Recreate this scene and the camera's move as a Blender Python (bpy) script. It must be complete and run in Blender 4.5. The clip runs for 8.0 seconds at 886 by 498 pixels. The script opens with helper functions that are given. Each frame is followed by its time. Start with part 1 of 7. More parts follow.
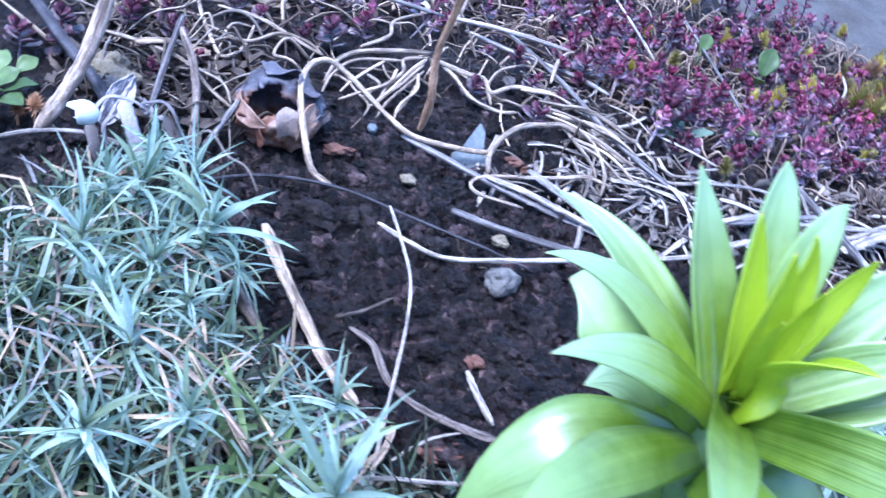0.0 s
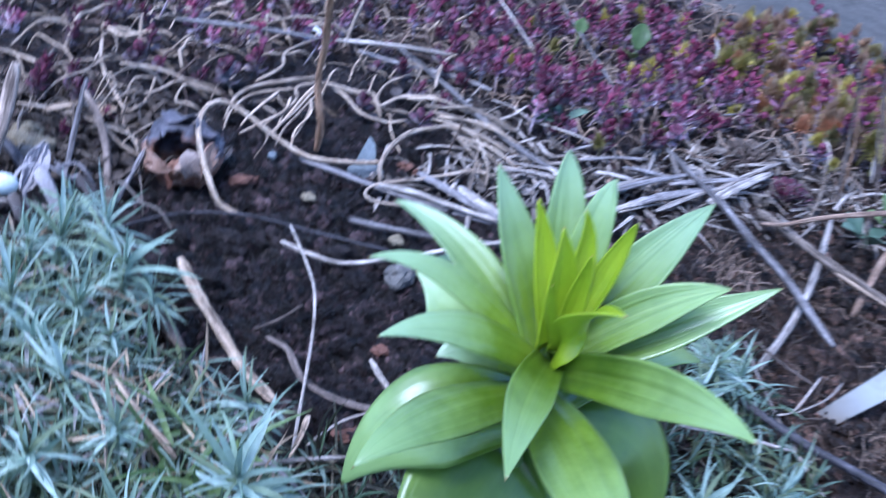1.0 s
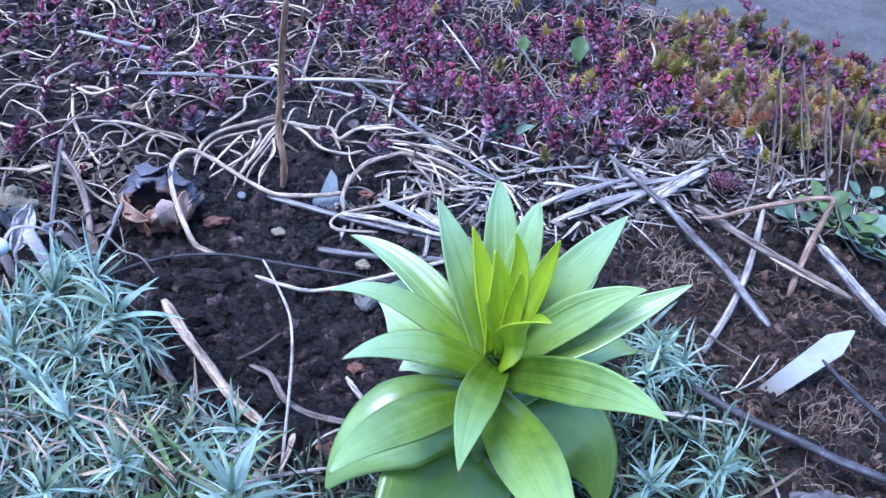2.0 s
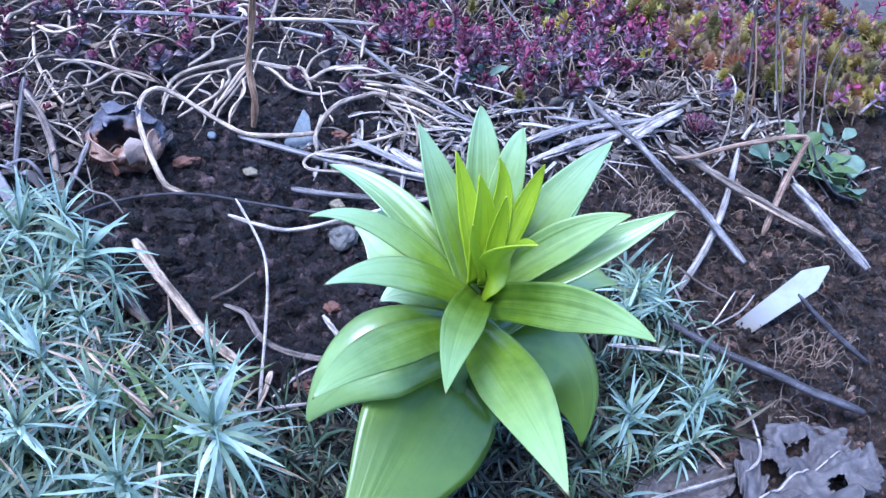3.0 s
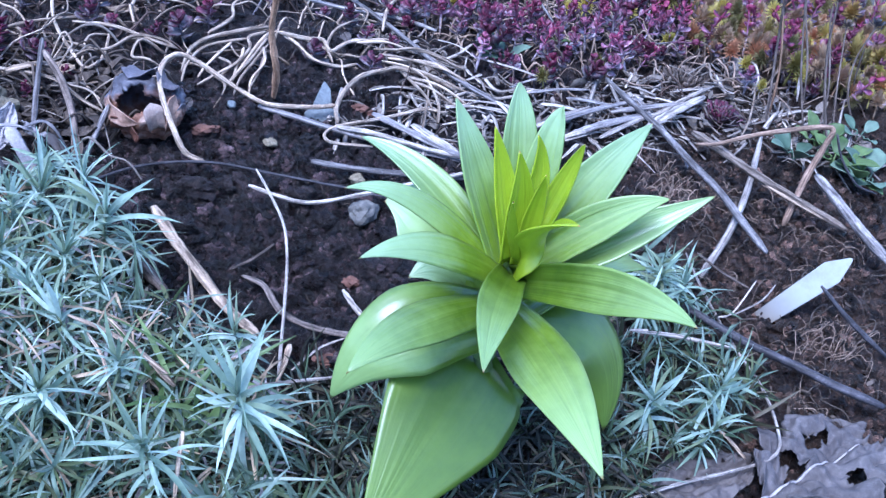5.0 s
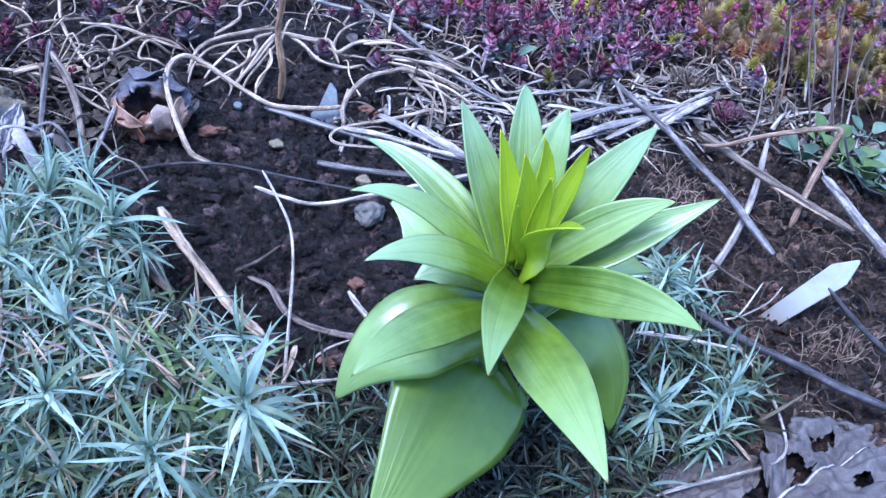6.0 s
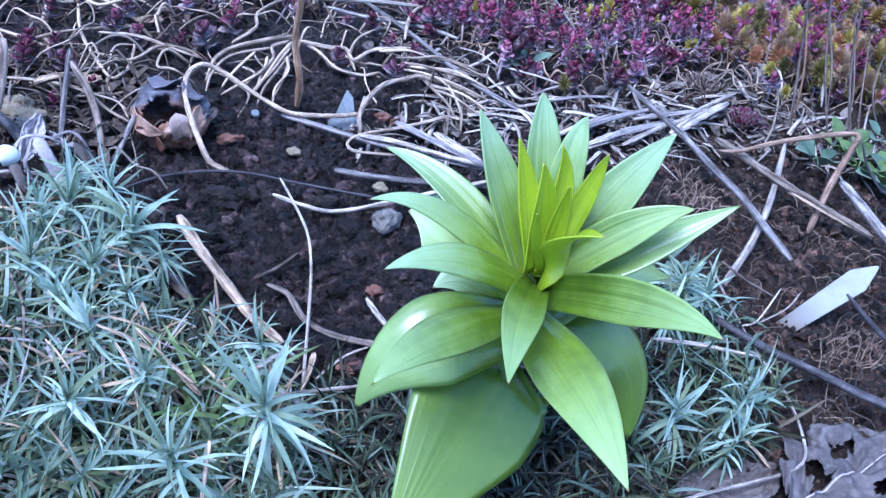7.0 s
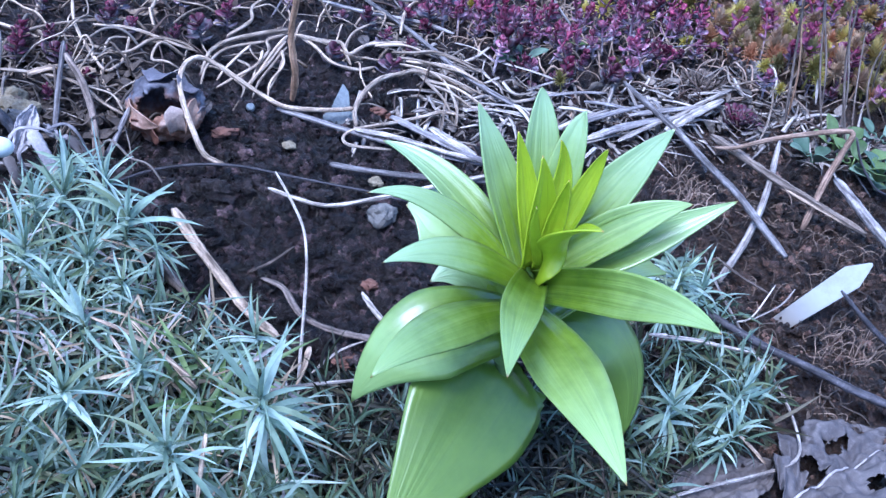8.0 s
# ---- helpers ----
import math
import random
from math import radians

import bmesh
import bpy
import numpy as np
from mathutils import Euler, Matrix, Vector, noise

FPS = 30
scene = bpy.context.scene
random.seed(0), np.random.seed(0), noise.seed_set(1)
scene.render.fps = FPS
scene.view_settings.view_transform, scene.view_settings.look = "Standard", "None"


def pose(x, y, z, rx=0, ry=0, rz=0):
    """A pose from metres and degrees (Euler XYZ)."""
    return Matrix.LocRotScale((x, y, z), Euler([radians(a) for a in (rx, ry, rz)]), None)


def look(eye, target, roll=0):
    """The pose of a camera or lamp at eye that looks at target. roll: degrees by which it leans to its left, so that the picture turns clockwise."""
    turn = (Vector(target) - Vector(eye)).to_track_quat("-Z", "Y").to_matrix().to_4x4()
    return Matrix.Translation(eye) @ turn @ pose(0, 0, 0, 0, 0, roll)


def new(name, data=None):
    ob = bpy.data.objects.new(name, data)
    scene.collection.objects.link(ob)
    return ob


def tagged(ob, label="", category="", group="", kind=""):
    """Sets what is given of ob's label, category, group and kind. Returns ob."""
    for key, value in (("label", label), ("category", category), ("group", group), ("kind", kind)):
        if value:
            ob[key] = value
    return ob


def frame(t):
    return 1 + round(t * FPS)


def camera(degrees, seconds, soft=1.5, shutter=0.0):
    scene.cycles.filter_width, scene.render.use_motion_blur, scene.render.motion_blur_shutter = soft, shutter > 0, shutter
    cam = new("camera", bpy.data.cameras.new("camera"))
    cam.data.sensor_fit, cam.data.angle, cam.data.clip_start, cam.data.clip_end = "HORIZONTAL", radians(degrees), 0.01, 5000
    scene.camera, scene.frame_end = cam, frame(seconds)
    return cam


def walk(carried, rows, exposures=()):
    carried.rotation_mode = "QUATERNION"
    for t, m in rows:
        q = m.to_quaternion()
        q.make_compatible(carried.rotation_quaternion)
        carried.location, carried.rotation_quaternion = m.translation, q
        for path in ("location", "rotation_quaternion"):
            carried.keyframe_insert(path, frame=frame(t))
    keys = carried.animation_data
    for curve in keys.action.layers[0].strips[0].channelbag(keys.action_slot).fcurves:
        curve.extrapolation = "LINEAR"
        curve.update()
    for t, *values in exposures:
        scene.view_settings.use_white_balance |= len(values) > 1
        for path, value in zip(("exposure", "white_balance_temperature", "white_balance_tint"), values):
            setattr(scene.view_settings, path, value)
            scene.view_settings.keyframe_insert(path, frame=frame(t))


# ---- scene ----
cam = camera(50.4, 8.0, 1.4, 0.5)
PATH = [
    (0, (0.116, 0.073, 0.356), (0.364, 1.619, -0.888), 20.0),
    (0.3, (0.142, 0.059, 0.375), (0.373, 1.594, -0.887), 16.9),
    (0.5, (0.153, 0.047, 0.3845), (0.416, 1.579, -0.872), 15.9),
    (0.6, (0.162, 0.045, 0.386), (0.423, 1.574, -0.878), 15.6),
    (0.8, (0.162, 0.037, 0.395), (0.417, 1.557, -0.879), 13.3),
    (1, (0.157, 0.021, 0.417), (0.455, 1.554, -0.832), 12.7),
    (1.2, (0.158, 0.007, 0.451), (0.452, 1.542, -0.797), 8.5),
    (2.3, (0.164, -0.018, 0.461), (0.512, 1.519, -0.77), 8.6),
    (2.5, (0.163, -0.017, 0.453), (0.525, 1.486, -0.816), 9.1),
    (3, (0.157, -0.02, 0.443), (0.563, 1.454, -0.847), 10.0),
    (3.5, (0.154, -0.017, 0.437), (0.564, 1.438, -0.873), 10.0),
    (4, (0.149, -0.013, 0.436), (0.547, 1.42, -0.901), 11.1),
    (4.5, (0.143, -0.016, 0.437), (0.531, 1.431, -0.888), 11.0),
    (4.7, (0.141, -0.015, 0.435), (0.5635, 1.438, -0.892), 12.4),
    (6, (0.142, -0.013, 0.436), (0.543, 1.433, -0.886), 12.2),
    (6.5, (0.139, -0.014, 0.437), (0.529, 1.444, -0.875), 11.6),
    (7, (0.139, -0.013, 0.438), (0.512, 1.443, -0.881), 11.3),
    (7.5, (0.137, -0.013, 0.437), (0.518, 1.441, -0.882), 11.6),
    (8, (0.136, -0.013, 0.436), (0.528, 1.436, -0.885), 12.1),
]
LIGHTS = [(0, 1.72), (0.5, 1.38), (1, 1.12), (2.5, 1.45), (4, 1.36), (8, 1.36)]
walk(cam, [(t, look(eye, target, roll)) for t, eye, target, roll in PATH], [(t, stops, 4750, 14) for t, stops in LIGHTS])

# ---- light ----
world = bpy.data.worlds.new("sky")
scene.world = world
world.use_nodes = True
wn, wl = world.node_tree.nodes, world.node_tree.links
SUN_EL, SUN_AZ = 68.0, 240.0
sky = wn.new("ShaderNodeTexSky")
sky.sky_type, sky.sun_disc = "NISHITA", False
sky.sun_elevation, sky.sun_rotation = radians(SUN_EL), radians(SUN_AZ)
sky.air_density, sky.dust_density, sky.ozone_density = 1.0, 1.5, 2.0
wl.new(sky.outputs[0], wn["Background"].inputs[0])
wn["Background"].inputs[1].default_value = 0.15
sun = new("sun", bpy.data.lights.new("sun", "SUN"))
sun.data.energy, sun.data.angle, sun.data.color = 2.2, radians(28), (1.0, 0.98, 0.97)
_az, _el = radians(SUN_AZ), radians(SUN_EL)
sun.matrix_world = look((math.sin(_az) * math.cos(_el) * 5, math.cos(_az) * math.cos(_el) * 5, math.sin(_el) * 5), (0, 0, 0))


# ---- materials ----
class Nodes:
    """A small helper to write node trees in few lines."""

    def __init__(self, name):
        self.mat = bpy.data.materials.new(name)
        self.mat.use_nodes = True
        self.tree = self.mat.node_tree
        self.bsdf = self.tree.nodes["Principled BSDF"]
        self.out = self.tree.nodes["Material Output"]

    def add(self, kind, **values):
        node = self.tree.nodes.new(kind)
        for key, value in values.items():
            node.inputs[key.replace("_", " ")].default_value = value
        return node

    def link(self, a, b):
        self.tree.links.new(a, b)

    def coord(self, kind="Object"):
        return self.add("ShaderNodeTexCoord").outputs[kind]

    def noise(self, at, scale, detail=6.0, rough=0.6):
        node = self.add("ShaderNodeTexNoise", Scale=scale, Detail=detail, Roughness=rough)
        self.link(at, node.inputs["Vector"])
        return node.outputs["Fac"]

    def ramp(self, fac, stops):
        node = self.add("ShaderNodeValToRGB")
        els = node.color_ramp.elements
        while len(els) < len(stops):
            els.new(0.5)
        for el, (at, col) in zip(els, stops):
            el.position, el.color = at, (*col, 1)
        self.link(fac, node.inputs[0])
        return node.outputs["Color"]

    def mix(self, fac, a, b, blend="MIX"):
        node = self.add("ShaderNodeMix")
        node.data_type, node.blend_type = "RGBA", blend
        for value, slot in ((fac, 0), (a, 6), (b, 7)):
            if isinstance(value, (int, float)):
                node.inputs[slot].default_value = value
            elif isinstance(value, tuple):
                node.inputs[slot].default_value = (*value, 1)
            else:
                self.link(value, node.inputs[slot])
        return node.outputs[2]

    def math(self, op, a, b=0.0):
        node = self.add("ShaderNodeMath")
        node.operation = op
        for value, slot in ((a, 0), (b, 1)):
            if isinstance(value, (int, float)):
                node.inputs[slot].default_value = value
            else:
                self.link(value, node.inputs[slot])
        return node.outputs[0]

    def bump(self, height, strength, distance):
        node = self.add("ShaderNodeBump", Strength=strength, Distance=distance)
        self.link(height, node.inputs["Height"])
        self.link(node.outputs[0], self.bsdf.inputs["Normal"])
        return node.outputs[0]

    def finish(self, color, rough=0.6, spec=0.4, translucent=0.0, thin=None):
        if isinstance(color, tuple):
            self.bsdf.inputs["Base Color"].default_value = (*color, 1)
        else:
            self.link(color, self.bsdf.inputs["Base Color"])
        if isinstance(rough, (int, float)):
            self.bsdf.inputs["Roughness"].default_value = rough
        else:
            self.link(rough, self.bsdf.inputs["Roughness"])
        self.bsdf.inputs["Specular IOR Level"].default_value = spec
        if translucent:
            tr, ms = self.add("ShaderNodeBsdfTranslucent"), self.add("ShaderNodeMixShader", Fac=translucent)
            if thin is not None:
                tr.inputs[0].default_value = (*thin, 1)
            elif isinstance(color, tuple):
                tr.inputs[0].default_value = (*color, 1)
            else:
                self.link(color, tr.inputs[0])
            self.link(self.bsdf.outputs[0], ms.inputs[1])
            self.link(tr.outputs[0], ms.inputs[2])
            self.link(ms.outputs[0], self.out.inputs[0])
        return self.mat


def island(n):
    return n.add("ShaderNodeNewGeometry").outputs["Random Per Island"]


def whole(n):
    return n.add("ShaderNodeObjectInfo").outputs["Random"]


def litter_material(name, dark, mid, light, rough=0.75, scale=60.0, bump=0.4, by_island=False, spec=0.3, stretch=(1, 1, 1), fibre=0.0):
    """Dry plant matter, bark, husk: three colours in patches, fine grain, per-piece tone."""
    n = Nodes(name)
    at = n.coord()
    if stretch != (1, 1, 1):
        m = n.add("ShaderNodeMapping")
        m.inputs["Scale"].default_value = stretch
        n.link(at, m.inputs[0])
        at = m.outputs[0]
    big, fine = n.noise(at, scale, 4), n.noise(at, scale * 9, 5, 0.7)
    col = n.ramp(big, [(0.28, dark), (0.5, mid), (0.72, light)])
    col = n.mix(0.55, col, n.ramp(fine, [(0.3, dark), (0.55, mid), (0.7, light)]))
    tone = island(n) if by_island else whole(n)
    col = n.mix(1.0, col, n.ramp(tone, [(0.0, (0.55, 0.53, 0.52)), (0.5, (0.95, 0.93, 0.92)), (1.0, (1.25, 1.2, 1.15))]), "MULTIPLY")
    relief = fine
    if fibre:
        shift = n.add("ShaderNodeVectorMath")
        n.link(n.coord("UV"), shift.inputs[0])
        n.link(n.math("MULTIPLY", whole(n), 37.0), shift.inputs[1])
        grain = n.noise(shift.outputs[0], 1.7, 4, 0.6)
        col = n.mix(fibre, col, n.mix(1.0, col, n.ramp(grain, [(0.36, (0.22, 0.2, 0.2)), (0.5, (0.95, 0.95, 0.95)), (0.64, (1.75, 1.75, 1.78))]), "MULTIPLY"))
        relief = n.math("ADD", fine, n.math("MULTIPLY", grain, 1.6))
    n.bump(relief, bump, 0.0006)
    return n.finish(col, rough, spec)


def soil_material(name, clod=False):
    n = Nodes(name)
    at = n.add("ShaderNodeNewGeometry").outputs["Position"]
    big, mid, fine, grit = n.noise(at, 9, 4), n.noise(at, 70, 6, 0.7), n.noise(at, 420, 6, 0.75), n.noise(at, 1500, 3, 0.7)
    wet = n.ramp(mid, [(0.32, (0.005, 0.0032, 0.0032)), (0.55, (0.031, 0.0200, 0.0196)), (0.75, (0.125, 0.088, 0.085))])
    dry = n.ramp(mid, [(0.3, (0.012, 0.007, 0.005)), (0.55, (0.060, 0.036, 0.025)), (0.75, (0.17, 0.11, 0.082))])
    sep = n.add("ShaderNodeSeparateXYZ")
    n.link(at, sep.inputs[0])
    # the bed is drier and browner on the far side of the lily
    dist = n.add("ShaderNodeVectorMath")
    dist.operation = "DISTANCE"
    dist.inputs[1].default_value = (0.78, 0.42, 0.0)
    n.link(at, dist.inputs[0])
    side = n.math("ADD", dist.outputs["Value"], n.math("MULTIPLY", big, 0.16))
    side = n.ramp(side, [(0.40, (1, 1, 1)), (0.54, (0, 0, 0))])
    col = n.mix(side, wet, dry)
    col = n.mix(0.6, col, n.mix(1.0, col, n.ramp(n.math("ADD", n.math("MULTIPLY", fine, 0.6), n.math("MULTIPLY", grit, 0.4)), [(0.36, (0.12, 0.12, 0.12)), (0.52, (1.0, 0.97, 0.96)), (0.66, (5.0, 4.6, 4.5))]), "MULTIPLY"))
    if clod:
        col = n.mix(1.0, col, n.ramp(island(n), [(0.0, (0.25, 0.25, 0.25)), (0.55, (0.9, 0.9, 0.9)), (0.84, (2.2, 2.15, 2.2)), (1.0, (5.2, 5.0, 5.2))]), "MULTIPLY")
    hgt = n.math("ADD", n.math("MULTIPLY", fine, 1.0), n.math("MULTIPLY", grit, 0.8))
    n.bump(hgt, 1.0, 0.0050)
    rough = n.ramp(mid, [(0.35, (0.24, 0.24, 0.24)), (0.65, (0.62, 0.62, 0.62))])
    return n.finish(col, rough, 0.6)


def lily_material(name, deep, base, light, tip, pale_sheen, gloss=0.24, pale_from=0.26):
    """Fleshy leaf: parallel veins and furrows, paler midrib, wax and painted sky sheen on the outer half, browned very
    tip.
    """
    n = Nodes(name)
    uv = n.coord("UV")
    sep = n.add("ShaderNodeSeparateXYZ")
    n.link(uv, sep.inputs[0])
    shift = n.add("ShaderNodeVectorMath")
    n.link(uv, shift.inputs[0])
    n.link(n.math("MULTIPLY", whole(n), 9.0), shift.inputs[1])

    def along(across, length, detail=3):
        m = n.add("ShaderNodeMapping")
        m.inputs["Scale"].default_value = (length, across, 1.0)
        n.link(shift.outputs[0], m.inputs[0])
        return n.noise(m.outputs[0], 1.6, detail, 0.5)

    vein, furrow = along(34.0, 0.8), along(7.0, 0.7, 2)
    patch = n.noise(n.coord(), 55, 4)
    col = n.mix(n.ramp(patch, [(0.35, (0, 0, 0)), (0.7, (1, 1, 1))]), deep, base)
    col = n.mix(n.ramp(furrow, [(0.34, (0.12, 0.12, 0.12)), (0.5, (0, 0, 0))]), col, deep)
    col = n.mix(n.ramp(vein, [(0.45, (0, 0, 0)), (0.7, (0.06, 0.06, 0.06))]), col, light)
    # paler towards the tip: reflected sky painted into the colour along with the wax
    pale_mask = n.math("ADD", sep.outputs[0], n.math("MULTIPLY", n.math("SUBTRACT", patch, 0.5), 0.35))
    pale_mask = n.math("ADD", pale_mask, n.math("MULTIPLY", n.math("SUBTRACT", furrow, 0.5), 0.14))
    col = n.mix(n.ramp(pale_mask, [(pale_from, (0, 0, 0)), (pale_from + 0.56, (0.85, 0.85, 0.85))]), col, pale_sheen)
    rib = n.math("ABSOLUTE", n.math("SUBTRACT", sep.outputs[1], 0.5))
    col = n.mix(n.ramp(rib, [(0.0, (0.14, 0.14, 0.14)), (0.05, (0, 0, 0))]), col, light)
    edge = n.ramp(rib, [(0.475, (0, 0, 0)), (0.498, (0.25, 0.25, 0.25))])
    col = n.mix(edge, col, light)
    end = n.ramp(sep.outputs[0], [(0.975, (0, 0, 0)), (1.0, (1, 1, 1))])
    col = n.mix(end, col, tip)
    col = n.mix(1.0, col, n.ramp(whole(n), [(0.0, (0.85, 0.88, 0.85)), (1.0, (1.12, 1.1, 1.1))]), "MULTIPLY")
    n.bump(n.math("ADD", n.math("MULTIPLY", vein, 0.12), n.math("ADD", n.math("MULTIPLY", furrow, 1.4), n.math("MULTIPLY", patch, 0.6))), 0.5, 0.0013)
    n.bsdf.inputs["Coat Weight"].default_value = 0.9
    n.bsdf.inputs["Coat IOR"].default_value = 1.65
    n.bsdf.inputs["Coat Roughness"].default_value = gloss
    return n.finish(col, 0.42, 0.55, 0.34)


def leaf_material(name, stops, rough=0.5, translucent=0.15, spec=0.4, scale=120):
    """Small leaves: tone per leaf, mottled."""
    n = Nodes(name)
    col = n.ramp(n.math("FRACT", n.math("ADD", n.math("MULTIPLY", island(n), 7.31), whole(n))), stops)
    mott = n.noise(n.coord(), scale, 4)
    col = n.mix(1.0, col, n.ramp(mott, [(0.3, (0.72, 0.72, 0.74)), (0.7, (1.2, 1.2, 1.18))]), "MULTIPLY")
    col = n.mix(1.0, col, n.ramp(whole(n), [(0.0, (0.8, 0.82, 0.8)), (1.0, (1.15, 1.12, 1.12))]), "MULTIPLY")
    n.bump(mott, 0.2, 0.0005)
    return n.finish(col, rough, spec, translucent)


def shoot_material(name, low, mid, top):
    """Stonecrop shoot: bleached lilac lower leaves, wine-red tips, bright rims."""
    n = Nodes(name)
    at = n.coord()
    sep = n.add("ShaderNodeSeparateXYZ")
    n.link(at, sep.inputs[0])
    patch = n.noise(at, 190, 3)
    h = n.math("ADD", n.math("MULTIPLY", sep.outputs[2], 26.0), n.math("MULTIPLY", n.math("SUBTRACT", patch, 0.5), 1.1))
    col = n.ramp(h, [(0.12, low), (0.34, mid), (0.62, top)])
    col = n.mix(1.0, col, n.ramp(n.noise(at, 420, 3), [(0.3, (0.45, 0.45, 0.45)), (0.7, (1.5, 1.5, 1.5))]), "MULTIPLY")
    col = n.mix(1.0, col, n.ramp(whole(n), [(0.0, (0.55, 0.6, 0.6)), (1.0, (1.25, 1.15, 1.2))]), "MULTIPLY")
    return n.finish(col, 0.48, 0.4, 0.15)


def stone_material(name, dark, light, scale=90, rough=0.8, bump=0.5):
    n = Nodes(name)
    at = n.coord()
    a, b, c = n.noise(at, scale, 6, 0.65), n.noise(at, scale * 8, 4), n.noise(at, scale * 0.3, 3)
    col = n.mix(0.4, n.ramp(a, [(0.32, dark), (0.68, light)]), n.ramp(b, [(0.35, dark), (0.65, light)]))
    col = n.mix(n.ramp(c, [(0.52, (0, 0, 0)), (0.68, (0.45, 0.45, 0.45))]), col, (0.05, 0.035, 0.028))
    n.bump(n.math("ADD", a, n.math("MULTIPLY", b, 0.4)), bump, 0.001)
    return n.finish(col, rough, 0.35)


def label_material():
    n = Nodes("label_plastic")
    at = n.coord()
    smear = n.noise(at, 60, 5, 0.7)
    col = n.mix(n.ramp(smear, [(0.45, (0, 0, 0)), (0.75, (0.55, 0.55, 0.55))]), (0.38, 0.38, 0.37), (0.20, 0.18, 0.155))
    sep = n.add("ShaderNodeSeparateXYZ")
    n.link(at, sep.inputs[0])
    low = n.math("ADD", sep.outputs[0], n.math("MULTIPLY", smear, 0.03))
    col = n.mix(n.ramp(low, [(0.024, (0.8, 0.8, 0.8)), (0.056, (0, 0, 0))]), col, (0.17, 0.13, 0.10))
    n.bump(smear, 0.1, 0.0004)
    return n.finish(col, 0.5, 0.45)


def husk_material():
    """Weathered husk: rust brown flank, bleached blue-grey cap, dark inside."""
    n = Nodes("husk")
    at = n.coord()
    a, b = n.noise(at, 70, 5, 0.65), n.noise(at, 380, 4)
    sep = n.add("ShaderNodeSeparateXYZ")
    n.link(at, sep.inputs[0])
    h = n.math("ADD", n.math("MULTIPLY", n.math("ADD", sep.outputs[1], sep.outputs[2]), 18.0), n.math("MULTIPLY", a, 1.0))
    rust = n.ramp(a, [(0.3, (0.08, 0.032, 0.02)), (0.48, (0.26, 0.125, 0.08)), (0.62, (0.52, 0.37, 0.30))])
    grey = n.ramp(a, [(0.3, (0.022, 0.02, 0.026)), (0.52, (0.085, 0.077, 0.095)), (0.7, (0.22, 0.205, 0.235))])
    col = n.mix(n.ramp(h, [(0.42, (0, 0, 0)), (0.72, (1, 1, 1))]), rust, grey)
    col = n.mix(0.35, col, n.mix(1.0, col, n.ramp(b, [(0.3, (0.4, 0.4, 0.4)), (0.7, (1.5, 1.5, 1.5))]), "MULTIPLY"))
    n.bump(n.math("ADD", a, b), 0.5, 0.0012)
    return n.finish(col, 0.6, 0.4, 0.12)


SOIL, CLOD = soil_material("soil"), soil_material("soil_crumbs", True)
LILY = lily_material("lily_leaf", (0.18, 0.28, 0.006), (0.27, 0.38, 0.010), (0.40, 0.55, 0.15), (0.34, 0.17, 0.06), (0.45, 0.60, 0.33))
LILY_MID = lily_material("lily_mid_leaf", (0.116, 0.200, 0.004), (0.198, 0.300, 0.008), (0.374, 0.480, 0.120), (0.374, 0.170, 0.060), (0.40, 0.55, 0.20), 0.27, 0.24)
# lower leaves: deep green, darkened further for shade under the upper whorls
LILY_SHADED = lily_material("lily_shaded_leaf", (0.077, 0.150, 0.003), (0.127, 0.215, 0.006), (0.264, 0.370, 0.080), (0.330, 0.200, 0.060), (0.200, 0.295, 0.035), 0.30, 0.3)
LILY_YOUNG = lily_material("lily_leaf_young", (0.34, 0.46, 0.004), (0.47, 0.58, 0.008), (0.54, 0.64, 0.04), (0.36, 0.18, 0.04), (0.47, 0.59, 0.012))
LILY_STEM = leaf_material("lily_stem", [(0, (0.10, 0.16, 0.04)), (1, (0.13, 0.20, 0.05))], 0.45, 0.0)
DIANTHUS = leaf_material("dianthus_leaf", [(0, (0.129, 0.133, 0.071)), (0.18, (0.112, 0.155, 0.071)), (0.45, (0.146, 0.206, 0.142)), (0.75, (0.211, 0.283, 0.225)), (0.93, (0.292, 0.365, 0.308)), (1, (0.387, 0.446, 0.384))], 0.5, 0.38, 0.4)
DIANTHUS_PALE = leaf_material("dianthus_pale_leaf", [(0, (0.1989, 0.2392, 0.1311)), (0.35, (0.2909, 0.3876, 0.2967)), (0.75, (0.4243, 0.5290, 0.4473)), (1, (0.5957, 0.7038, 0.6176))], 0.48, 0.38, 0.4)
# old leaves, with the shade of the cushion's gaps put into their colour
DIANTHUS_OLD_SHADED = leaf_material("dianthus_shaded_old_leaf", [(0, (0.0042, 0.0042, 0.0028)), (0.4, (0.0133, 0.0168, 0.0070)), (0.65, (0.0364, 0.0448, 0.0210)), (0.82, (0.0616, 0.0504, 0.0308)), (1, (0.2016, 0.1680, 0.1232))], 0.7, 0.1)
# withered blades: dark tones carry the shade among them, the lightest is straw
OLDGRASS_SHADED = leaf_material("shaded_withered_grass", [(0, (0.0060, 0.0053, 0.0037)), (0.45, (0.0165, 0.0165, 0.0083)), (0.75, (0.0450, 0.0413, 0.0225)), (1, (0.1950, 0.1575, 0.1050))], 0.6, 0.1)
SEDUM = shoot_material("sedum_shoot", (0.175, 0.150, 0.165), (0.100, 0.032, 0.056), (0.122, 0.012, 0.039))
SEDUM_PALE = shoot_material("sedum_pale_shoot", (0.470, 0.400, 0.425), (0.312, 0.160, 0.226), (0.215, 0.036, 0.082))
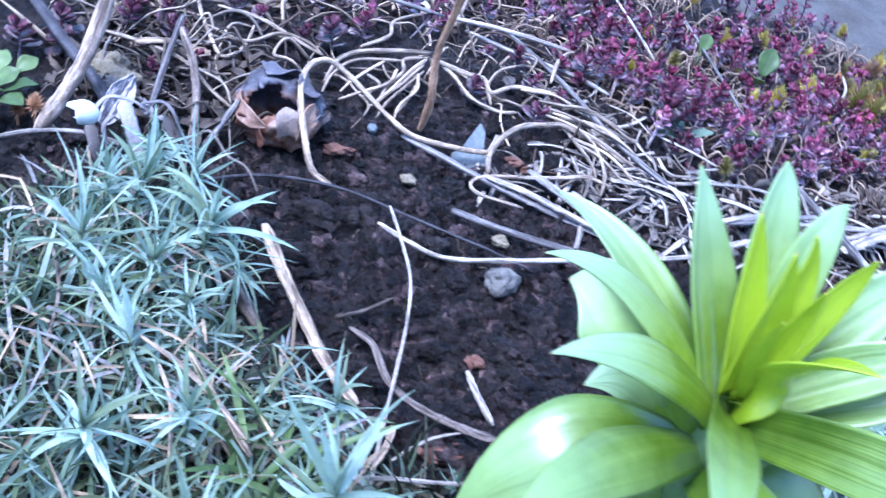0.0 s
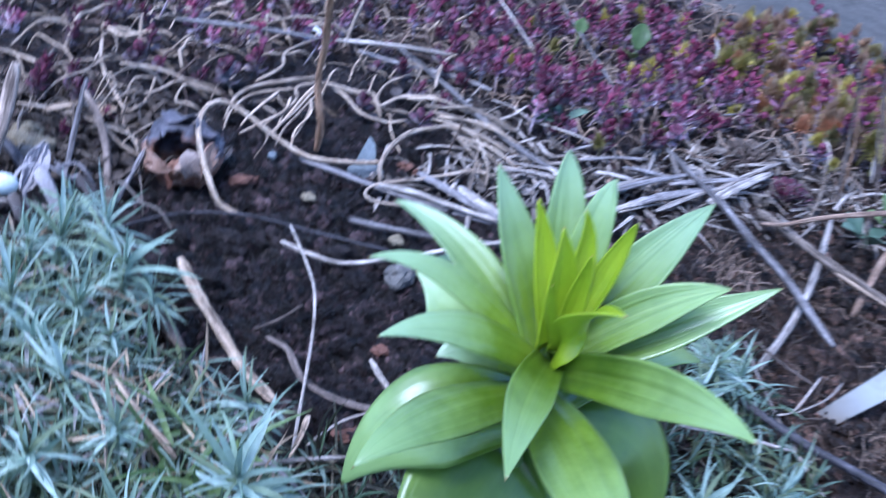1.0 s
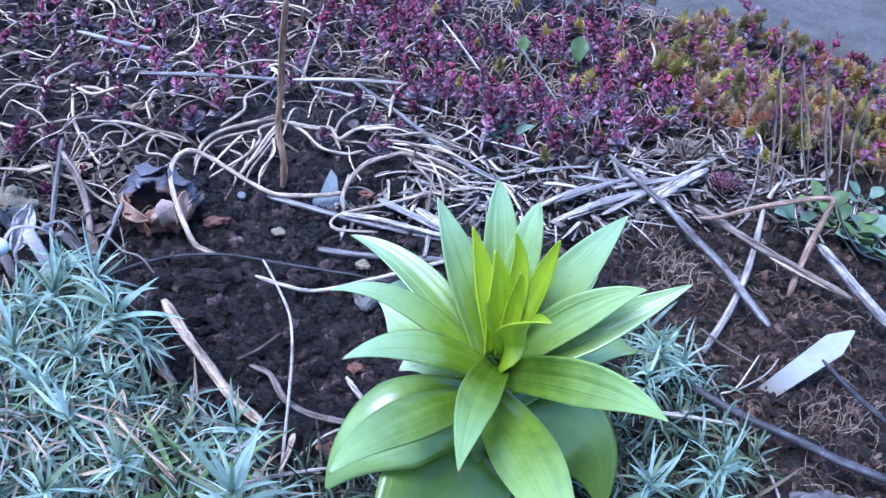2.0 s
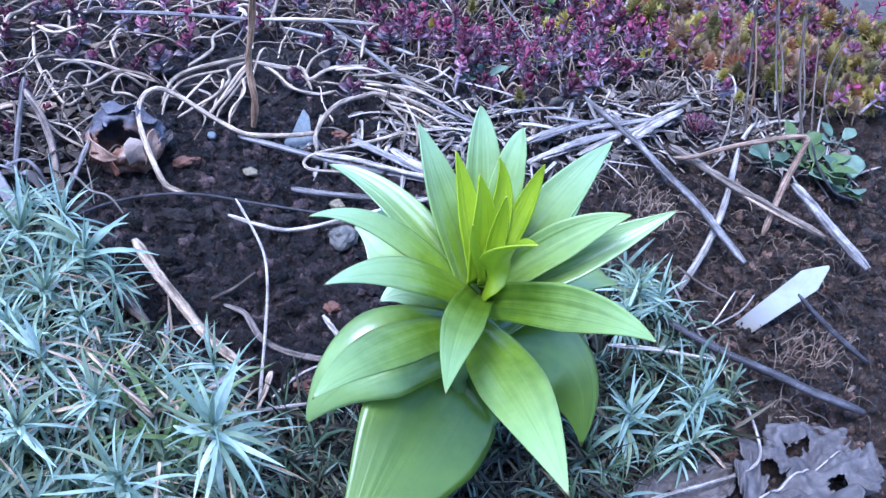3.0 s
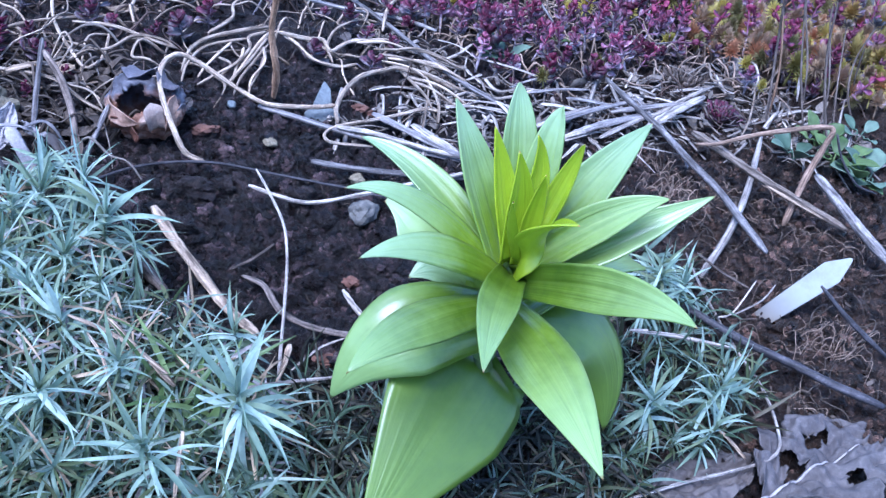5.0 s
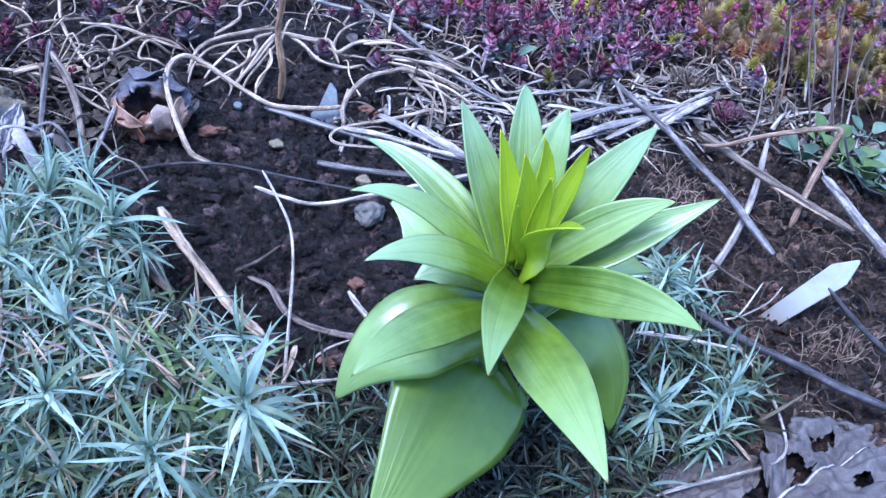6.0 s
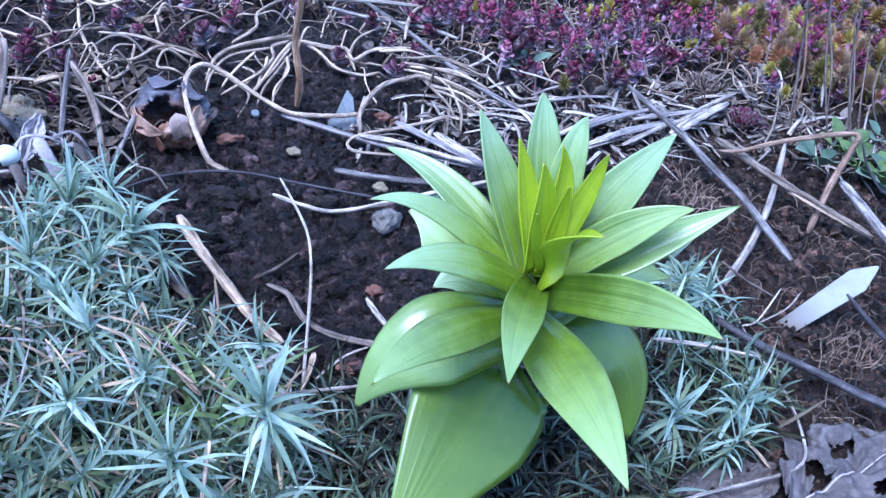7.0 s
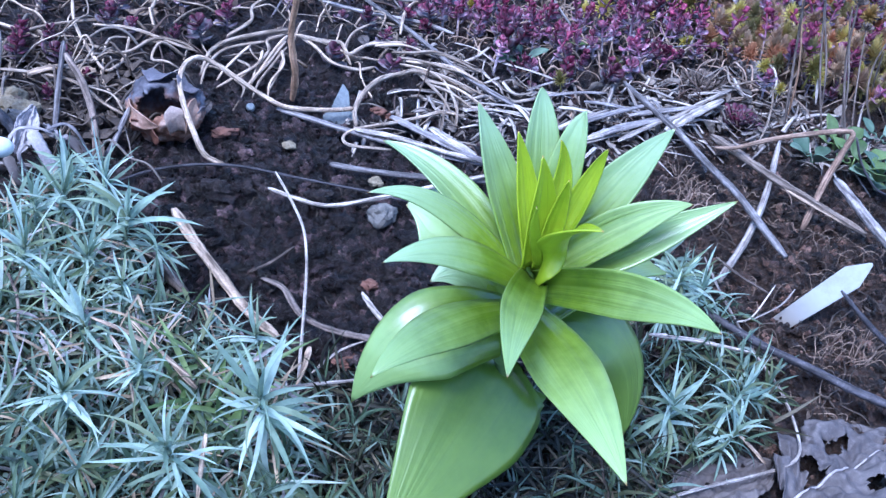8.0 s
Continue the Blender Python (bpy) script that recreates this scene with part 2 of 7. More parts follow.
GOLD = leaf_material("stonecrop_needle", [(0, (0.144, 0.132, 0.042)), (0.35, (0.324, 0.264, 0.072)), (0.65, (0.432, 0.288, 0.096)), (1, (0.528, 0.432, 0.120))], 0.5, 0.15)
RUST = leaf_material("stonecrop_rust_needle", [(0, (0.408, 0.192, 0.102)), (0.5, (0.600, 0.312, 0.168)), (1, (0.720, 0.480, 0.288))], 0.5, 0.3)
OLIVE = leaf_material("stonecrop_olive_needle", [(0, (0.180, 0.156, 0.066)), (0.5, (0.288, 0.240, 0.102)), (1, (0.408, 0.336, 0.156))], 0.5, 0.3)
LEMON = leaf_material("stonecrop_lemon_needle", [(0, (0.384, 0.324, 0.072)), (0.5, (0.552, 0.456, 0.102)), (1, (0.696, 0.600, 0.192))], 0.5, 0.3)
DULL = leaf_material("stonecrop_dull_needle", [(0, (0.264, 0.174, 0.114)), (0.5, (0.408, 0.270, 0.174)), (1, (0.552, 0.408, 0.276))], 0.5, 0.3)
GREEN = leaf_material("weed_leaf", [(0, (0.07, 0.115, 0.035)), (0.6, (0.125, 0.185, 0.06)), (1, (0.24, 0.31, 0.12))], 0.45, 0.25)
BLUEGREEN = leaf_material("blue_green_leaf", [(0, (0.075, 0.12, 0.08)), (1, (0.17, 0.235, 0.165))], 0.5, 0.15)
ROOT = litter_material("pale_root", (0.12, 0.083, 0.058), (0.42, 0.325, 0.245), (0.70, 0.62, 0.53), 0.6, 80, fibre=0.8)
DULLROOT = litter_material("dull_root", (0.0253, 0.0170, 0.0142), (0.0713, 0.0480, 0.0399), (0.1564, 0.1100, 0.0912), 0.75, 80, by_island=True)
ROOT_MANY = litter_material("pale_root_litter", (0.1080, 0.0750, 0.0570), (0.3024, 0.2200, 0.1710), (0.5184, 0.4100, 0.3325), 0.75, 80, by_island=True)
STRAW = litter_material("straw", (0.135, 0.11, 0.095), (0.375, 0.325, 0.29), (0.65, 0.60, 0.565), 0.6, 60, fibre=0.8)
TANSTRAW = litter_material("tan_straw", (0.12, 0.075, 0.05), (0.44, 0.33, 0.235), (0.66, 0.54, 0.42), 0.65, 90, fibre=0.8)
TANSTEM = litter_material("tan_stem", (0.16, 0.085, 0.045), (0.45, 0.27, 0.165), (0.62, 0.45, 0.32), 0.7, 70, fibre=0.7)
TANBARK = litter_material("tan_bark", (0.10, 0.075, 0.06), (0.27, 0.21, 0.17), (0.48, 0.41, 0.35), 0.75, 70, fibre=0.9)
GREYSTICK = litter_material("grey_stick", (0.075, 0.066, 0.068), (0.21, 0.19, 0.19), (0.42, 0.39, 0.39), 0.75, 70, fibre=0.8)
BARK = litter_material("brown_bark", (0.045, 0.033, 0.029), (0.135, 0.105, 0.09), (0.30, 0.245, 0.21), 0.8, 80, fibre=0.8)
DARKSTICK = litter_material("dark_stick", (0.016, 0.0145, 0.017), (0.048, 0.044, 0.051), (0.13, 0.12, 0.135), 0.55, 80, fibre=0.7)
REDBROWN = litter_material("red_brown_stem", (0.10, 0.062, 0.045), (0.24, 0.16, 0.115), (0.42, 0.31, 0.24), 0.7, 70, fibre=0.7)
STRAW_MANY = litter_material("straw_litter", (0.060, 0.048, 0.041), (0.187, 0.157, 0.136), (0.391, 0.340, 0.310), 0.7, 70, by_island=True)
TAN_MANY = litter_material("tan_leaf_litter", (0.111, 0.072, 0.047), (0.306, 0.230, 0.153), (0.493, 0.399, 0.297), 0.7, 70, by_island=True)
GREY_MANY = litter_material("grey_leaf_litter", (0.112, 0.100, 0.100), (0.248, 0.228, 0.228), (0.400, 0.376, 0.380), 0.7, 70, by_island=True)
HUSK_PALE = litter_material("husk_lip", (0.22, 0.15, 0.12), (0.45, 0.34, 0.29), (0.62, 0.52, 0.47), 0.6, 60)
HUSK_GREY = litter_material("husk_grey_flake", (0.035, 0.031, 0.038), (0.11, 0.100, 0.120), (0.26, 0.24, 0.27), 0.5, 70)
HUSK_TAN = litter_material("husk_tan_flake", (0.14, 0.075, 0.05), (0.36, 0.22, 0.16), (0.56, 0.40, 0.32), 0.55, 70)
HUSK_RUST = litter_material("husk_rust_flake", (0.05, 0.018, 0.012), (0.17, 0.075, 0.05), (0.36, 0.20, 0.15), 0.55, 70)
DARK_MANY = litter_material("dark_litter", (0.0263, 0.0203, 0.0180), (0.0825, 0.0638, 0.0525), (0.1800, 0.1425, 0.1200), 0.8, 70, by_island=True)
DEADLEAF = litter_material("dead_leaf", (0.032, 0.027, 0.028), (0.080, 0.071, 0.075), (0.155, 0.142, 0.148), 0.68, 30)
BROWNLEAF = litter_material("brown_dead_leaf", (0.04, 0.032, 0.030), (0.088, 0.074, 0.072), (0.16, 0.138, 0.134), 0.62, 30)
GREYLEAF = litter_material("bleached_leaf", (0.17, 0.15, 0.155), (0.33, 0.30, 0.31), (0.50, 0.47, 0.49), 0.7, 60)
STONE = stone_material("grey_stone", (0.09, 0.082, 0.075), (0.21, 0.192, 0.175))
SLATE = stone_material("slate", (0.09, 0.102, 0.112), (0.21, 0.23, 0.245), 60, 0.65, 0.4)
TANSTONE = stone_material("tan_stone", (0.13, 0.10, 0.065), (0.30, 0.25, 0.17))
BRICK = stone_material("brick_chip", (0.08, 0.036, 0.025), (0.20, 0.095, 0.068), 120)
PAVING = stone_material("paving", (0.042, 0.038, 0.036), (0.112, 0.102, 0.096), 30, 0.85, 0.9)
SHELL = stone_material("egg_shell", (0.66, 0.66, 0.62), (0.84, 0.84, 0.80), 50, 0.5, 0.1)
LABEL, HUSK = label_material(), husk_material()


# ---- building helpers ----
def finish_mesh(name, bm, material, smooth=True):
    me = bpy.data.meshes.new(name)
    bm.normal_update()
    bm.to_mesh(me)
    bm.free()
    me.materials.append(material)
    if smooth:
        me.polygons.foreach_set("use_smooth", [True] * len(me.polygons))
    return me


def raw_mesh(name, verts, faces, material, smooth=True):
    me = bpy.data.meshes.new(name)
    me.from_pydata(verts, [], faces)
    me.materials.append(material)
    if smooth:
        me.polygons.foreach_set("use_smooth", [True] * len(me.polygons))
    me.update()
    return me


def tube_mesh(name, verts, faces, material, sides):
    """A tube's mesh with UVs that run along and round it, for the grain."""
    me = raw_mesh(name, verts, faces, material)
    layer = me.uv_layers.new(name="UVMap")
    for poly in me.polygons:
        seam = len({me.loops[i].vertex_index % sides for i in poly.loop_indices} & {0, sides - 1}) == 2
        for i in poly.loop_indices:
            ring, k = divmod(me.loops[i].vertex_index, sides)
            layer.data[i].uv = (ring * 0.14, 5.0 * (sides if seam and k == 0 else k) / sides)
    return me


def part(name, bm, material, parent, label="", smooth=True):
    ob = new(name, bm if isinstance(bm, bpy.types.Mesh) else finish_mesh(name, bm, material, smooth))
    ob.parent = parent
    return tagged(ob, label)


def thing(name, at, label, category, group="", data=None, kind=""):
    ob = new(name, data)
    ob.location = at
    return tagged(ob, label, category, group, kind)


def dip(x, y):
    """The broad form of the bed: a shallow hollow beside the lily, falling off towards the slab."""
    return -0.018 * math.exp(-(((x - 0.16) / 0.09) ** 2 + ((y - 0.44) / 0.08) ** 2)) - 0.16 * min(max(0.0, y - 0.74), 0.2)


def ground_z(x, y):
    """The height of the soil: hollow, lumps and crumbs, flat far away."""
    near = math.exp(-30 * ((max(abs(x - 0.35) - 0.7, 0)) ** 2 + (max(abs(y - 0.6) - 0.6, 0)) ** 2))
    v = Vector((x, y, 0.0))
    lump = noise.fractal(v * 22, 0.9, 2.1, 3) * 0.0045 + abs(noise.noise(v * 75)) * 0.0090 + noise.noise(v * 36) * 0.0042 + noise.noise(v * 190) * 0.0034 + noise.noise(v * 340) * 0.0022 - 0.0048
    return dip(x, y) + lump * near


def smooth_line(pts, per=6):
    """Catmull-Rom through the given points."""
    p = [Vector(q) for q in pts]
    if len(p) == 2:
        return [p[0].lerp(p[1], i / per) for i in range(per + 1)]
    p = [2 * p[0] - p[1], *p, 2 * p[-1] - p[-2]]
    out = []
    for i in range(1, len(p) - 2):
        for k in range(per):
            t = k / per
            a, b, c, d = p[i - 1 : i + 3]
            out.append(0.5 * (2 * b + (c - a) * t + (2 * a - 5 * b + 4 * c - d) * t * t + (3 * b - a - 3 * c + d) * t**3))
    return [*out, p[-2].copy()]


def tube_data(pts, r0, r1, sides=7, flat=1.0, wobble=0.12, rng=random, per=6, up=(0, 0, 1), offset=0, ends=False):
    """Verts and faces of a tapered, knobbly, closed tube; flat < 1 squashes it upright."""
    line = smooth_line(pts, per)
    verts, faces, n = [], [], len(line)
    for i, c in enumerate(line):
        tan = (line[min(i + 1, n - 1)] - line[max(i - 1, 0)]).normalized()
        side = tan.cross(Vector(up))
        side = side.normalized() if side.length > 1e-4 else Vector((1, 0, 0))
        top = side.cross(tan)
        r = (r0 + (r1 - r0) * i / (n - 1)) * (1 + rng.uniform(-wobble, wobble))
        if ends:
            r *= min(1.0, 0.55 + 0.3 * i, 0.55 + 0.3 * (n - 1 - i))
        for k in range(sides):
            a = 2 * math.pi * k / sides
            rr = r * (1 + rng.uniform(-wobble, wobble) * 0.5)
            verts.append(c + side * (math.cos(a) * rr) + top * (math.sin(a) * rr * flat))
    for i in range(n - 1):
        for k in range(sides):
            a, b = offset + i * sides + k, offset + i * sides + (k + 1) % sides
            faces.append((a, b, b + sides, a + sides))
    faces.append(tuple(offset + k for k in reversed(range(sides))))
    faces.append(tuple(offset + (n - 1) * sides + k for k in range(sides)))
    return verts, faces


def stalk(name, pts, r0, r1, material, label, category="stalk", flat=1.0, sides=8, wobble=0.1, group=""):
    """A stick, stem or root lying along the given line."""
    base = Vector(pts[0])
    rng = random.Random(round(sum(pts[0]) * 1e4))
    verts, faces = tube_data([Vector(p) - base for p in pts], r0, r1, sides, flat, wobble, rng, ends=True)
    return thing(name, base, label, category, group, tube_mesh(name, verts, faces, material, sides))


# ---- the bed ----
def stretched(lo, hi, step, far):
    core = list(np.arange(lo, hi + step / 2, step))
    out, d = [], step
    while d < far:
        d *= 1.5
        out.append(d)
    return [lo - d for d in reversed(out)] + core + [hi + d for d in out]


def build_ground():
    xs, ys = stretched(-0.30, 0.95, 0.0021, 60.0), stretched(0.16, 1.06, 0.0021, 60.0)
    verts = [(x, y, ground_z(x, y)) for y in ys for x in xs]
    w = len(xs)
    faces = [(j * w + i, j * w + i + 1, (j + 1) * w + i + 1, (j + 1) * w + i) for j in range(len(ys) - 1) for i in range(w - 1)]
    return thing("ground", (0, 0, 0), "dark moist garden soil, crumbly, browner and drier to one side", "soil", data=raw_mesh("ground", verts, faces, SOIL), kind="structure")


ground = build_ground()


def lump_data(rng, r, squash=0.75, rough=0.28, subdivisions=1, crumbly=0.0):
    bm = bmesh.new()
    bmesh.ops.create_icosphere(bm, subdivisions=subdivisions, radius=1)
    shift = Vector((rng.uniform(0, 50), rng.uniform(0, 50), rng.uniform(0, 50)))
    for v in bm.verts:
        n = v.co.copy()
        v.co *= 1 + rough * 1.6 * noise.noise(n * 1.3 + shift) + rng.uniform(-rough, rough) * 0.35
        if crumbly:
            v.co *= 1 + crumbly * (abs(noise.noise(n * 3.1 + shift)) + 0.6 * noise.noise(n * 6.5 + shift) + 0.4 * noise.noise(n * 13 + shift))
        v.co.z *= squash
        v.co *= r
    verts = [v.co.copy() for v in bm.verts]
    faces = [tuple(v.index for v in f.verts) for f in bm.faces]
    bm.free()
    return verts, faces


def inside(poly, x, y):
    hit, j = False, len(poly) - 1
    for i in range(len(poly)):
        (xi, yi), (xj, yj) = poly[i], poly[j]
        if (yi > y) != (yj > y) and x < (xj - xi) * (y - yi) / (yj - yi) + xi:
            hit = not hit
        j = i
    return hit


def build_crumbs():
    """Loose crumbs of soil over the whole bed."""
    rng = random.Random(11)
    shapes = [lump_data(rng, 1.0, rng.uniform(0.6, 1.0), 0.6) for _ in range(24)]
    coarse = [lump_data(rng, 1.0, rng.uniform(0.6, 0.95), 0.5, 2, 0.45) for _ in range(24)]
    clods = [lump_data(rng, 1.0, rng.uniform(0.6, 0.95), 0.4, 3, 0.5) for _ in range(16)]
    verts, faces = [], []

    def put(x, y, r, sink=0.2):
        vs, fs = rng.choice(clods if r > 0.0042 else coarse if r > 0.0016 else shapes)
        turn, o = Euler((rng.uniform(-1, 1), rng.uniform(-1, 1), rng.uniform(0, 6.3))).to_matrix() * r, len(verts)
        at = Vector((x, y, ground_z(x, y) + r * (0.4 - sink)))
        stretch = Matrix.Diagonal((rng.uniform(0.7, 1.4), rng.uniform(0.7, 1.2), 1))
        verts.extend(turn @ (stretch @ v) + at for v in vs)
        faces.extend(tuple(i + o for i in f) for f in fs)

    for _ in range(30000):
        x, y = rng.gauss(0.17, 0.11), rng.gauss(0.50, 0.095)
        put(x, y, min(0.0004 + rng.expovariate(1 / 0.00072), 0.0062))
    for _ in range(7500):
        x, y = rng.gauss(0.16, 0.10), rng.gauss(0.48, 0.085)
        put(x, y, 0.0015 + min(rng.expovariate(1 / 0.0009), 0.0036), 0.2)
    for _ in range(14000):
        x, y = rng.uniform(0.36, 0.75), rng.uniform(0.26, 0.64)
        put(x, y, min(0.0005 + rng.expovariate(1 / 0.0008), 0.0045), 0.15)
    for _ in range(6000):
        x, y = rng.uniform(-0.25, 0.8), rng.uniform(0.2, 0.95)
        put(x, y, min(0.0007 + rng.expovariate(1 / 0.0009), 0.006))
    return thing("soil_crumbs", (0, 0, 0), "loose crumbs and clods of dark soil on the bed", "soil", data=raw_mesh("soil_crumbs", verts, faces, CLOD, False), kind="stuff")


build_crumbs()


PAVE_AT, PAVE_TURN = (1.414, 1.462, -0.034), -21.2


def build_paving():
    """The grey slab behind the bed."""
    bm = bmesh.new()
    bmesh.ops.create_grid(bm, x_segments=90, y_segments=50, size=0.5)
    for v in bm.verts:
        x, y = v.co.x * 2.4, v.co.y * 1.3
        e = min(0.5 - abs(v.co.x), (0.5 - abs(v.co.y)) * 0.55) * 2
        z = 0.012 - 0.03 * max(0, 1 - e / 0.02) ** 2 + 0.005 * noise.fractal(Vector((x, y, 3)) * 9, 1.0, 2.0, 4)
        v.co = (x + 0.012 * noise.noise(Vector((x, y, 0)) * 8), y + 0.015 * noise.noise(Vector((x, y, 7)) * 8), z)
    ob = thing("paving_slab", PAVE_AT, "weathered grey stone slab beside the flower bed", "paving", data=finish_mesh("paving_slab", bm, PAVING), kind="structure")
    ob.rotation_euler = (0, 0, radians(PAVE_TURN))
    return ob


build_paving()


# ---- the lily ----
def blade_grid(base, mid, tip, width, fold=0.25, twist=0.0, wide_at=0.42, foot=0.5, droop=0.0, nu=30, nv=16, up=(0, 0, 1), wave=0.0, seed=0, curl=0.0):
    """A lance-shaped leaf along a bent rib: base, a point that the rib passes half way, tip. Returns a bmesh with UVs."""
    b, m, t = Vector(base), Vector(mid), Vector(tip)
    c = 2 * m - (b + t) / 2
    bm = bmesh.new()
    uvl = bm.loops.layers.uv.new("UVMap")
    rows, uvs = [], {}
    for i in range(nu + 1):
        u = i / nu
        p = b * (1 - u) ** 2 + c * (2 * u * (1 - u)) + t * u * u
        tan = ((c - b) * (1 - u) + (t - c) * u).normalized()
        side = tan.cross(Vector(up)).normalized()
        side.rotate(Matrix.Rotation(radians(twist) * (0.25 + 0.75 * u), 3, tan))
        nor = side.cross(tan)
        if u < wide_at:
            w = foot + (1 - foot) * math.sin(math.pi / 2 * u / wide_at)
        else:
            k = (u - wide_at) / (1 - wide_at)
            w = max(1 - k**1.7, 0.0) * (1 - 0.2 * k)
        w *= width / 2
        row = []
        for j in range(nv + 1):
            s = j / nv * 2 - 1
            lift = 1.35 * fold * w * s * s * (1 - 0.5 * u) + curl * w * s * abs(s)
            lift += wave * w * math.sin(u * 9 + seed + (0 if s > 0 else 2.1)) * abs(s) ** 2
            lift += 0.00022 * math.cos(s * 9.5 + seed) * (1 - u * u) * min(1.6, width / 0.02)
            v = bm.verts.new(p + side * (s * w * (1 - 0.12 * abs(s) * abs(fold))) + nor * lift)
            uvs[v] = (u, j / nv)
            row.append(v)
        rows.append(row)
    for i in range(nu):
        for j in range(nv):
            f = bm.faces.new((rows[i][j], rows[i][j + 1], rows[i + 1][j + 1], rows[i + 1][j]))
            for loop in f.loops:
                loop[uvl].uv = uvs[loop.vert]
    bmesh.ops.remove_doubles(bm, verts=rows[-1], dist=1e-6)
    return bm


def build_lily():
    rng = random.Random(5)
    foot = Vector(LILY_FOOT)
    lily = thing("lily_plant", foot, "bright green young lily shoot with whorled glossy lance-shaped leaves", "plant")
    verts, faces = tube_data([(0, 0, -0.01), (0.001, 0.001, 0.05), (0, 0.0, 0.10), Vector(LILY_CROWN) - foot], 0.0085, 0.005, 12, 1, 0.02, rng)
    part("stem", raw_mesh("stem", verts, faces, LILY_STEM), LILY_STEM, lily)

    def leaf(base, mid, tip, width, age=1, **more):
        bm = blade_grid(Vector(base) - foot, Vector(mid) - foot, Vector(tip) - foot, width, seed=rng.uniform(0, 6), **more)
        ob = part("leaf", bm, (LILY_YOUNG, LILY, LILY_SHADED, LILY_MID)[age], lily, ("yellow-green young inner leaf", "", "broad deep green lower leaf, darkened for shade", "")[age])
        sol = ob.modifiers.new("thickness", "SOLIDIFY")
        sol.thickness, sol.offset = 0.0007, -1
        return ob

    leaf((0.2659, 0.3023, 0.1400), (0.2572, 0.3131, 0.1763), (0.2481, 0.3178, 0.2059), 0.012, 0, fold=0.35, foot=0.8, up=(0, -0.5, 0.8))
    leaf((0.2653, 0.3007, 0.1420), (0.2626, 0.3021, 0.1757), (0.2560, 0.3010, 0.2054), 0.015, 0, fold=0.35, foot=0.8, up=(0, -0.5, 0.8))
    leaf((0.2683, 0.3035, 0.1420), (0.2730, 0.3137, 0.1781), (0.2682, 0.3167, 0.2035), 0.011, 0, fold=0.4, foot=0.8, up=(0, -0.5, 0.8))
    leaf((0.2708, 0.3018, 0.1400), (0.2835, 0.3110, 0.1780), (0.2882, 0.3110, 0.2037), 0.0105, 0, fold=0.4, foot=0.8, up=(-0.3, -0.5, 0.8))
    leaf((0.2666, 0.2983, 0.1440), (0.2571, 0.2875, 0.1715), (0.2496, 0.2757, 0.1987), 0.0058, 0, fold=0.4, foot=0.8)
    leaf((0.2688, 0.2972, 0.1360), (0.2680, 0.2825, 0.1745), (0.2735, 0.2590, 0.2010), 0.017, 0, fold=0.4, foot=0.8, wide_at=0.5, up=(0, -0.3, 0.9))
    leaf((0.2680, 0.2976, 0.1420), (0.2693, 0.2979, 0.1745), (0.2675, 0.2935, 0.1987), 0.0085, 0, fold=0.4, foot=0.8, up=(-0.2, -0.5, 0.8))
    leaf((0.2661, 0.3021, 0.1300), (0.2498, 0.3329, 0.1687), (0.2370, 0.3530, 0.1970), 0.0225, fold=0.22, foot=0.8)
    leaf((0.2680, 0.3032, 0.1380), (0.2684, 0.3409, 0.1834), (0.2670, 0.3570, 0.2050), 0.0185, fold=0.3, foot=0.8)
    leaf((0.2693, 0.3029, 0.1380), (0.2796, 0.3310, 0.1831), (0.2850, 0.3390, 0.2050), 0.0165, fold=0.3, foot=0.8)
    leaf((0.2705, 0.3016, 0.1360), (0.3030, 0.3205, 0.1757), (0.3262, 0.3296, 0.2048), 0.0225, fold=0.25, foot=0.75, up=(-0.3, -0.5, 0.7))
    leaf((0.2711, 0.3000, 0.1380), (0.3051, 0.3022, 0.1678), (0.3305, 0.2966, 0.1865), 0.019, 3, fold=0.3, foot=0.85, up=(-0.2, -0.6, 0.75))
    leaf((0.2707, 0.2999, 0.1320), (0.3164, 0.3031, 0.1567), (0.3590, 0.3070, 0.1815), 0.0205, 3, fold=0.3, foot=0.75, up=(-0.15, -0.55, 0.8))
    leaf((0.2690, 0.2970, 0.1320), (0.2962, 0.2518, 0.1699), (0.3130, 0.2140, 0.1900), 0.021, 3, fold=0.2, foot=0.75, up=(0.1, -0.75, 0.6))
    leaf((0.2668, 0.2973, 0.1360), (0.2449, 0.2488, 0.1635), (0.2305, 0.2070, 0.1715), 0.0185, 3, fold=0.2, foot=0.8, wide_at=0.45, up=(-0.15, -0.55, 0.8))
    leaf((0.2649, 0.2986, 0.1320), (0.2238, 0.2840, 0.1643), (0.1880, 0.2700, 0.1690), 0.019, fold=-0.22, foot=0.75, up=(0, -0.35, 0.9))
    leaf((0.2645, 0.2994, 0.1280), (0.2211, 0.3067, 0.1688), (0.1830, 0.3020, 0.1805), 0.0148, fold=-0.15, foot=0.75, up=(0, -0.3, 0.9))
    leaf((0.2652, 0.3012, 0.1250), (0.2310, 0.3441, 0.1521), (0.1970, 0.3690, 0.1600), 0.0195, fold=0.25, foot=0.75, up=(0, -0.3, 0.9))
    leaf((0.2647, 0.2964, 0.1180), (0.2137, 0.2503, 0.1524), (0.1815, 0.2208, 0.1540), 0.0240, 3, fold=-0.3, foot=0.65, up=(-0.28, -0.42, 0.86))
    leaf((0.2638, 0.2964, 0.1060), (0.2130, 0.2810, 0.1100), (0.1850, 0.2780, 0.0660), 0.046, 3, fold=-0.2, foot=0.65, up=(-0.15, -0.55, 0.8))
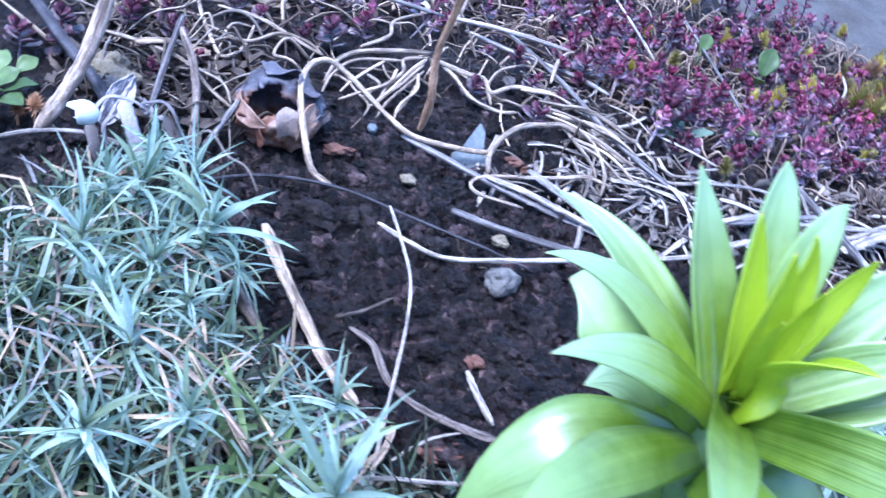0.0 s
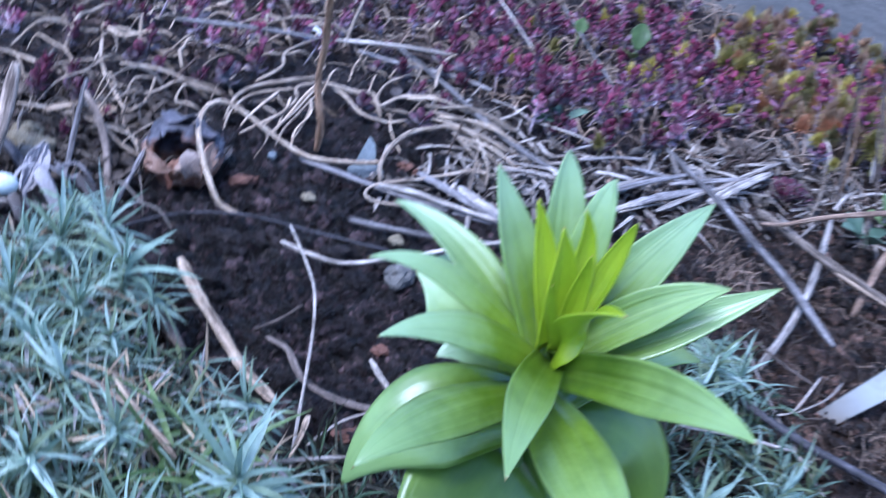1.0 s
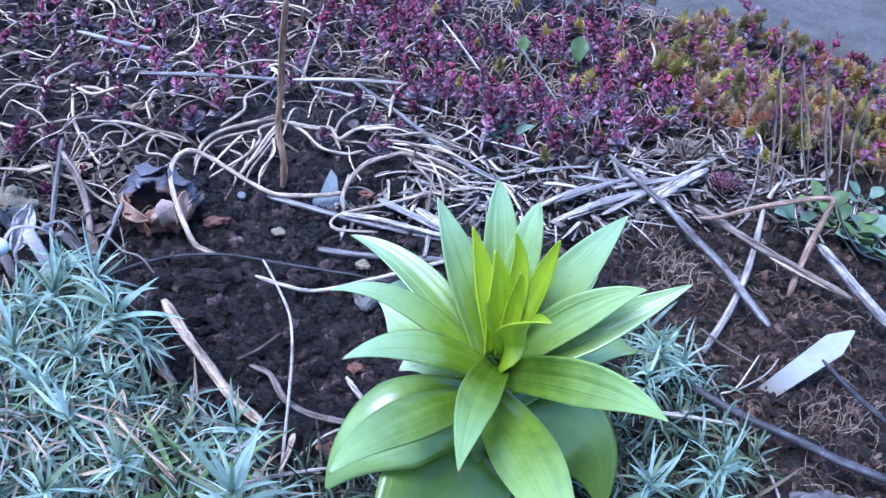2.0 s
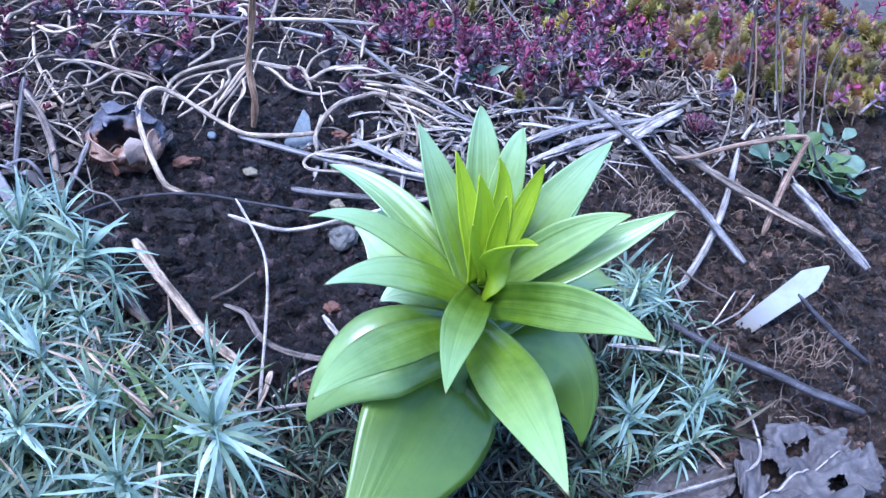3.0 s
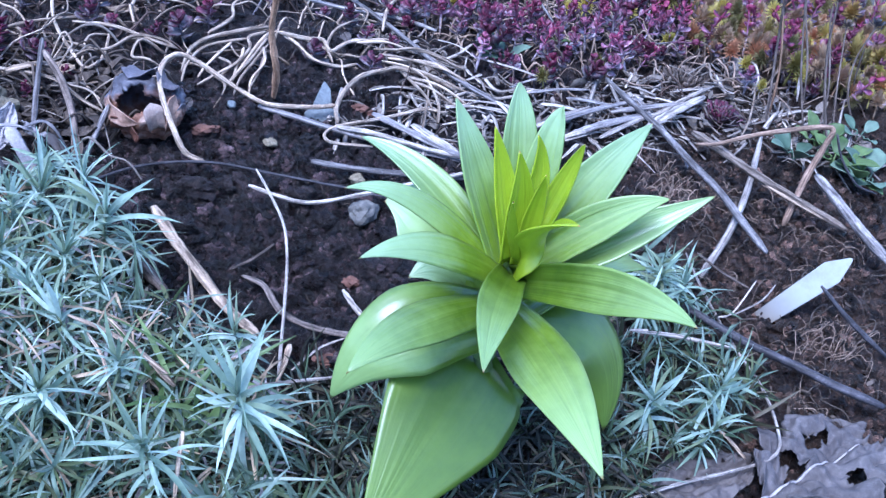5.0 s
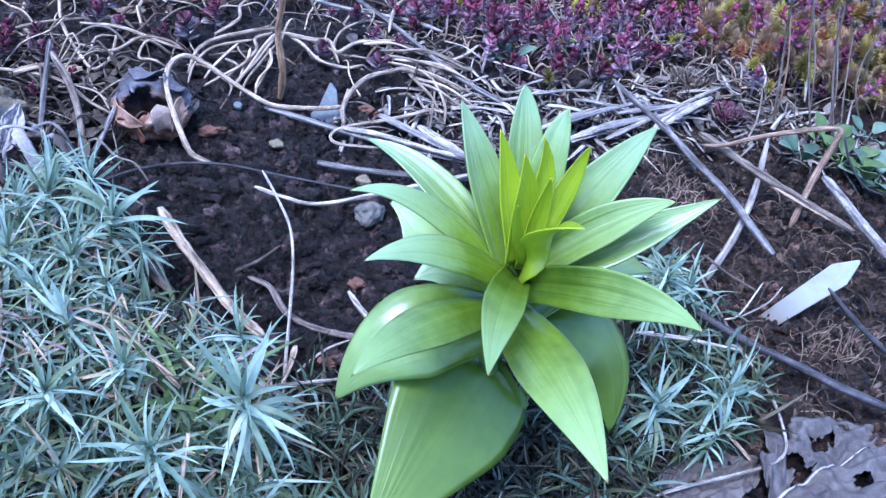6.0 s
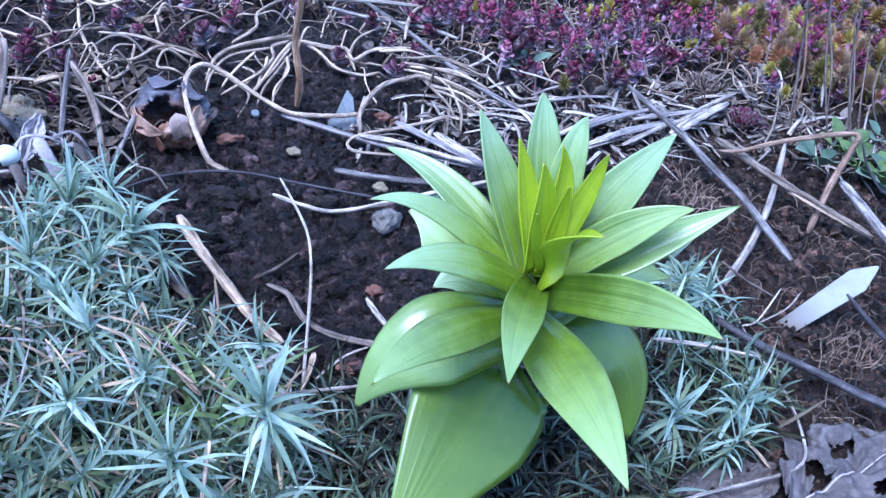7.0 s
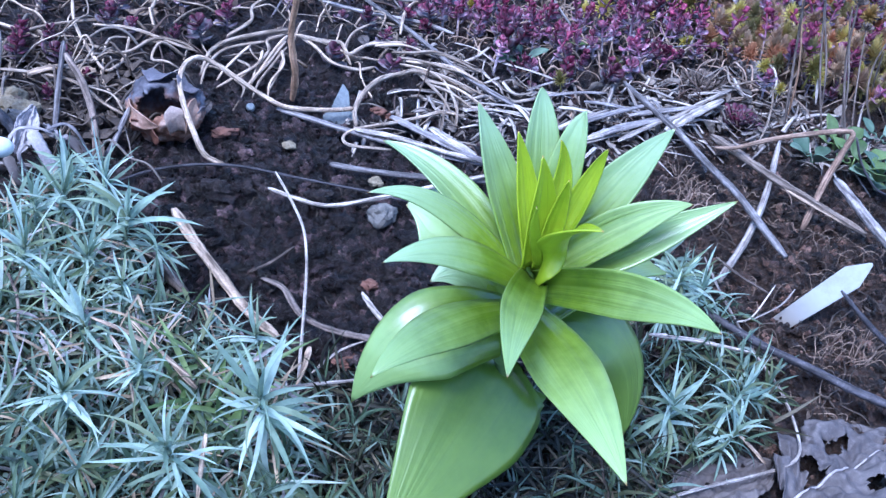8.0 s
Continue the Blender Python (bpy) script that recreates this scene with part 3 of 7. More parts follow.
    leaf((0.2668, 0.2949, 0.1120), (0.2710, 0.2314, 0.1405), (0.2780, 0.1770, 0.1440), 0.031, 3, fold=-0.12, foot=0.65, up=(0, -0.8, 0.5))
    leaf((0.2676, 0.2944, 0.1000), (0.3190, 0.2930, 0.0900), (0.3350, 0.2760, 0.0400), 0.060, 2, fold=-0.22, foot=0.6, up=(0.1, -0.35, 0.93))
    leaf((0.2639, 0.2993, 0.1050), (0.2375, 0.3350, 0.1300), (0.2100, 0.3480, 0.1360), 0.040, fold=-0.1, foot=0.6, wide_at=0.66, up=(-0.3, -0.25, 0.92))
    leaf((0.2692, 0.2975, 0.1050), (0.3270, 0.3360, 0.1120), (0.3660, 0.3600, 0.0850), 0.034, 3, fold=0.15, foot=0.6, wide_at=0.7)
    leaf((0.2687, 0.2997, 0.1100), (0.3087, 0.3362, 0.1431), (0.3300, 0.3537, 0.1501), 0.02, fold=0.2, foot=0.6)
    leaf((0.2628, 0.2975, 0.0950), (0.2449, 0.3160, 0.1187), (0.2209, 0.3127, 0.1169), 0.024, fold=-0.1, foot=0.6, wide_at=0.6, up=(-0.22, -0.5, 0.84))
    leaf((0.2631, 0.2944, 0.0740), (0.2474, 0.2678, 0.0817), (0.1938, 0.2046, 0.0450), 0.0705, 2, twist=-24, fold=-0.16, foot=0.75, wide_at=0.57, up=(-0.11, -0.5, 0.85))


LILY_FOOT, LILY_CROWN = (0.2600, 0.2880, -0.0020), (0.2676, 0.2995, 0.1300)
build_lily()


# ---- cushions of blue-grey dianthus ----
def blade_strip(verts, faces, base, direction, length, width, bend, up=Vector((0, 0, 1)), segs=5, keel=0.25, roll=0.0, sway=0.0):
    """A narrow pointed leaf from base, first along direction, bending down (bend > 0) as it goes."""
    d = direction.normalized()
    p, o = base.copy(), len(verts)
    side = d.cross(up)
    side = side.normalized() if side.length > 1e-3 else Vector((1, 0, 0))
    if roll:
        side.rotate(Matrix.Rotation(roll, 3, d))
    for i in range(segs + 1):
        u = i / segs
        w = width / 2 * (0.75 + 0.5 * u if u < 0.35 else 0.92 * (1 - ((u - 0.35) / 0.65) ** 1.8) + 0.02)
        nor = side.cross(d)
        verts.extend((p - side * w + nor * (w * keel), p - nor * (w * keel * 0.6), p + side * w + nor * (w * keel)))
        d = (d - up * (bend / segs) + side * (sway / segs)).normalized()
        p = p + d * (length / segs)
        if i:
            a = o + (i - 1) * 3
            faces.extend(((a, a + 1, a + 4, a + 3), (a + 1, a + 2, a + 5, a + 4)))


def rosette_leaves(seed, leaves, length, width, stem, spread=1.0):
    """The narrow leaves of one tuft, each as verts and faces: the inner ones upright, the outer ones arching over and down."""
    rng = random.Random(seed)
    out = []
    for i in range(leaves):
        verts, faces = [], []
        u = (i + rng.random() * 0.5) / leaves
        az = i * 2.39996 + rng.uniform(-1.1, 1.1)
        el = radians(80 - 80 * u**0.75 * spread + rng.uniform(-24, 24))
        d = Vector((math.cos(az) * math.cos(el), math.sin(az) * math.cos(el), math.sin(el)))
        at = Vector((0, 0, -stem * 0.8 * max(0, u - 0.2)))
        ln = length * (0.5 + 0.6 * math.sin(math.pi * min(u + 0.12, 0.8))) * rng.uniform(0.6, 1.25)
        blade_strip(verts, faces, at, d, ln, width * rng.uniform(0.7, 1.2), rng.choice((0.4, 1.2, 2.0, 2.8, 3.8)) * (0.35 + 0.9 * u) * rng.uniform(0.6, 1.2), roll=rng.uniform(-0.9, 0.9), segs=6, sway=rng.gauss(0, 0.6))
        out.append((verts, faces))
    return out


def rosette_stem(seed, stem):
    rng = random.Random(seed)
    return tube_data([(rng.uniform(-0.008, 0.008), rng.uniform(-0.008, 0.008), -stem), (0, 0, -stem * 0.4), (0, 0, 0.002)], 0.0012, 0.0009, 5, 1, 0.1, rng, 3)


def rosette_mesh(seed, leaves, length, width, stem, material, name="rosette", spread=1.0):
    """A whole tuft in one mesh."""
    verts, faces = rosette_stem(seed, stem)
    for v, f in rosette_leaves(seed, leaves, length, width, stem, spread):
        o = len(verts)
        verts.extend(v)
        faces.extend(tuple(i + o for i in q) for q in f)
    return raw_mesh(name, verts, faces, material)


def rosette_kit(seed, leaves, length, width, stem, material, spread=1.0):
    """The stem's mesh and the leaves' meshes, for tufts whose leaves are parts."""
    kit = [raw_mesh("leaf", v, f, material) for v, f in rosette_leaves(seed, leaves, length, width, stem, spread)]
    return raw_mesh("rosette", *rosette_stem(seed, stem), material), kit


MAT_POLY = [(-0.094, 0.410), (-0.044, 0.441), (-0.026, 0.450), (-0.014, 0.465), (0.005, 0.488), (0.051, 0.447), (0.056, 0.411), (0.081, 0.389), (0.102, 0.387), (0.124, 0.359), (0.138, 0.341), (0.149, 0.322), (0.157, 0.298), (0.155, 0.170), (-0.100, 0.170), (-0.200, 0.300)]
FRONT_POLY = [(0.177, 0.350), (0.224, 0.318), (0.285, 0.326), (0.381, 0.372), (0.365, 0.254), (0.355, 0.221), (0.170, 0.227)]
RIGHT_POLY = [(0.406, 0.451), (0.434, 0.458), (0.452, 0.436), (0.444, 0.397), (0.455, 0.366), (0.463, 0.338), (0.448, 0.311), (0.412, 0.286), (0.376, 0.283), (0.339, 0.264), (0.348, 0.319), (0.364, 0.364)]
SEDUM_POLY = [(0.213, 1.008), (0.269, 0.843), (0.296, 0.752), (0.322, 0.713), (0.354, 0.685), (0.390, 0.658), (0.453, 0.698), (0.497, 0.713), (0.569, 0.751), (0.591, 0.687), (0.649, 0.670), (0.729, 0.734), (0.783, 0.916), (0.703, 1.034), (0.623, 1.123), (0.620, 1.120), (0.380, 1.100)]
GOLD_POLY = [(0.593, 0.975), (0.633, 1.033), (0.759, 1.058), (0.806, 0.985), (0.897, 0.886), (0.764, 0.659), (0.694, 0.675), (0.638, 0.711), (0.586, 0.745), (0.578, 0.853)]
BACK_POLY = [(-0.176, 1.031), (0.039, 1.185), (0.313, 1.127), (0.343, 0.960), (0.233, 0.857), (0.133, 0.795), (0.055, 0.705), (-0.023, 0.656), (-0.083, 0.661)]
SPARSE_POLY = [(-0.176, 1.031), (0.040, 1.167), (0.275, 1.103), (0.269, 0.894), (0.292, 0.723), (0.248, 0.689), (0.184, 0.698), (0.126, 0.749), (0.022, 0.658), (-0.083, 0.644)]
TANGLE_POLY = [(-0.176, 1.031), (0.039, 1.185), (0.275, 1.103), (0.275, 0.896), (0.331, 0.739), (0.347, 0.649), (0.254, 0.606), (0.184, 0.698), (0.100, 0.677), (0.029, 0.604), (-0.073, 0.600)]
STRAW_POLY = [(0.259, 0.809), (0.337, 0.711), (0.402, 0.664), (0.485, 0.712), (0.616, 0.719), (0.708, 0.636), (0.671, 0.566), (0.517, 0.608), (0.428, 0.569), (0.331, 0.561), (0.216, 0.580), (0.200, 0.612), (0.248, 0.637)]
BROWN_POLY = [(0.418, 0.568), (0.505, 0.576), (0.642, 0.512), (0.547, 0.309), (0.460, 0.292), (0.481, 0.360), (0.459, 0.411), (0.482, 0.483)]
SOIL_POLY = [(0.023, 0.504), (0.085, 0.568), (0.199, 0.586), (0.265, 0.536), (0.236, 0.412), (0.189, 0.366), (0.128, 0.386), (0.084, 0.433)]
NEST_POLY = [(0.516, 0.391), (0.566, 0.392), (0.554, 0.361), (0.505, 0.358)]
FRAY_POLY = [(0.453, 0.571), (0.505, 0.603), (0.505, 0.553), (0.479, 0.502), (0.436, 0.500)]
LEFT_POLY = [(-0.094, 0.675), (-0.017, 0.695), (0.038, 0.677), (0.045, 0.570), (0.030, 0.535), (-0.002, 0.572), (-0.067, 0.558)]
GRASS_POLY = [(0.102, 0.326), (0.129, 0.327), (0.130, 0.288), (0.105, 0.288)]
MAT_BIG = [(0.141, 0.265, 0.085, 1.2), (0.022, 0.447, 0.050, 1.2), (0.061, 0.429, 0.048, 1.25), (0.011, 0.393, 0.056, 1.15), (0.047, 0.347, 0.049, 0.9), (0.101, 0.242, 0.080, 1.0), (0.138, 0.340, 0.046, 0.85), (0.048, 0.289, 0.060, 0.95), (0.015, 0.501, 0.034, 0.8), (0.082, 0.308, 0.059, 0.8), (0.043, 0.396, 0.048, 0.8), (0.006, 0.442, 0.046, 0.95), (0.043, 0.469, 0.044, 0.95), (0.076, 0.427, 0.033, 0.7), (0.031, 0.365, 0.054, 0.75), (0.064, 0.378, 0.047, 0.7)]
RIGHT_BIG = [(0.412, 0.403, 0.038, 0.85), (0.398, 0.386, 0.034, 0.85), (0.428, 0.401, 0.030, 0.85), (0.415, 0.413, 0.035, 0.8), (0.422, 0.312, 0.035, 0.85), (0.370, 0.297, 0.040, 0.95), (0.408, 0.285, 0.030, 0.8)]


def cushion_top(x, y):
    """How high the cushion's leaf tips stand."""
    return 0.034 + 0.020 * noise.noise(Vector((x * 14, y * 14, 5))) + 0.030 * math.exp(-(((x - 0.10) / 0.16) ** 2 + ((y - 0.22) / 0.11) ** 2))


KITS = [rosette_kit(100 + i, 19 + i, 0.025 + 0.0022 * (i % 5), 0.0025, 0.032, DIANTHUS) for i in range(10)]
BIG_KITS = [rosette_kit(200 + i, 34 + 2 * i, 0.031 + 0.0015 * i, 0.0030, 0.040, DIANTHUS_PALE, 1.1) for i in range(6)]
ROSETTES = [rosette_mesh(100 + i, 19 + i, 0.025 + 0.0022 * (i % 5), 0.0025, 0.032, DIANTHUS, "small_rosette") for i in range(10)]
SHADED_OLD_ROSETTES = [rosette_mesh(300 + i, 22, 0.030, 0.0024, 0.020, DIANTHUS_OLD_SHADED, "old_tuft", 1.15) for i in range(4)]


def spots(poly, gap, tries, seed, keep=lambda x, y: True):
    """Places in a polygon, no two nearer than gap."""
    rng = random.Random(seed)
    xs, ys = [p[0] for p in poly], [p[1] for p in poly]
    got, cells = [], {}
    for _ in range(tries):
        x, y = rng.uniform(min(xs), max(xs)), rng.uniform(min(ys), max(ys))
        if not inside(poly, x, y) or not keep(x, y):
            continue
        c = (int(x / gap), int(y / gap))
        near = [q for i in (-1, 0, 1) for j in (-1, 0, 1) for q in cells.get((c[0] + i, c[1] + j), ())]
        if all((x - a) ** 2 + (y - b) ** 2 > gap * gap for a, b in near):
            cells.setdefault(c, []).append((x, y))
            got.append((x, y))
    return got


def build_cushion(poly, label, gap, seed, scale=1.0, old=0.35, accents=(), detail=60):
    rng = random.Random(seed)
    cx, cy = sum(p[0] for p in poly) / len(poly), sum(p[1] for p in poly) / len(poly)
    root = thing("dianthus_cushion", (cx, cy, 0), label, "plant", "dianthus cushions")

    def put(x, y, z, kit, size, name="rosette", lean=0.5):
        single = isinstance(kit, bpy.types.Mesh)
        ob = new(name, kit if single else kit[0])
        ob.parent = root
        ob.location = (x - cx, y - cy, z)
        ob.rotation_euler = (rng.gauss(0, lean), rng.gauss(0, lean), rng.uniform(0, 6.28))
        ob.scale = (size, size, size)
        if single:
            tagged(ob, kind="stuff")
        else:
            for me in kit[1]:
                new("leaf", me).parent = ob

    free = lambda x, y: all((x - a[0]) ** 2 + (y - a[1]) ** 2 > 0.016**2 for a in accents)
    for n, (x, y) in enumerate(sorted(spots(poly, gap, 9000, seed, free), key=lambda p: -p[1] + 0.6 * p[0])):
        z = cushion_top(x, y) * scale * rng.uniform(0.6, 1.05) - 0.012
        put(x, y, max(z, 0.008), rng.choice(KITS if n < detail else ROSETTES), rng.uniform(0.65, 1.2) * (0.6 + 0.4 * scale), "rosette" if n < detail else "small_rosette")
    # near-black old tufts low down, standing in for shade between the rosettes
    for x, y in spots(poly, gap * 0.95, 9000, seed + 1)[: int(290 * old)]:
        put(x, y, max(cushion_top(x, y) * scale * rng.uniform(0.15, 0.5) - 0.008, 0.003), rng.choice(SHADED_OLD_ROSETTES), rng.uniform(0.8, 1.2), "old_tuft")
    for x, y, z, size in accents:
        put(x, y, z, rng.choice(BIG_KITS), size, lean=0.2)
    return root


build_cushion(MAT_POLY, "dense cushion of blue-grey narrow-leaved dianthus beside bare soil", 0.0125, 21, 1.0, 1.0, MAT_BIG, 80)
build_cushion(FRONT_POLY, "loose dianthus growth round the lily's foot, its old leaves darkened for shade", 0.0195, 31, 0.66, 0.45)
build_cushion(RIGHT_POLY, "small blue-grey dianthus tufts beside the lily", 0.0190, 41, 0.85, 0.2, RIGHT_BIG)


def scatter_blades(name, label, poly, count, seed, material, length, width, zlo, zhi, lean=0.9, category="grass"):
    rng = random.Random(seed)
    verts, faces = [], []
    xs, ys = [p[0] for p in poly], [p[1] for p in poly]
    while count:
        x, y = rng.uniform(min(xs), max(xs)), rng.uniform(min(ys), max(ys))
        if not inside(poly, x, y):
            continue
        count -= 1
        az = rng.uniform(0, 6.28)
        el = rng.uniform(-0.15, lean)
        d = Vector((math.cos(az) * math.cos(el), math.sin(az) * math.cos(el), math.sin(el)))
        ln = length * rng.uniform(0.5, 1.3)
        blade_strip(verts, faces, Vector((x, y, dip(x, y) + rng.uniform(zlo, zhi))), d, ln, width * rng.uniform(0.6, 1.3), rng.uniform(0, 1.2), roll=rng.uniform(-0.8, 0.8))
    return thing(name, (0, 0, 0), label, category, data=raw_mesh(name, verts, faces, material), kind="stuff")


scatter_blades("old_dianthus_leaves", "withered leaves under the dianthus cushion, darkened for the shade there", MAT_POLY, 2600, 51, DIANTHUS_OLD_SHADED, 0.030, 0.0026, 0.002, 0.030)
scatter_blades("loose_dianthus_leaves", "blue-grey leaves that cross between the dianthus tufts", MAT_POLY, 2100, 55, DIANTHUS, 0.026, 0.0021, 0.014, 0.044, 1.1)
scatter_blades("grey_dianthus_leaves", "grey withered leaves between the dianthus tufts", MAT_POLY, 420, 56, GREY_MANY, 0.034, 0.0022, 0.016, 0.044, 0.6)
scatter_blades("withered_dianthus_leaves", "tan withered leaves lying on the dianthus", MAT_POLY, 400, 54, TAN_MANY, 0.036, 0.0018, 0.022, 0.050, 0.5)
scatter_blades("dead_grass", "withered leaf blades round the lily's foot, darkened for the shade among them", FRONT_POLY, 800, 52, OLDGRASS_SHADED, 0.040, 0.0022, 0.001, 0.014, 0.5)

scatter_blades("green_grass", "few fresh green grass blades in the dianthus", GRASS_POLY, 26, 53, GREEN, 0.050, 0.0042, 0.02, 0.045, 1.4)


# ---- stonecrops ----
def obovate(verts, faces, base, d, up, length, width, cup=0.35):
    """A small spoon-shaped succulent leaf, thick, of twelve faces."""
    d = d.normalized()
    side = d.cross(up)
    side = side.normalized() if side.length > 1e-3 else Vector((1, 0, 0))
    nor = side.cross(d)
    o = len(verts)
    for u, w in ((0.0, 0.18), (0.45, 0.75), (0.78, 1.0), (1.0, 0.45)):
        c = base + d * (length * u) + nor * (length * cup * u * u)
        verts.extend((c - side * (w * width / 2) + nor * (width * 0.08), c - nor * (width * 0.07 * w), c + side * (w * width / 2) + nor * (width * 0.08), c + nor * (width * 0.02)))
    for i in range(3):
        a = o + i * 4
        for k in range(4):
            b = (k + 1) % 4
            faces.append((a + k, a + b, a + 4 + b, a + 4 + k))
    a = o + 12
    faces.append((a, a + 1, a + 2, a + 3))


def sedum_mesh(seed, material, height, leaf, pairs):
    """A stonecrop shoot: a reddish stem with crossed pairs of spoon leaves, crowded to a rosette at the top."""
    rng = random.Random(seed)
    bend = Vector((rng.uniform(-0.35, 0.35), rng.uniform(-0.35, 0.35), 0)) * height
    verts, faces = tube_data([(0, 0, -0.004), bend * 0.3 + Vector((0, 0, height * 0.5)), bend + Vector((0, 0, height))], 0.0009, 0.0008, 5, 1, 0.1, rng, 3)
    rings = len(verts) // 5
    for i in range(pairs):
        u = ((i + 1) / pairs) ** 0.75
        c = bend * u * u + Vector((0, 0, height * u))
        az = (i % 2) * math.pi / 2 + rng.uniform(-0.3, 0.3)
        tilt = radians(2 + 34 * u**2 + rng.uniform(-10, 10))
        size = leaf * (1.0 - 0.35 * u**3) * rng.uniform(0.8, 1.15)
        ring = min(int(u * (rings - 1)), rings - 1) * 5
        for k in (0, math.pi):
            d = Vector((math.cos(az + k) * math.cos(tilt), math.sin(az + k) * math.cos(tilt), math.sin(tilt)))
            o = len(verts)
            obovate(verts, faces, c, d, Vector((0, 0, 1)), size, size * 0.92)
            faces.append((ring, o, o + 2))
    return raw_mesh("shoot", verts, faces, material)


SEDUMS = [sedum_mesh(400 + i, SEDUM if i % 5 in (0, 2) else SEDUM_PALE, 0.012 + 0.0048 * (i % 5), 0.0066 + 0.0008 * (i % 3), 4 + i % 4) for i in range(12)]


def needle_mesh(seed, material, height, count, length):
    """A bottle-brush tip of a yellow stonecrop."""
    rng = random.Random(seed)
    verts, faces = tube_data([(0, 0, -0.003), (0, 0, height * 0.5), (0, 0, height)], 0.0009, 0.0006, 5, 1, 0.1, rng, 3)
    rings = len(verts) // 5
    for i in range(count):
        u = (i + 0.5) / count
        o, ring = len(verts), int((0.3 + 0.7 * u) * (rings - 1)) * 5
        az, el = i * 2.39996, radians(-28 + 116 * u + rng.uniform(-12, 12))
        d = Vector((math.cos(az) * math.cos(el), math.sin(az) * math.cos(el), math.sin(el)))
        blade_strip(verts, faces, Vector((0, 0, height * (0.62 + 0.38 * u))), d, length * rng.uniform(0.75, 1.1), 0.0014, -0.35, segs=2, keel=0.6)
        faces.append((ring, o, o + 2))
    return raw_mesh("tip", verts, faces, material)


NEEDLES = [needle_mesh(500 + i, (RUST, OLIVE, GOLD, DULL, RUST, LEMON, DULL, OLIVE)[i % 8], 0.012 + 0.003 * (i % 4), 110, 0.0068 + 0.0009 * (i % 3)) for i in range(16)]
YELLOWS = [needle_mesh(530 + i, LEMON if i else GOLD, 0.016, 90, 0.0085) for i in range(3)]


def build_patch(name, label, poly, gap, seed, meshes, part_name, size, zlo=0.0, zhi=0.004, limit=300, keep=lambda x, y: True, rest=""):
    """A patch of shoots: up to the limit as parts; those past it joined into one mesh."""
    rng = random.Random(seed)
    cx, cy = sum(p[0] for p in poly) / len(poly), sum(p[1] for p in poly) / len(poly)
    root = thing(name, (cx, cy, 0), label, "plant", "stonecrop patches")
    places = sorted(spots(poly, gap, 16000, seed, keep), key=lambda p: p[1])
    rv, rf, mats = {}, {}, {}
    for n, (x, y) in enumerate(places):
        me = rng.choice(meshes)
        m = Matrix.LocRotScale(Vector((x - cx, y - cy, ground_z(x, y) + rng.uniform(zlo, zhi))), Euler((rng.gauss(0, 0.28), rng.gauss(0, 0.28), rng.uniform(0, 6.28))), Vector((1, 1, 1)) * rng.uniform(*size))
        if n < limit:
            ob = new(part_name, me)
            ob.parent = root
            ob.matrix_basis = m
        else:
            key = me.materials[0].name
            mats[key] = me.materials[0]
            v, f = rv.setdefault(key, []), rf.setdefault(key, [])
            o = len(v)
            v.extend(m @ q.co for q in me.vertices)
            f.extend(tuple(i + o for i in q.vertices) for q in me.polygons)
    for key in rv:
        ob = new(rest or "shoot_mass", raw_mesh(rest or "shoot_mass", rv[key], rf[key], mats[key]))
        ob.parent = root
        tagged(ob, kind="stuff")
    return root


def sedum_grows(x, y):
    if inside(GOLD_POLY, x, y) and noise.noise(Vector((x * 17, y * 17, 6))) < 0.18:
        return False
    return noise.noise(Vector((x * 11, y * 11, 2))) > (-0.14 if x < 0.6 else 0.12)


def build_sprigs():
    """Single stonecrop shoots that rise between the bare roots: dark columns and some flat open rosettes."""
    rng = random.Random(62)
    places = [(-0.058, 0.675, 1.20, 0), (-0.032, 0.683, 1.00, 0), (-0.002, 0.653, 1.00, 0), (0.007, 0.723, 1.25, 1), (0.012, 0.754, 1.20, 0), (0.026, 0.724, 0.90, 0), (0.060, 0.703, 0.95, 0), (0.087, 0.714, 1.40, 1), (0.106, 0.742, 1.35, 0), (0.194, 0.691, 1.30, 1), (0.232, 0.757, 1.10, 0), (0.241, 0.733, 0.90, 0), (0.241, 0.679, 1.25, 1), (0.267, 0.722, 1.00, 0), (0.272, 0.778, 1.00, 0), (0.294, 0.767, 0.95, 0), (-0.050, 0.746, 1.10, 0), (-0.102, 0.606, 1.30, 1), (-0.086, 0.637, 1.30, 1), (-0.079, 0.627, 1.20, 1), (-0.053, 0.662, 1.10, 0), (-0.029, 0.677, 1.20, 1), (-0.018, 0.617, 0.75, 0)]
    cx, cy = places[0][:2]
    root = thing("sedum_sprigs", (cx, cy, 0), "single wine-red stonecrop shoots among bare pale roots", "plant", "stonecrop patches")
    tall = [sedum_mesh(430 + i, SEDUM, 0.017 + 0.003 * i, 0.0078, 6 + i) for i in range(3)]
    flat = [sedum_mesh(440 + i, SEDUM, 0.012, 0.0098, 5) for i in range(2)]
    for x, y, size, wide in places:
        ob = new("shoot", rng.choice(flat if wide else tall))
        ob.parent = root
        ob.location = (x - cx, y - cy, ground_z(x, y) + 0.002)
        ob.rotation_euler = (rng.gauss(0, 0.25), rng.gauss(0, 0.25), rng.uniform(0, 6.28))
        ob.scale = (size, size, size)


build_sprigs()
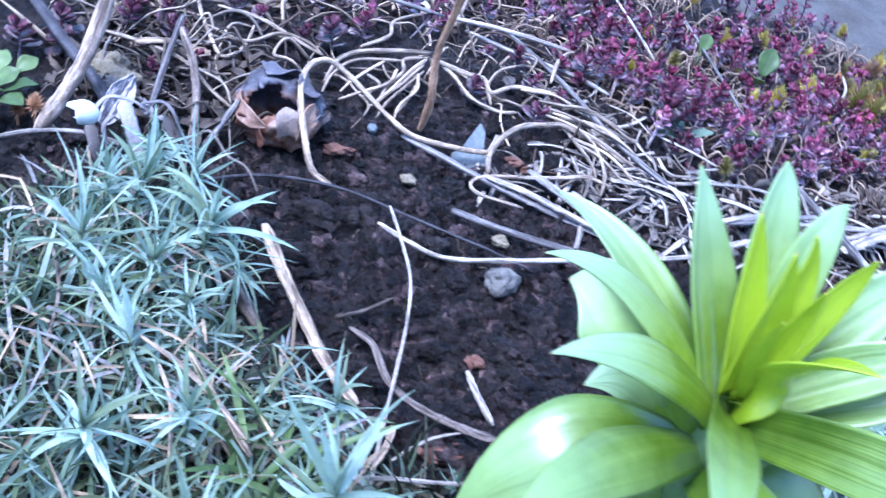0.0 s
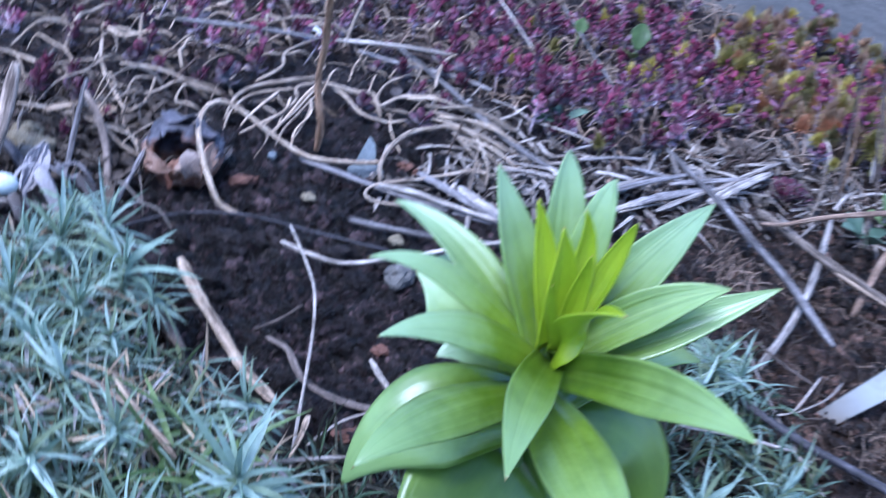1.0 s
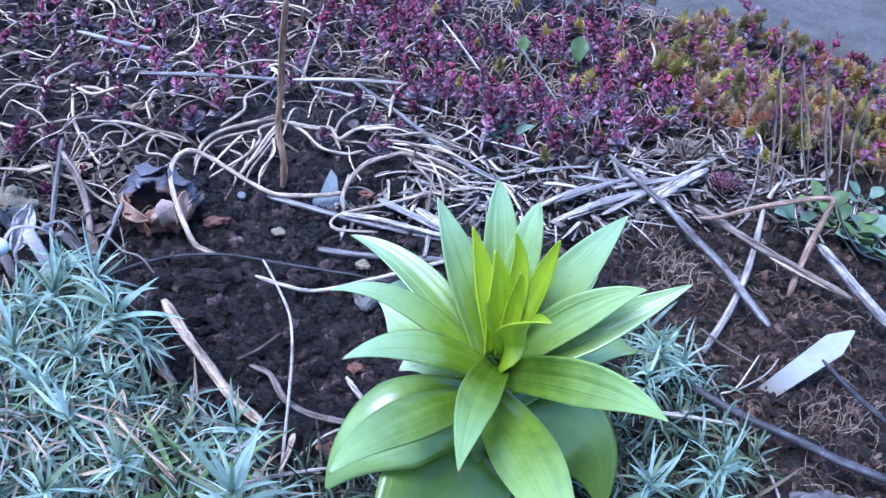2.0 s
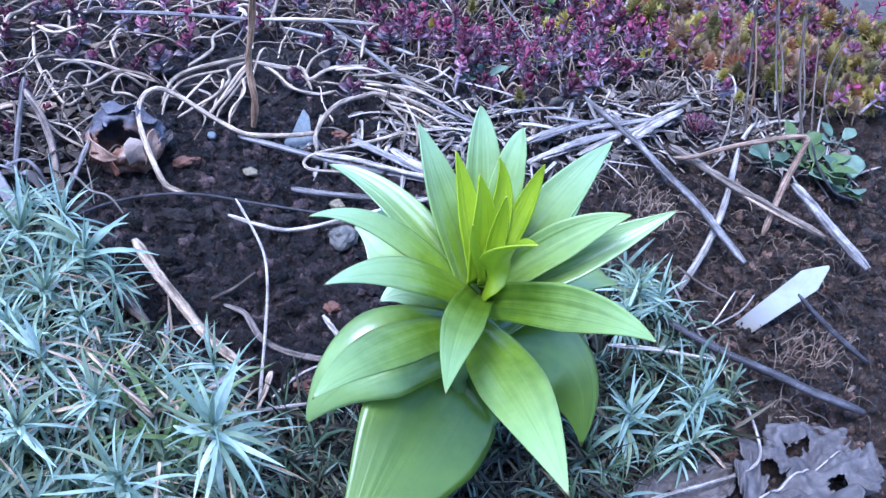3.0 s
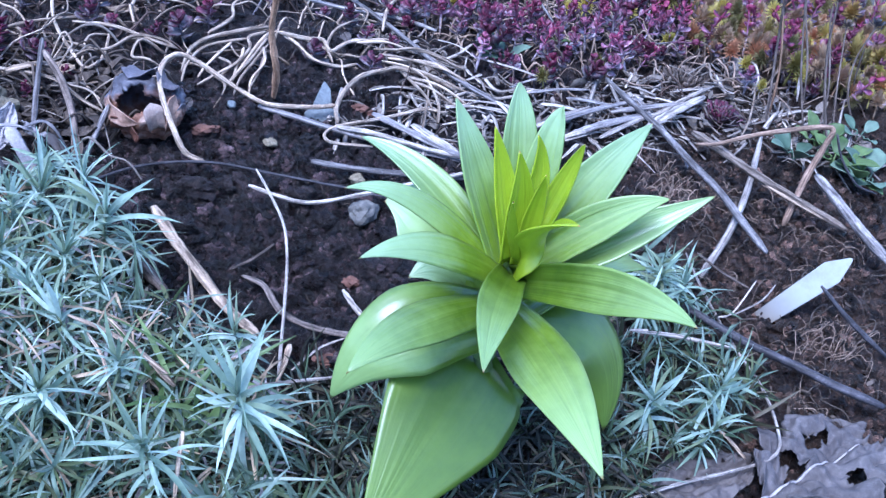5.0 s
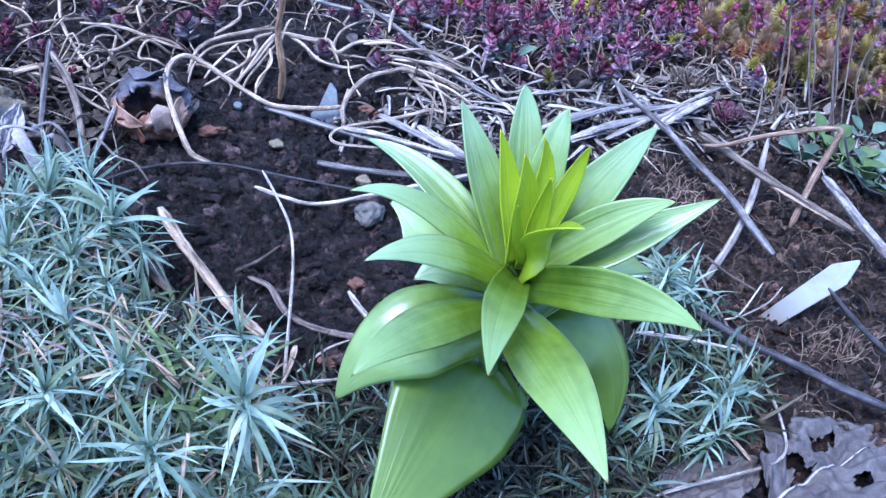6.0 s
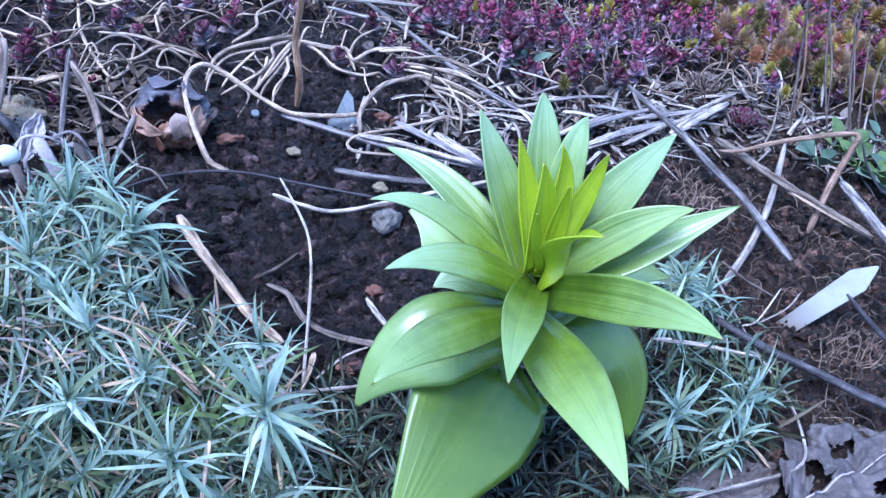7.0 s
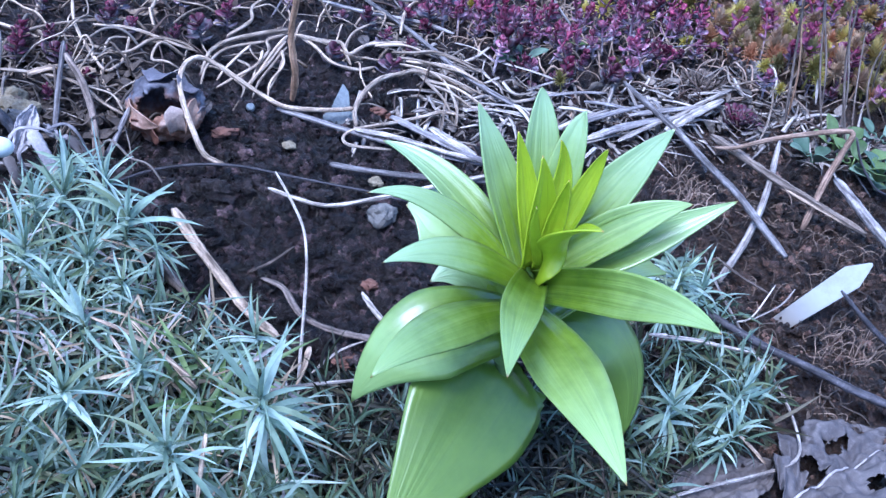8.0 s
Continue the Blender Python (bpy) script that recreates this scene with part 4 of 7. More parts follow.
for x, y, size, kind in ((0.474, 0.826, 1.5, 1), (0.536, 0.908, 1.3, 2), (0.509, 1.000, 1.3, 1), (0.566, 0.868, 1.9, 0), (0.582, 0.862, 1.7, 0), (-0.072, 0.528, 0.9, 3), (-0.063, 0.530, 1.0, 3)):
    tuft = thing("stonecrop_tuft", (x, y, ground_z(x, y) + 0.010), ("single rust-gold needle-leaved tuft", "single yellow needle-leaved tuft among red shoots", "single yellow needle-leaved tuft among red shoots", "small rust-red needle-leaved tuft on dark soil")[kind], "plant", "stonecrop tufts", data=(*YELLOWS, NEEDLES[0])[kind])
    tuft.scale = (size, size, size)
build_patch("sedum_patch", "mat of dark red and purple stonecrop shoots on creeping stems", SEDUM_POLY, 0.0145, 61, SEDUMS, "shoot", (0.85, 1.5), 0.0, 0.012, keep=lambda x, y: y < 0.80 and sedum_grows(x, y))
build_patch("sedum_patch", "mat of dark red stonecrop shoots behind the straw", SEDUM_POLY, 0.0145, 64, SEDUMS, "shoot", (0.85, 1.5), 0.0, 0.012, keep=lambda x, y: 0.80 <= y < 0.91 and sedum_grows(x, y))
build_patch("sedum_patch", "mat of dark red stonecrop shoots before the slab", SEDUM_POLY, 0.0145, 65, SEDUMS, "shoot", (0.85, 1.5), 0.0, 0.012, keep=lambda x, y: y >= 0.91 and sedum_grows(x, y))
build_patch("sedum_sprigs", "scattered dark red stonecrop shoots among bare roots", SPARSE_POLY, 0.044, 62, SEDUMS, "shoot", (0.8, 1.3), 0.0, 0.012, 120, keep=lambda x, y: y > 0.77)
build_patch("golden_stonecrop", "yellow and rust-orange needle-leaved stonecrop cushions near the slab", GOLD_POLY, 0.0112, 63, NEEDLES, "tip", (0.8, 1.55), 0.002, 0.014, keep=lambda x, y: noise.noise(Vector((x * 13, y * 13, 8))) > -0.25)
build_patch("sedum_sprigs", "dark red stonecrop shoots among yellow stonecrop", GOLD_POLY, 0.030, 66, SEDUMS, "shoot", (1.0, 1.7), 0.006, 0.018, 200)
build_patch("yellow_stonecrop", "single yellow needle-leaved tufts among red stonecrop shoots", SEDUM_POLY, 0.068, 67, YELLOWS, "tip", (0.7, 1.1), 0.006, 0.014, 60, keep=lambda x, y: x > 0.34)
build_patch("sedum_sprigs", "sparse purple stonecrop shoots on roots and litter", BACK_POLY, 0.034, 68, SEDUMS, "shoot", (0.9, 1.5), 0.002, 0.014, 200, keep=lambda x, y: y > 0.77 and noise.noise(Vector((x * 10, y * 10, 4))) > -0.05)


def scatter_roots(name, label, poly, count, seed, material, length, radius, curl, zlo, zhi, sides=5, category="roots", heading=None, kink=3, split="", flat=1.0, group=""):
    """Many thin strands that lie about in loops and tangles: one joined mesh, or each a part ("part") or a thing ("thing")."""
    rng = random.Random(seed)
    verts, faces = [], []
    root, xs, ys = None, [p[0] for p in poly], [p[1] for p in poly]
    while count:
        x, y = rng.uniform(min(xs), max(xs)), rng.uniform(min(ys), max(ys))
        if not inside(poly, x, y):
            continue
        count -= 1
        az = rng.uniform(0, 6.28) if heading is None else rng.gauss(*heading)
        ln, pts = length * rng.uniform(0.4, 1.4), []
        turn = rng.gauss(0, curl)
        steps = kink + 2
        z = rng.uniform(zlo, zhi)
        for k in range(steps):
            pts.append(Vector((x, y, ground_z(x, y) + (max(z, 0.001) if kink == 1 or 0 < k < steps - 1 else -0.001))))
            az += turn + rng.gauss(0, curl * 0.6)
            x, y = x + math.cos(az) * ln / steps, y + math.sin(az) * ln / steps
            z = max(0.001, z + rng.gauss(0, (zhi - zlo) * (0.25 if kink > 1 else 0.12)))
        r = radius * rng.uniform(0.5, 1.3)
        if split:
            v, f = tube_data([q - pts[0] for q in pts], r, r * rng.uniform(0.4, 0.9), sides, flat, 0.12, rng, 4)
            if split == "thing":
                thing(name, pts[0], label, category, group, tube_mesh(name, v, f, material, sides))
                continue
            if root is None:
                root = thing(name, (pts[0].x, pts[0].y, 0), label, category)
            ob = part("strand", tube_mesh("strand", v, f, material, sides), material, root)
            ob.location = pts[0] - root.location
            continue
        v, f = tube_data(pts, r, r * rng.uniform(0.4, 0.9), sides, flat, 0.12, rng, 4, offset=len(verts))
        verts.extend(v)
        faces.extend(f)
    if split:
        return root
    return thing(name, (0, 0, 0), label, category, data=raw_mesh(name, verts, faces, material), kind="stuff")


scatter_roots("root_tangle", "thick pale creeping stems looping over litter", BACK_POLY, 110, 82, ROOT, 0.13, 0.0017, 0.55, 0.003, 0.020, split="part")
scatter_roots("brown_root_tangle", "dull brown creeping stems and twigs under pale roots", BACK_POLY, 260, 83, DULLROOT, 0.095, 0.0011, 0.16, 0.001, 0.012)
scatter_roots("root_tangle", "tangle of pale creeping stonecrop stems and roots on soil", TANGLE_POLY, 115, 71, ROOT, 0.11, 0.0012, 0.5, 0.002, 0.016, split="part")
scatter_roots("sedum_stems", "bare pale stems among the stonecrop shoots", SEDUM_POLY, 850, 72, ROOT_MANY, 0.06, 0.0010, 0.3, 0.002, 0.015)
scatter_roots("brown_litter", "dark twiglets and rotting stems between pale roots", TANGLE_POLY, 240, 78, DARK_MANY, 0.030, 0.0007, 0.10, 0.001, 0.008, 5)
scatter_roots("dead_stem_litter", "dark rotting stems and leaf bits beside the dianthus", LEFT_POLY, 70, 80, DARK_MANY, 0.050, 0.0012, 0.05, 0.001, 0.014, 5)
scatter_roots("pale_litter", "pale broken stems beside the dianthus", LEFT_POLY, 45, 81, STRAW_MANY, 0.06, 0.0011, 0.09, 0.002, 0.016, 5)
scatter_roots("straw", "dry grey straw piece lying in litter behind the lily", STRAW_POLY, 150, 73, STRAW, 0.060, 0.0021, 0.05, 0.002, 0.012, kink=1, split="thing", flat=0.4, category="straw", group="straw litter")
scatter_roots("straw_scraps", "short broken straw and dead stem scraps", STRAW_POLY, 420, 79, STRAW_MANY, 0.034, 0.0012, 0.2, 0.001, 0.012, 5, kink=1, flat=0.5)
scatter_roots("straw_roots", "brown and grey tangled rootlets in the straw", STRAW_POLY, 110, 84, DULLROOT, 0.05, 0.0008, 0.3, 0.001, 0.014, 5)
scatter_roots("fine_rootlets", "fine dead rootlets and twiglets on brown soil", BROWN_POLY, 160, 74, DARK_MANY, 0.035, 0.0005, 0.22, 0.001, 0.006, 4)
scatter_roots("pale_rootlets", "fine pale rootlets on brown soil", BROWN_POLY, 120, 75, ROOT_MANY, 0.034, 0.0003, 0.35, 0.001, 0.008, 4)
scatter_roots("root_nest", "nest of fine pale dead rootlets on brown soil", NEST_POLY, 45, 86, ROOT_MANY, 0.030, 0.00034, 0.7, 0.001, 0.014, 4)
scatter_roots("root_nest", "pale frayed rootlets on a torn clod beside the lily", FRAY_POLY, 55, 87, ROOT_MANY, 0.035, 0.0004, 0.5, 0.001, 0.014, 4)
scatter_roots("soil_fibres", "short dark fibres in the moist soil", SOIL_POLY, 150, 76, DARK_MANY, 0.022, 0.0005, 0.4, 0.001, 0.004, 4)
scatter_roots("stem_litter", "dry brown stems under the dianthus", FRONT_POLY, 150, 77, DARK_MANY, 0.06, 0.0009, 0.25, 0.001, 0.012, 5)


def scatter_scraps(name, label, poly, count, seed, material, size, zlo, zhi):
    """Torn, curled flat bits of dead leaf and bark."""
    rng = random.Random(seed)
    verts, faces = [], []
    xs, ys = [p[0] for p in poly], [p[1] for p in poly]
    while count:
        x, y = rng.uniform(min(xs), max(xs)), rng.uniform(min(ys), max(ys))
        if not inside(poly, x, y):
            continue
        count -= 1
        ln = size * rng.uniform(0.45, 1.5)
        wd, bend = ln * rng.uniform(0.25, 0.8), rng.uniform(-0.5, 0.5)
        turn = Euler((rng.gauss(0, 0.45), rng.gauss(0, 0.45), rng.uniform(0, 6.28))).to_matrix()
        at, o = Vector((x, y, ground_z(x, y) + rng.uniform(zlo, zhi))), len(verts)
        for layer in (0.0, -0.0005):
            for i in range(4):
                u = i / 3 * 2 - 1
                w = wd / 2 * (1 - 0.6 * u * u) * rng.uniform(0.65, 1.2)
                for s in (-1, 0, 1):
                    verts.append(at + turn @ Vector((u * ln / 2 + rng.uniform(-0.1, 0.1) * ln, s * w, bend * ln * 0.5 * u * u + wd * 0.25 * s * s + layer)))
        for i in range(3):
            for s in range(2):
                a = o + i * 3 + s
                faces.append((a, a + 1, a + 4, a + 3))
                faces.append((a + 12, a + 15, a + 16, a + 13))
        rim = [0, 1, 2, 5, 8, 11, 10, 9, 6, 3]
        for a, b in zip(rim, rim[1:] + rim[:1]):
            faces.append((o + a, o + a + 12, o + b + 12, o + b))
    return thing(name, (0, 0, 0), label, "litter", data=raw_mesh(name, verts, faces, material), kind="stuff")


scatter_scraps("leaf_scraps", "torn brown and grey bits of dead leaf among roots", BACK_POLY, 520, 91, DULLROOT, 0.013, 0.001, 0.010)
scatter_scraps("bark_scraps", "grey bits of straw and bark behind the lily", STRAW_POLY, 240, 92, STRAW_MANY, 0.011, 0.001, 0.009)
scatter_scraps("leaf_scraps", "brown bits of dead leaf and bark on dry soil", BROWN_POLY, 50, 93, DARK_MANY, 0.006, 0.001, 0.004)
scatter_scraps("leaf_scraps", "grey-brown bits of dead leaf beside the dianthus", LEFT_POLY, 130, 94, DARK_MANY, 0.013, 0.001, 0.012)
scatter_scraps("leaf_scraps", "grey-brown dead leaf bits under stonecrop", SEDUM_POLY, 420, 95, DULLROOT, 0.009, 0.001, 0.006)


# ---- sticks, stalks and roots that lie singly ----
stalk("flat_straw", [(0.0817, 0.4854, 0.0103), (0.0969, 0.4583, 0.0060), (0.1135, 0.4336, 0.0017), (0.1321, 0.4030, 0.0003), (0.1521, 0.3841, -0.0045)], 0.0040, 0.0036, TANSTRAW, "flat tan straw with dark flecks, leaning on dark soil", "stalk", flat=0.12)
stalk("grass_stem", [(0.1485, 0.5161, 0.0214), (0.1579, 0.4951, 0.0173), (0.1674, 0.4683, 0.0128), (0.1696, 0.4394, 0.0089), (0.1681, 0.4063, 0.0058), (0.1654, 0.3695, 0.0044), (0.1630, 0.3295, 0.0060)], 0.0009, 0.0011, STRAW, "thin dry curving grass stem", "stalk")
stalk("grass_stem", [(0.1436, 0.5027, 0.0175), (0.1625, 0.4970, 0.0140), (0.1858, 0.4946, 0.0105), (0.2183, 0.5041, 0.0107), (0.2614, 0.5201, 0.0112), (0.3130, 0.5425, 0.0088), (0.3653, 0.5692, 0.0070)], 0.0014, 0.0017, STRAW, "pale dry grass stem forked over the soil", "stalk")
stalk("dark_twig", [(0.0274, 0.5014, 0.0075), (0.0576, 0.5260, 0.0071), (0.0874, 0.5354, 0.0084), (0.1226, 0.5363, 0.0091), (0.1628, 0.5287, 0.0074), (0.1953, 0.5233, 0.0054), (0.2158, 0.5200, 0.0041), (0.2448, 0.5137, 0.0015)], 0.0011, 0.0009, DARKSTICK, "thin dark twig lying across bare soil", "twig")
stalk("looped_root", [(0.1125, 0.5448, 0.0028), (0.0984, 0.5470, 0.0094), (0.0893, 0.5567, 0.0251), (0.0802, 0.5783, 0.0388), (0.0781, 0.5975, 0.0431), (0.0818, 0.6134, 0.0442), (0.0908, 0.6251, 0.0422), (0.1045, 0.6264, 0.0352), (0.1218, 0.6222, 0.0252), (0.1416, 0.6164, 0.0151), (0.1570, 0.6117, 0.0111), (0.1811, 0.6107, 0.0111), (0.1989, 0.6127, 0.0111), (0.2108, 0.6164, 0.0112)], 0.0021, 0.0018, ROOT, "pale tan creeping root arching over the soil", "root")
stalk("looped_root", [(0.2103, 0.5919, 0.0109), (0.2101, 0.6087, 0.0131), (0.2176, 0.6313, 0.0152), (0.2318, 0.6509, 0.0173), (0.2502, 0.6620, 0.0173), (0.2659, 0.6708, 0.0153), (0.2937, 0.6699, 0.0093), (0.3218, 0.6534, 0.0053)], 0.0019, 0.0021, ROOT, "pale tan creeping root arching over the soil", "root")
stalk("looped_root", [(0.2987, 0.6177, 0.0089), (0.2819, 0.6186, 0.0109), (0.2622, 0.6092, 0.0109), (0.2389, 0.6018, 0.0088), (0.2159, 0.5934, 0.0087), (0.2031, 0.5856, 0.0084), (0.1997, 0.5768, 0.0082), (0.2067, 0.5698, 0.0080), (0.2370, 0.5724, 0.0044)], 0.0016, 0.0012, ROOT, "pale tan creeping root arching over the soil", "root")
stalk("white_stick", [(0.2091, 0.5873, 0.0109), (0.2366, 0.5798, 0.0119), (0.2621, 0.5690, 0.0120), (0.2882, 0.5617, 0.0101), (0.3194, 0.5560, 0.0072)], 0.0022, 0.0019, STRAW, "bleached dry stick lying on roots", "stalk")
stalk("flat_stalk", [(0.1498, 0.6157, 0.0068), (0.1809, 0.5988, 0.0086), (0.2155, 0.5853, 0.0075), (0.2498, 0.5724, 0.0075), (0.3158, 0.5573, 0.0038)], 0.0034, 0.0026, GREYSTICK, "flattened grey dry stalk", "stalk", flat=0.45)
stalk("flat_stalk", [(0.2397, 0.6111, 0.0089), (0.2685, 0.5845, 0.0108), (0.2970, 0.5615, 0.0108), (0.3277, 0.5514, 0.0069)], 0.0042, 0.0034, GREYSTICK, "broad flattened dry stalk", "stalk", flat=0.4)
stalk("broken_stick", [(0.1890, 0.5494, 0.0051), (0.2129, 0.5426, 0.0061), (0.2551, 0.5378, 0.0062), (0.3124, 0.5380, 0.0043)], 0.0026, 0.0022, GREYSTICK, "short broken grey stick", "stalk")
stalk("broken_stick", [(0.2046, 0.4139, 0.0065), (0.2127, 0.4046, -0.0003), (0.2239, 0.3944, -0.0087)], 0.0018, 0.002, STRAW, "short pale broken stick", "stalk")
stalk("withered_leaf", [(0.1413, 0.4424, -0.0107), (0.1551, 0.4287, -0.0060), (0.1653, 0.4026, -0.0018), (0.1822, 0.3862, 0.0018), (0.2054, 0.3740, 0.0075), (0.2227, 0.3719, 0.0072)], 0.0022, 0.003, BARK, "withered curved brown leaf blade", "leaf", flat=0.3)
stalk("upright_stem", [(0.1615, 0.6382, -0.0032), (0.1626, 0.6303, 0.0297), (0.1575, 0.6277, 0.0657), (0.1598, 0.6178, 0.1017), (0.1604, 0.5808, 0.1560), (0.1633, 0.5331, 0.2169)], 0.003, 0.0023, TANSTEM, "old tan plant stem standing upright in the soil", "stem", wobble=0.15)
stalk("long_stalk", [(0.2266, 0.8292, -0.0006), (0.2582, 0.7637, 0.0096), (0.2839, 0.7161, 0.0123), (0.3090, 0.6749, 0.0113), (0.3311, 0.6544, 0.0093), (0.3649, 0.6294, 0.0043)], 0.002, 0.0022, GREYSTICK, "long straight grey stalk across roots", "stalk")
stalk("long_stalk", [(0.1877, 0.8086, 0.0004), (0.2290, 0.7885, 0.0036), (0.2807, 0.7713, 0.0063), (0.3107, 0.7543, 0.0069)], 0.002, 0.002, GREYSTICK, "grey dry stalk under stonecrop", "stalk")
stalk("crossed_stick", [(0.4552, 0.6805, 0.0138), (0.4692, 0.6387, 0.0148), (0.4820, 0.5998, 0.0168), (0.4914, 0.5562, 0.0188), (0.5010, 0.5186, 0.0208), (0.5053, 0.4779, 0.0228), (0.5108, 0.4442, 0.0228)], 0.0026, 0.003, GREYSTICK, "straight grey stick crossing another on the soil", "stick", wobble=0.06)
stalk("crossed_stick", [(0.5686, 0.5920, 0.0218), (0.5290, 0.5222, 0.0178), (0.4980, 0.4771, 0.0118), (0.4633, 0.4372, 0.0038)], 0.0024, 0.003, STRAW, "bleached stick under a crossing one", "stick", wobble=0.08)
stalk("crossed_stick", [(0.4780, 0.6612, 0.0092), (0.4888, 0.6066, 0.0112), (0.4935, 0.5754, 0.0112), (0.4946, 0.5591, 0.0092)], 0.002, 0.0012, GREYSTICK, "short grey stalk beside crossed sticks", "stick")
stalk("bark_stick", [(0.5002, 0.5836, 0.0282), (0.5150, 0.5626, 0.0282), (0.5369, 0.5385, 0.0242), (0.5681, 0.5128, 0.0182), (0.6019, 0.4859, 0.0122)], 0.0036, 0.003, TANBARK, "brown broken stick with peeling bark", "stick", wobble=0.16)
stalk("bark_strip", [(0.5462, 0.5273, 0.0205), (0.5658, 0.5081, 0.0185), (0.5916, 0.4937, 0.0125), (0.6043, 0.4869, 0.0085)], 0.0022, 0.0016, TANSTRAW, "split tan strip of bark", "bark", flat=0.35)
stalk("grey_branch", [(0.5897, 0.5330, 0.0285), (0.5973, 0.5072, 0.0245), (0.6047, 0.4787, 0.0205), (0.6148, 0.4437, 0.0165)], 0.004, 0.0042, GREYSTICK, "smooth grey branch end", "branch", wobble=0.06)
stalk("dark_branch", [(0.4268, 0.4093, 0.0118), (0.4470, 0.3824, 0.0148), (0.4671, 0.3619, 0.0158), (0.4926, 0.3449, 0.0148), (0.5133, 0.3287, 0.0148), (0.5424, 0.3123, 0.0128)], 0.0026, 0.003, DARKSTICK, "long dark grey branch across the soil", "branch", wobble=0.07)
stalk("bent_stem", [(0.4983, 0.5681, 0.0274), (0.5104, 0.5585, 0.0354), (0.5296, 0.5492, 0.0514), (0.5557, 0.5428, 0.0634), (0.5789, 0.5378, 0.0714), (0.5855, 0.5345, 0.0700), (0.5820, 0.5310, 0.0560), (0.5740, 0.5230, 0.0290), (0.5610, 0.5040, -0.0016)], 0.0015, 0.0029, REDBROWN, "bent brown stem rooted in the soil", "stem")
stalk("dark_twig", [(0.5178, 0.3876, 0.0453), (0.5400, 0.3779, 0.0273), (0.5735, 0.3614, 0.0053)], 0.0016, 0.0022, DARKSTICK, "dark twig in front of the label", "twig")
stalk("thin_stalk", [(0.3521, 0.2523, 0.0107), (0.3879, 0.2607, 0.0127), (0.4184, 0.2673, 0.0127), (0.4434, 0.2739, 0.0127), (0.4559, 0.2832, 0.0127), (0.4631, 0.3032, 0.0107), (0.4662, 0.3334, 0.0087), (0.4608, 0.3642, 0.0087), (0.4538, 0.4094, 0.0127), (0.4543, 0.4522, 0.0127)], 0.0011, 0.0009, STRAW, "thin dry stalk curving round the dianthus", "stalk")
stalk("thin_stalk", [(0.3782, 0.3595, 0.0309), (0.4124, 0.3618, 0.0230), (0.4556, 0.3608, 0.0130)], 0.0016, 0.0012, STRAW, "pale thin straw under a lily leaf", "stalk")
stalk("thin_stalk", [(0.4205, 0.3000, 0.0123), (0.4281, 0.2892, 0.0103), (0.4352, 0.2799, 0.0063)], 0.0014, 0.0014, TANSTRAW, "short orange-tan withered blade", "stalk", flat=0.4)
stalk("thin_stalk", [(0.4993, 0.4253, 0.0124), (0.4740, 0.3999, 0.0064), (0.4605, 0.3961, 0.0044)], 0.0007, 0.0007, STRAW, "thin pale straw on brown soil", "stalk")
stalk("thin_stalk", [(0.4729, 0.3972, 0.0064), (0.4953, 0.4056, 0.0124), (0.5097, 0.4177, 0.0164)], 0.0007, 0.0006, STRAW, "thin pale straw on brown soil", "stalk")
stalk("thin_twig", [(0.4665, 0.4572, 0.0086), (0.4790, 0.4370, 0.0086), (0.4962, 0.4225, 0.0066)], 0.001, 0.0008, BARK, "thin brown twig on soil", "twig")
stalk("grey_stick", [(-0.0154, 0.6645, 0.0234), (-0.0125, 0.6212, 0.0154), (-0.0079, 0.5672, 0.0054)], 0.0022, 0.0022, GREYSTICK, "bleached upright stalk among litter", "stick")
stalk("grey_stick", [(-0.0080, 0.6330, 0.0320), (0.0088, 0.6030, 0.0240), (0.0202, 0.5686, 0.0139), (0.0249, 0.5323, 0.0015)], 0.0030, 0.0025, BARK, "grey-brown stick standing aslant", "stick")
stalk("grey_stick", [(0.0438, 0.5775, 0.0253), (0.0358, 0.5542, 0.0131), (0.0270, 0.5332, 0.0009)], 0.002, 0.0024, GREYSTICK, "short grey stick leaning on the husk", "stick")
stalk("thick_stick", [(-0.0492, 0.6163, 0.0576), (-0.0469, 0.5669, 0.0366), (-0.0516, 0.5445, 0.0206), (-0.0584, 0.5205, 0.0066)], 0.0050, 0.0046, TANBARK, "thick grey-brown stick leaning over the litter", "stick", wobble=0.1)
stalk("thick_stick", [(-0.1112, 0.6426, 0.0225), (-0.0733, 0.6041, 0.0165), (-0.0441, 0.5761, 0.0125), (-0.0312, 0.5587, 0.0085)], 0.0042, 0.0036, DARKSTICK, "dark thick stick on the litter", "stick")
stalk("thin_stalk", [(-0.0757, 0.5016, 0.0088), (-0.0564, 0.5151, 0.0108), (-0.0341, 0.5237, 0.0108), (-0.0093, 0.5219, 0.0107), (0.0103, 0.5167, 0.0084)], 0.0014, 0.0014, STRAW, "thin pale stalk behind the dianthus", "stalk")
stalk("curly_root", [(-0.0610, 0.6423, 0.0089), (-0.0316, 0.6368, 0.0109), (-0.0018, 0.6274, 0.0109), (0.0218, 0.6021, 0.0109), (0.0408, 0.5917, 0.0068)], 0.0015, 0.0012, ROOT, "pale tan creeping root arching over the soil", "root")
stalk("curly_root", [(-0.0029, 0.6904, 0.0068), (0.0274, 0.6752, 0.0108), (0.0495, 0.6965, 0.0128), (0.0695, 0.6977, 0.0108), (0.0834, 0.6936, 0.0048)], 0.0014, 0.0012, ROOT, "pale tan creeping root arching over the soil", "root")
stalk("curly_root", [(-0.0023, 0.7187, 0.0090), (0.0298, 0.7131, 0.0110), (0.0583, 0.6975, 0.0110), (0.0812, 0.6916, 0.0070)], 0.0016, 0.0012, ROOT, "pale tan creeping root arching over the soil", "root")
